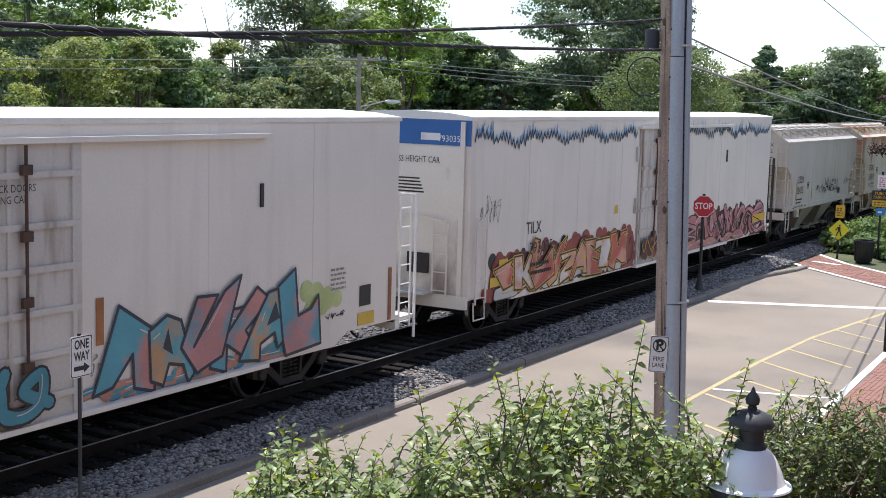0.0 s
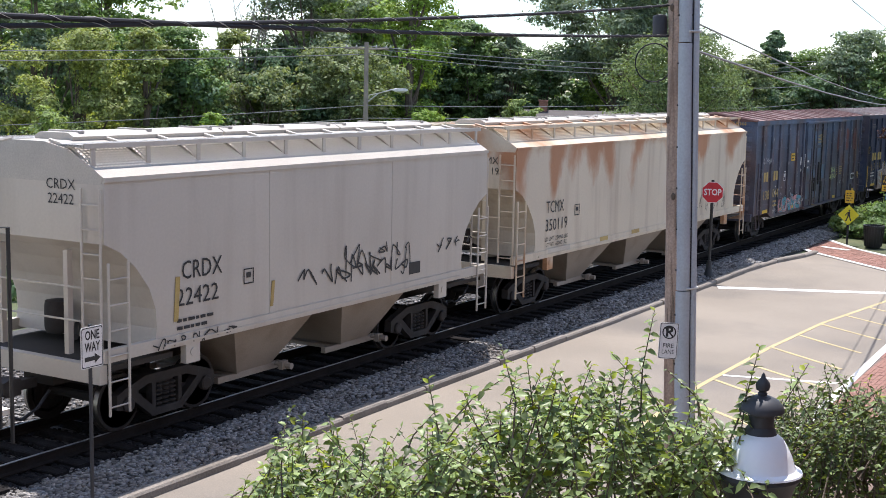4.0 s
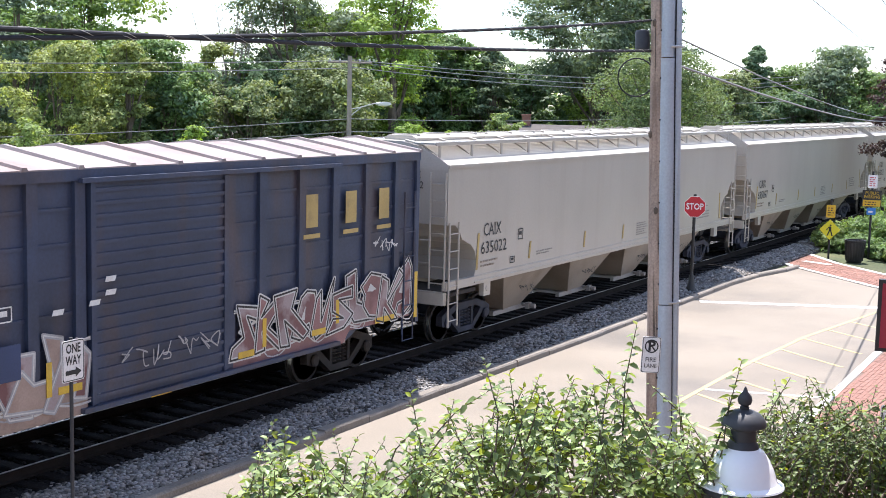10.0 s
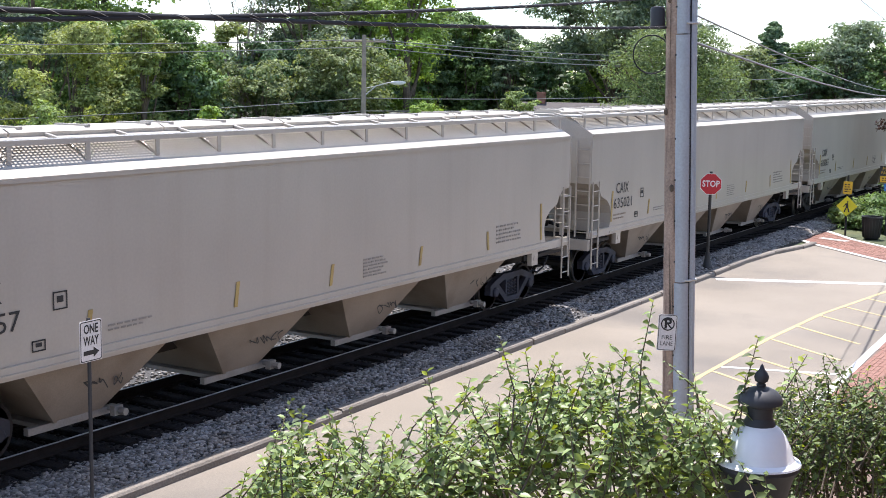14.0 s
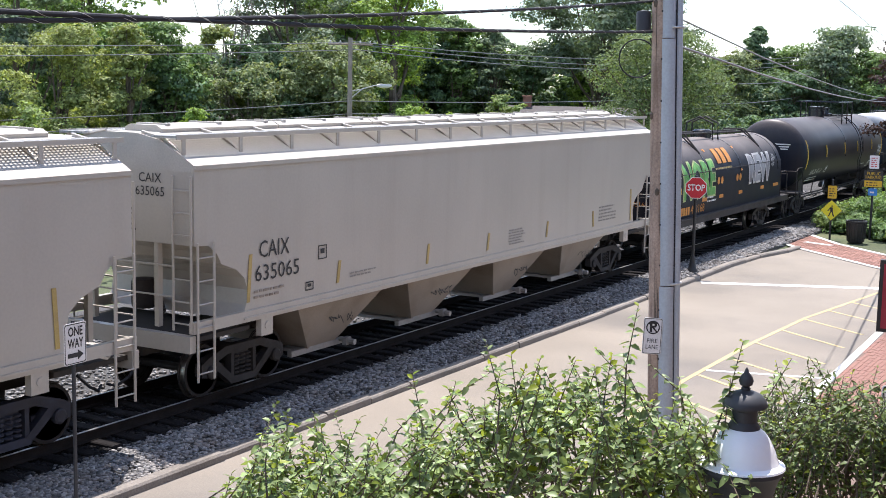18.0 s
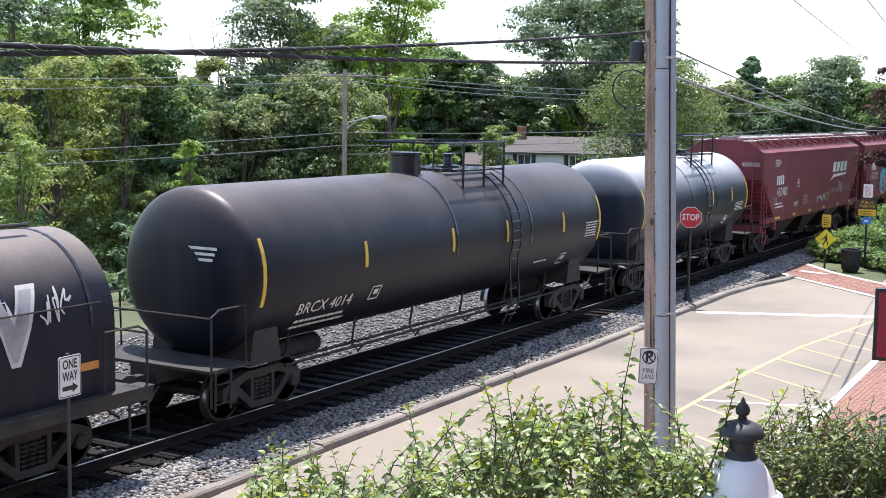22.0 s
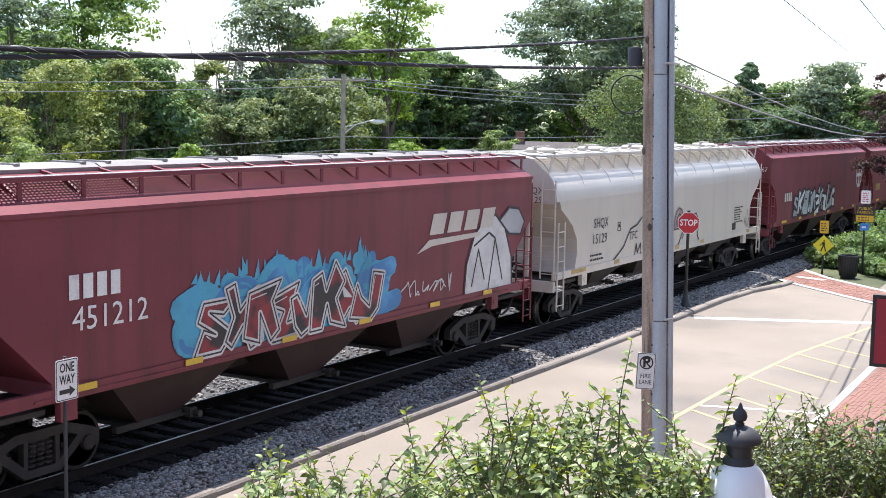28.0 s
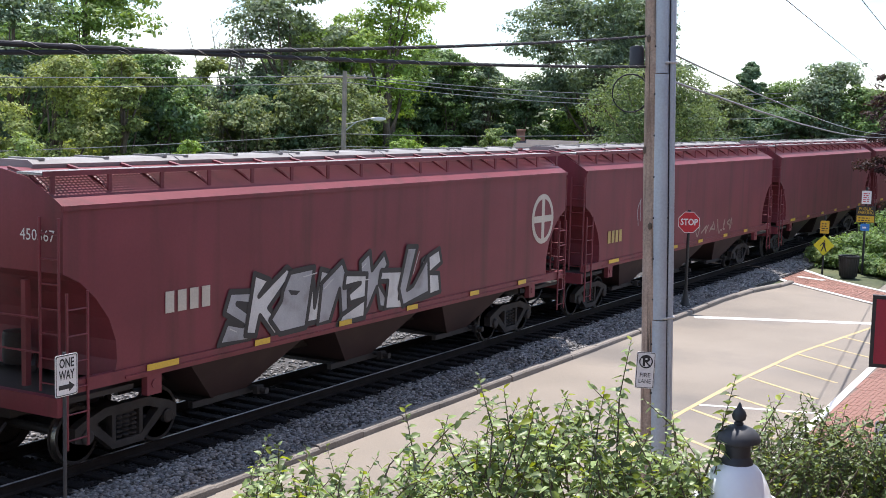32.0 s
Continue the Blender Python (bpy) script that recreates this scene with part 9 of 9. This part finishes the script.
ms = thing("parking_sign", "small white parking sign with unreadable black print", "sign", pose(12.12, 2.07, ROAD + 0.1, 0, 0, -79))
post(ms, 3.14, 0.025, lamp_black)
pl = sign_plate(ms, "plate", 0.36, 0.30, sign_white, pose(0, -0.03, 2.99), border=ink_black)
bars(pl, -0.12, 0.14, -0.1, 0.1, 3, -0.008, ink_black, 11)


# ---- post-top lamp and the leaves before the camera ----
def globe_lamp(x, y, top, label):
    ob = thing("street_lamp", label, "street lamp", pose(x, y, ROAD + 0.1))
    h = top - ROAD - 0.1
    s = Shape()
    s.turned((0, 0, h), [(0.0, 0.0), (0.008, -0.012), (0.014, -0.03), (0.034, -0.055), (0.040, -0.075), (0.034, -0.098), (0.018, -0.108), (0.026, -0.116), (0.024, -0.128), (0.048, -0.134), (0.088, -0.152), (0.112, -0.178), (0.122, -0.205), (0.121, -0.217), (0.10, -0.222), (0.076, -0.224), (0.075, -0.236), (0.070, -0.24), (0.069, -0.30), (0.084, -0.322), (0.088, -0.340), (0.0, -0.345)], 36)
    part("cap", s, lamp_black, ob, "black moulded cap with a finial", smooth=True)
    s = Shape()
    s.turned((0, 0, h), [(0.0, -0.338), (0.088, -0.340), (0.118, -0.362), (0.150, -0.405), (0.176, -0.460), (0.190, -0.505), (0.200, -0.525), (0.232, -0.540), (0.236, -0.550), (0.205, -0.556), (0.0, -0.558)], 40)
    part("globe", s, globe_white, ob, "white translucent globe", smooth=True)
    s = Shape()
    s.turned((0, 0, h), [(0.0, -0.557), (0.222, -0.557), (0.228, -0.575), (0.20, -0.62), (0.15, -0.80), (0.0, -0.80)], 30)
    part("collar", s, lamp_black, ob, smooth=True)
    s = Shape()
    s.turned((0, 0, 0), [(0.0, 0), (0.22, 0), (0.22, 0.5), (0.12, 0.8), (0.07, 1.0), (0.055, h - 1.0), (0.12, h - 0.86), (0.15, h - 0.78), (0.0, h - 0.76)], 20)
    part("post", s, lamp_black, ob, smooth=True)
    return ob


globe_lamp(6.72, 1.96, 4.003, "white globe street lamp with a black cap and finial")
globe_lamp(16.9, 2.72, 3.15, "white globe street lamp with a black cap and finial")


def leaf_blades(pos, along, up, size, rng):
    """Pointed, folded leaves: eight triangles each."""
    n = len(pos)
    along = along / np.linalg.norm(along, axis=1)[:, None]
    side = np.cross(up, along)
    side /= np.linalg.norm(side, axis=1)[:, None] + 1e-9
    nrm = np.cross(along, side)
    s = size[:, None]
    curl = (0.05 + 0.25 * rng.rand(n))[:, None]
    wd = (0.23 + 0.09 * rng.rand(n))[:, None]

    def p(u, w, lift):
        return pos + along * s * u + side * s * w + nrm * s * lift
    v = np.stack([p(0, 0, 0), p(0.36, 0, 0.02 - 0.15 * curl), p(0.7, 0, -0.5 * curl), p(1.0, 0, -1.1 * curl),
                  p(0.30, wd, 0.10), p(0.66, wd * 0.8, 0.07 - 0.45 * curl), p(0.30, -wd, 0.10), p(0.66, -wd * 0.8, 0.07 - 0.45 * curl)], 1)
    f = np.array([[0, 1, 4], [1, 5, 4], [1, 2, 5], [2, 3, 5], [0, 6, 1], [1, 6, 7], [1, 7, 2], [2, 7, 3]])[None] + 8 * np.arange(n)[:, None, None]
    return v.reshape(-1, 3), f.reshape(-1, 3)


def leafy_crown(label, a, b, profile, shoots, depth, leaf_size, count, seed, materials, trunk_at, step=0.024, fresh=0.06):
    """The top of a small tree: leafy shoots rising out of a mass along the line a to b."""
    rng = np.random.RandomState(seed)
    r = random.Random(seed)
    ob = thing("small_tree", label, "tree", pose(trunk_at[0], trunk_at[1], ROAD))
    o = Vector((trunk_at[0], trunk_at[1], ROAD))
    A, B = Vector(a), Vector(b)
    us, zs = [p[0] for p in profile], [p[1] for p in profile]
    wood, pos, alo, upp, siz, young = Shape(), [], [], [], [], []
    todo = [(r.random(), r.uniform(depth[0], depth[1]), None) for _ in range(count)] + [(u, r.uniform(-0.1, 0.15), z) for u, z in shoots]
    for u, dp, ztop in todo:
        tall = ztop is not None
        top = ztop if tall else float(np.interp(u, us, zs)) + r.gauss(-0.20, 0.12) - 0.10 * max(0, -dp) - 0.05 * max(0, dp)
        q = A.lerp(B, u) + FORE * dp
        ln = r.uniform(0.55, 0.8) if tall else r.uniform(0.35, 0.7)
        lean = Vector((r.gauss(0, 0.30 if tall else 0.55), r.gauss(0, 0.30 if tall else 0.55), 0)) + (RIGHT * 0.18 * (1 if u > 0.45 else -1) if tall else Vector((0, 0, 0)))
        tip = Vector((q.x, q.y, top))
        foot = tip - Vector((0, 0, ln)) - lean * ln
        mid = foot.lerp(tip, 0.5) + Vector((r.gauss(0, 0.035), r.gauss(0, 0.035), 0.02))
        wood.tube([tuple(foot - o), tuple(mid - o), tuple(tip - o)], [0.007, 0.0045, 0.0018], 5)
        m = int(ln / step)
        turn = r.uniform(0, 6.28)
        for k in range(m):
            f = 1 - (k + 0.2) / m
            if f < 0.12:
                continue
            pt = foot.lerp(mid, f * 2) if f < 0.5 else mid.lerp(tip, f * 2 - 1)
            turn += 2.4
            rise = 0.25 + 0.75 * max(0, (f - 0.82) / 0.18)
            dirn = Vector((math.cos(turn), math.sin(turn), rise - 0.20 + r.gauss(0, 0.4)))
            pos.append(pt - o)
            alo.append(dirn)
            upp.append((r.gauss(0, 0.55), r.gauss(0, 0.55), 1))
            siz.append(leaf_size * (0.62 + 0.48 * min(1, (1 - f) * 4)) * r.uniform(0.75, 1.2))
            young.append((f > 0.93 and tall and r.random() < 0.75) or r.random() < fresh * (f > 0.5))
    s = Shape()
    s.tube([(0, 0, -0.2), (0.03, 0.02, 1.4), (-0.02, 0.03, 2.6)], [0.09, 0.07, 0.05], 10)
    part("trunk", s, bark, ob, smooth=True)
    for k in range(14):
        q = A.lerp(B, (k + 0.5) / 14) - o
        lim = Shape()
        lim.tube([(0, 0, 1.6 + 0.06 * k), (q.x * 0.5, q.y * 0.5, 2.5), (q.x, q.y, 3.35)], [0.03, 0.018, 0.007], 6)
        part("limb", lim, bark, ob)
    tagged(part("twigwork", wood, bark, ob), kind="stuff")
    pos, alo, upp, siz, young = np.array(pos), np.array(alo), np.array(upp, float), np.array(siz), np.array(young)
    for nm, mask, m in (("leaves", ~young, materials[0]), ("young_leaves", young, materials[1])):
        v, f = leaf_blades(pos[mask], alo[mask], upp[mask], siz[mask], rng)
        raw(nm, v, f, m, ob)
    return ob


leafy_crown("small green tree with pointed leaves and upright young shoots", (5.40, 4.50, 0), (6.80, 1.95, 0),
            ((0.0, 3.30), (0.06, 3.50), (0.12, 3.55), (0.25, 3.50), (0.32, 3.46), (0.38, 3.60), (0.48, 3.74), (0.58, 3.84), (0.69, 3.84), (0.74, 3.86), (0.83, 3.72), (0.91, 3.78), (0.96, 3.60), (1.07, 3.43)),
            ((0.075, 3.58), (0.18, 3.57), (0.356, 3.90), (0.494, 4.08), (0.543, 4.02), (0.603, 3.98), (0.67, 3.97), (0.729, 4.05), (0.784, 4.30), (0.76, 3.96), (0.977, 4.14), (0.954, 3.94), (1.074, 4.04), (0.422, 3.76), (0.829, 3.81), (0.278, 3.50), (0.57, 3.95), (0.70, 3.98)),
            (-0.35, 1.0), 0.068, 400, 5, (leaf_bush, leaf_young), (6.2, 3.3), 0.021)
leafy_crown("dark green bush with small leaves beside the street lamp", (8.68, 2.40, 0), (9.05, 1.2, 0),
            ((0.0, 3.26), (0.15, 3.40), (0.27, 3.48), (0.45, 3.52), (0.63, 3.51), (1.0, 3.46)), ((0.05, 3.62), (0.45, 3.60), (0.7, 3.56)),
            (-0.5, 0.8), 0.052, 420, 9, (leaf_hedge, leaf_young), (8.9, 1.8), 0.022, 0.05)


def motions():
    stops = [0.0, 1.5, 3.0, 4.5, 6.0, 7.5, 9.0, 12.0, 16.0, 20.0, 24.0, 28.0, 32.0]
    for car, x0 in TRAIN:
        walk(car, [(t, pose(x0 - travelled(t), TRACK_Y, 0)) for t in stops])
    steps = [k / 15 for k in range(481)]
    for ws, dx, start in WHEELSETS:
        walk(ws, [(t, pose(dx, 0, WHEEL_R, 0, start - math.degrees(travelled(t) / WHEEL_R), 0)) for t in steps])


motions()
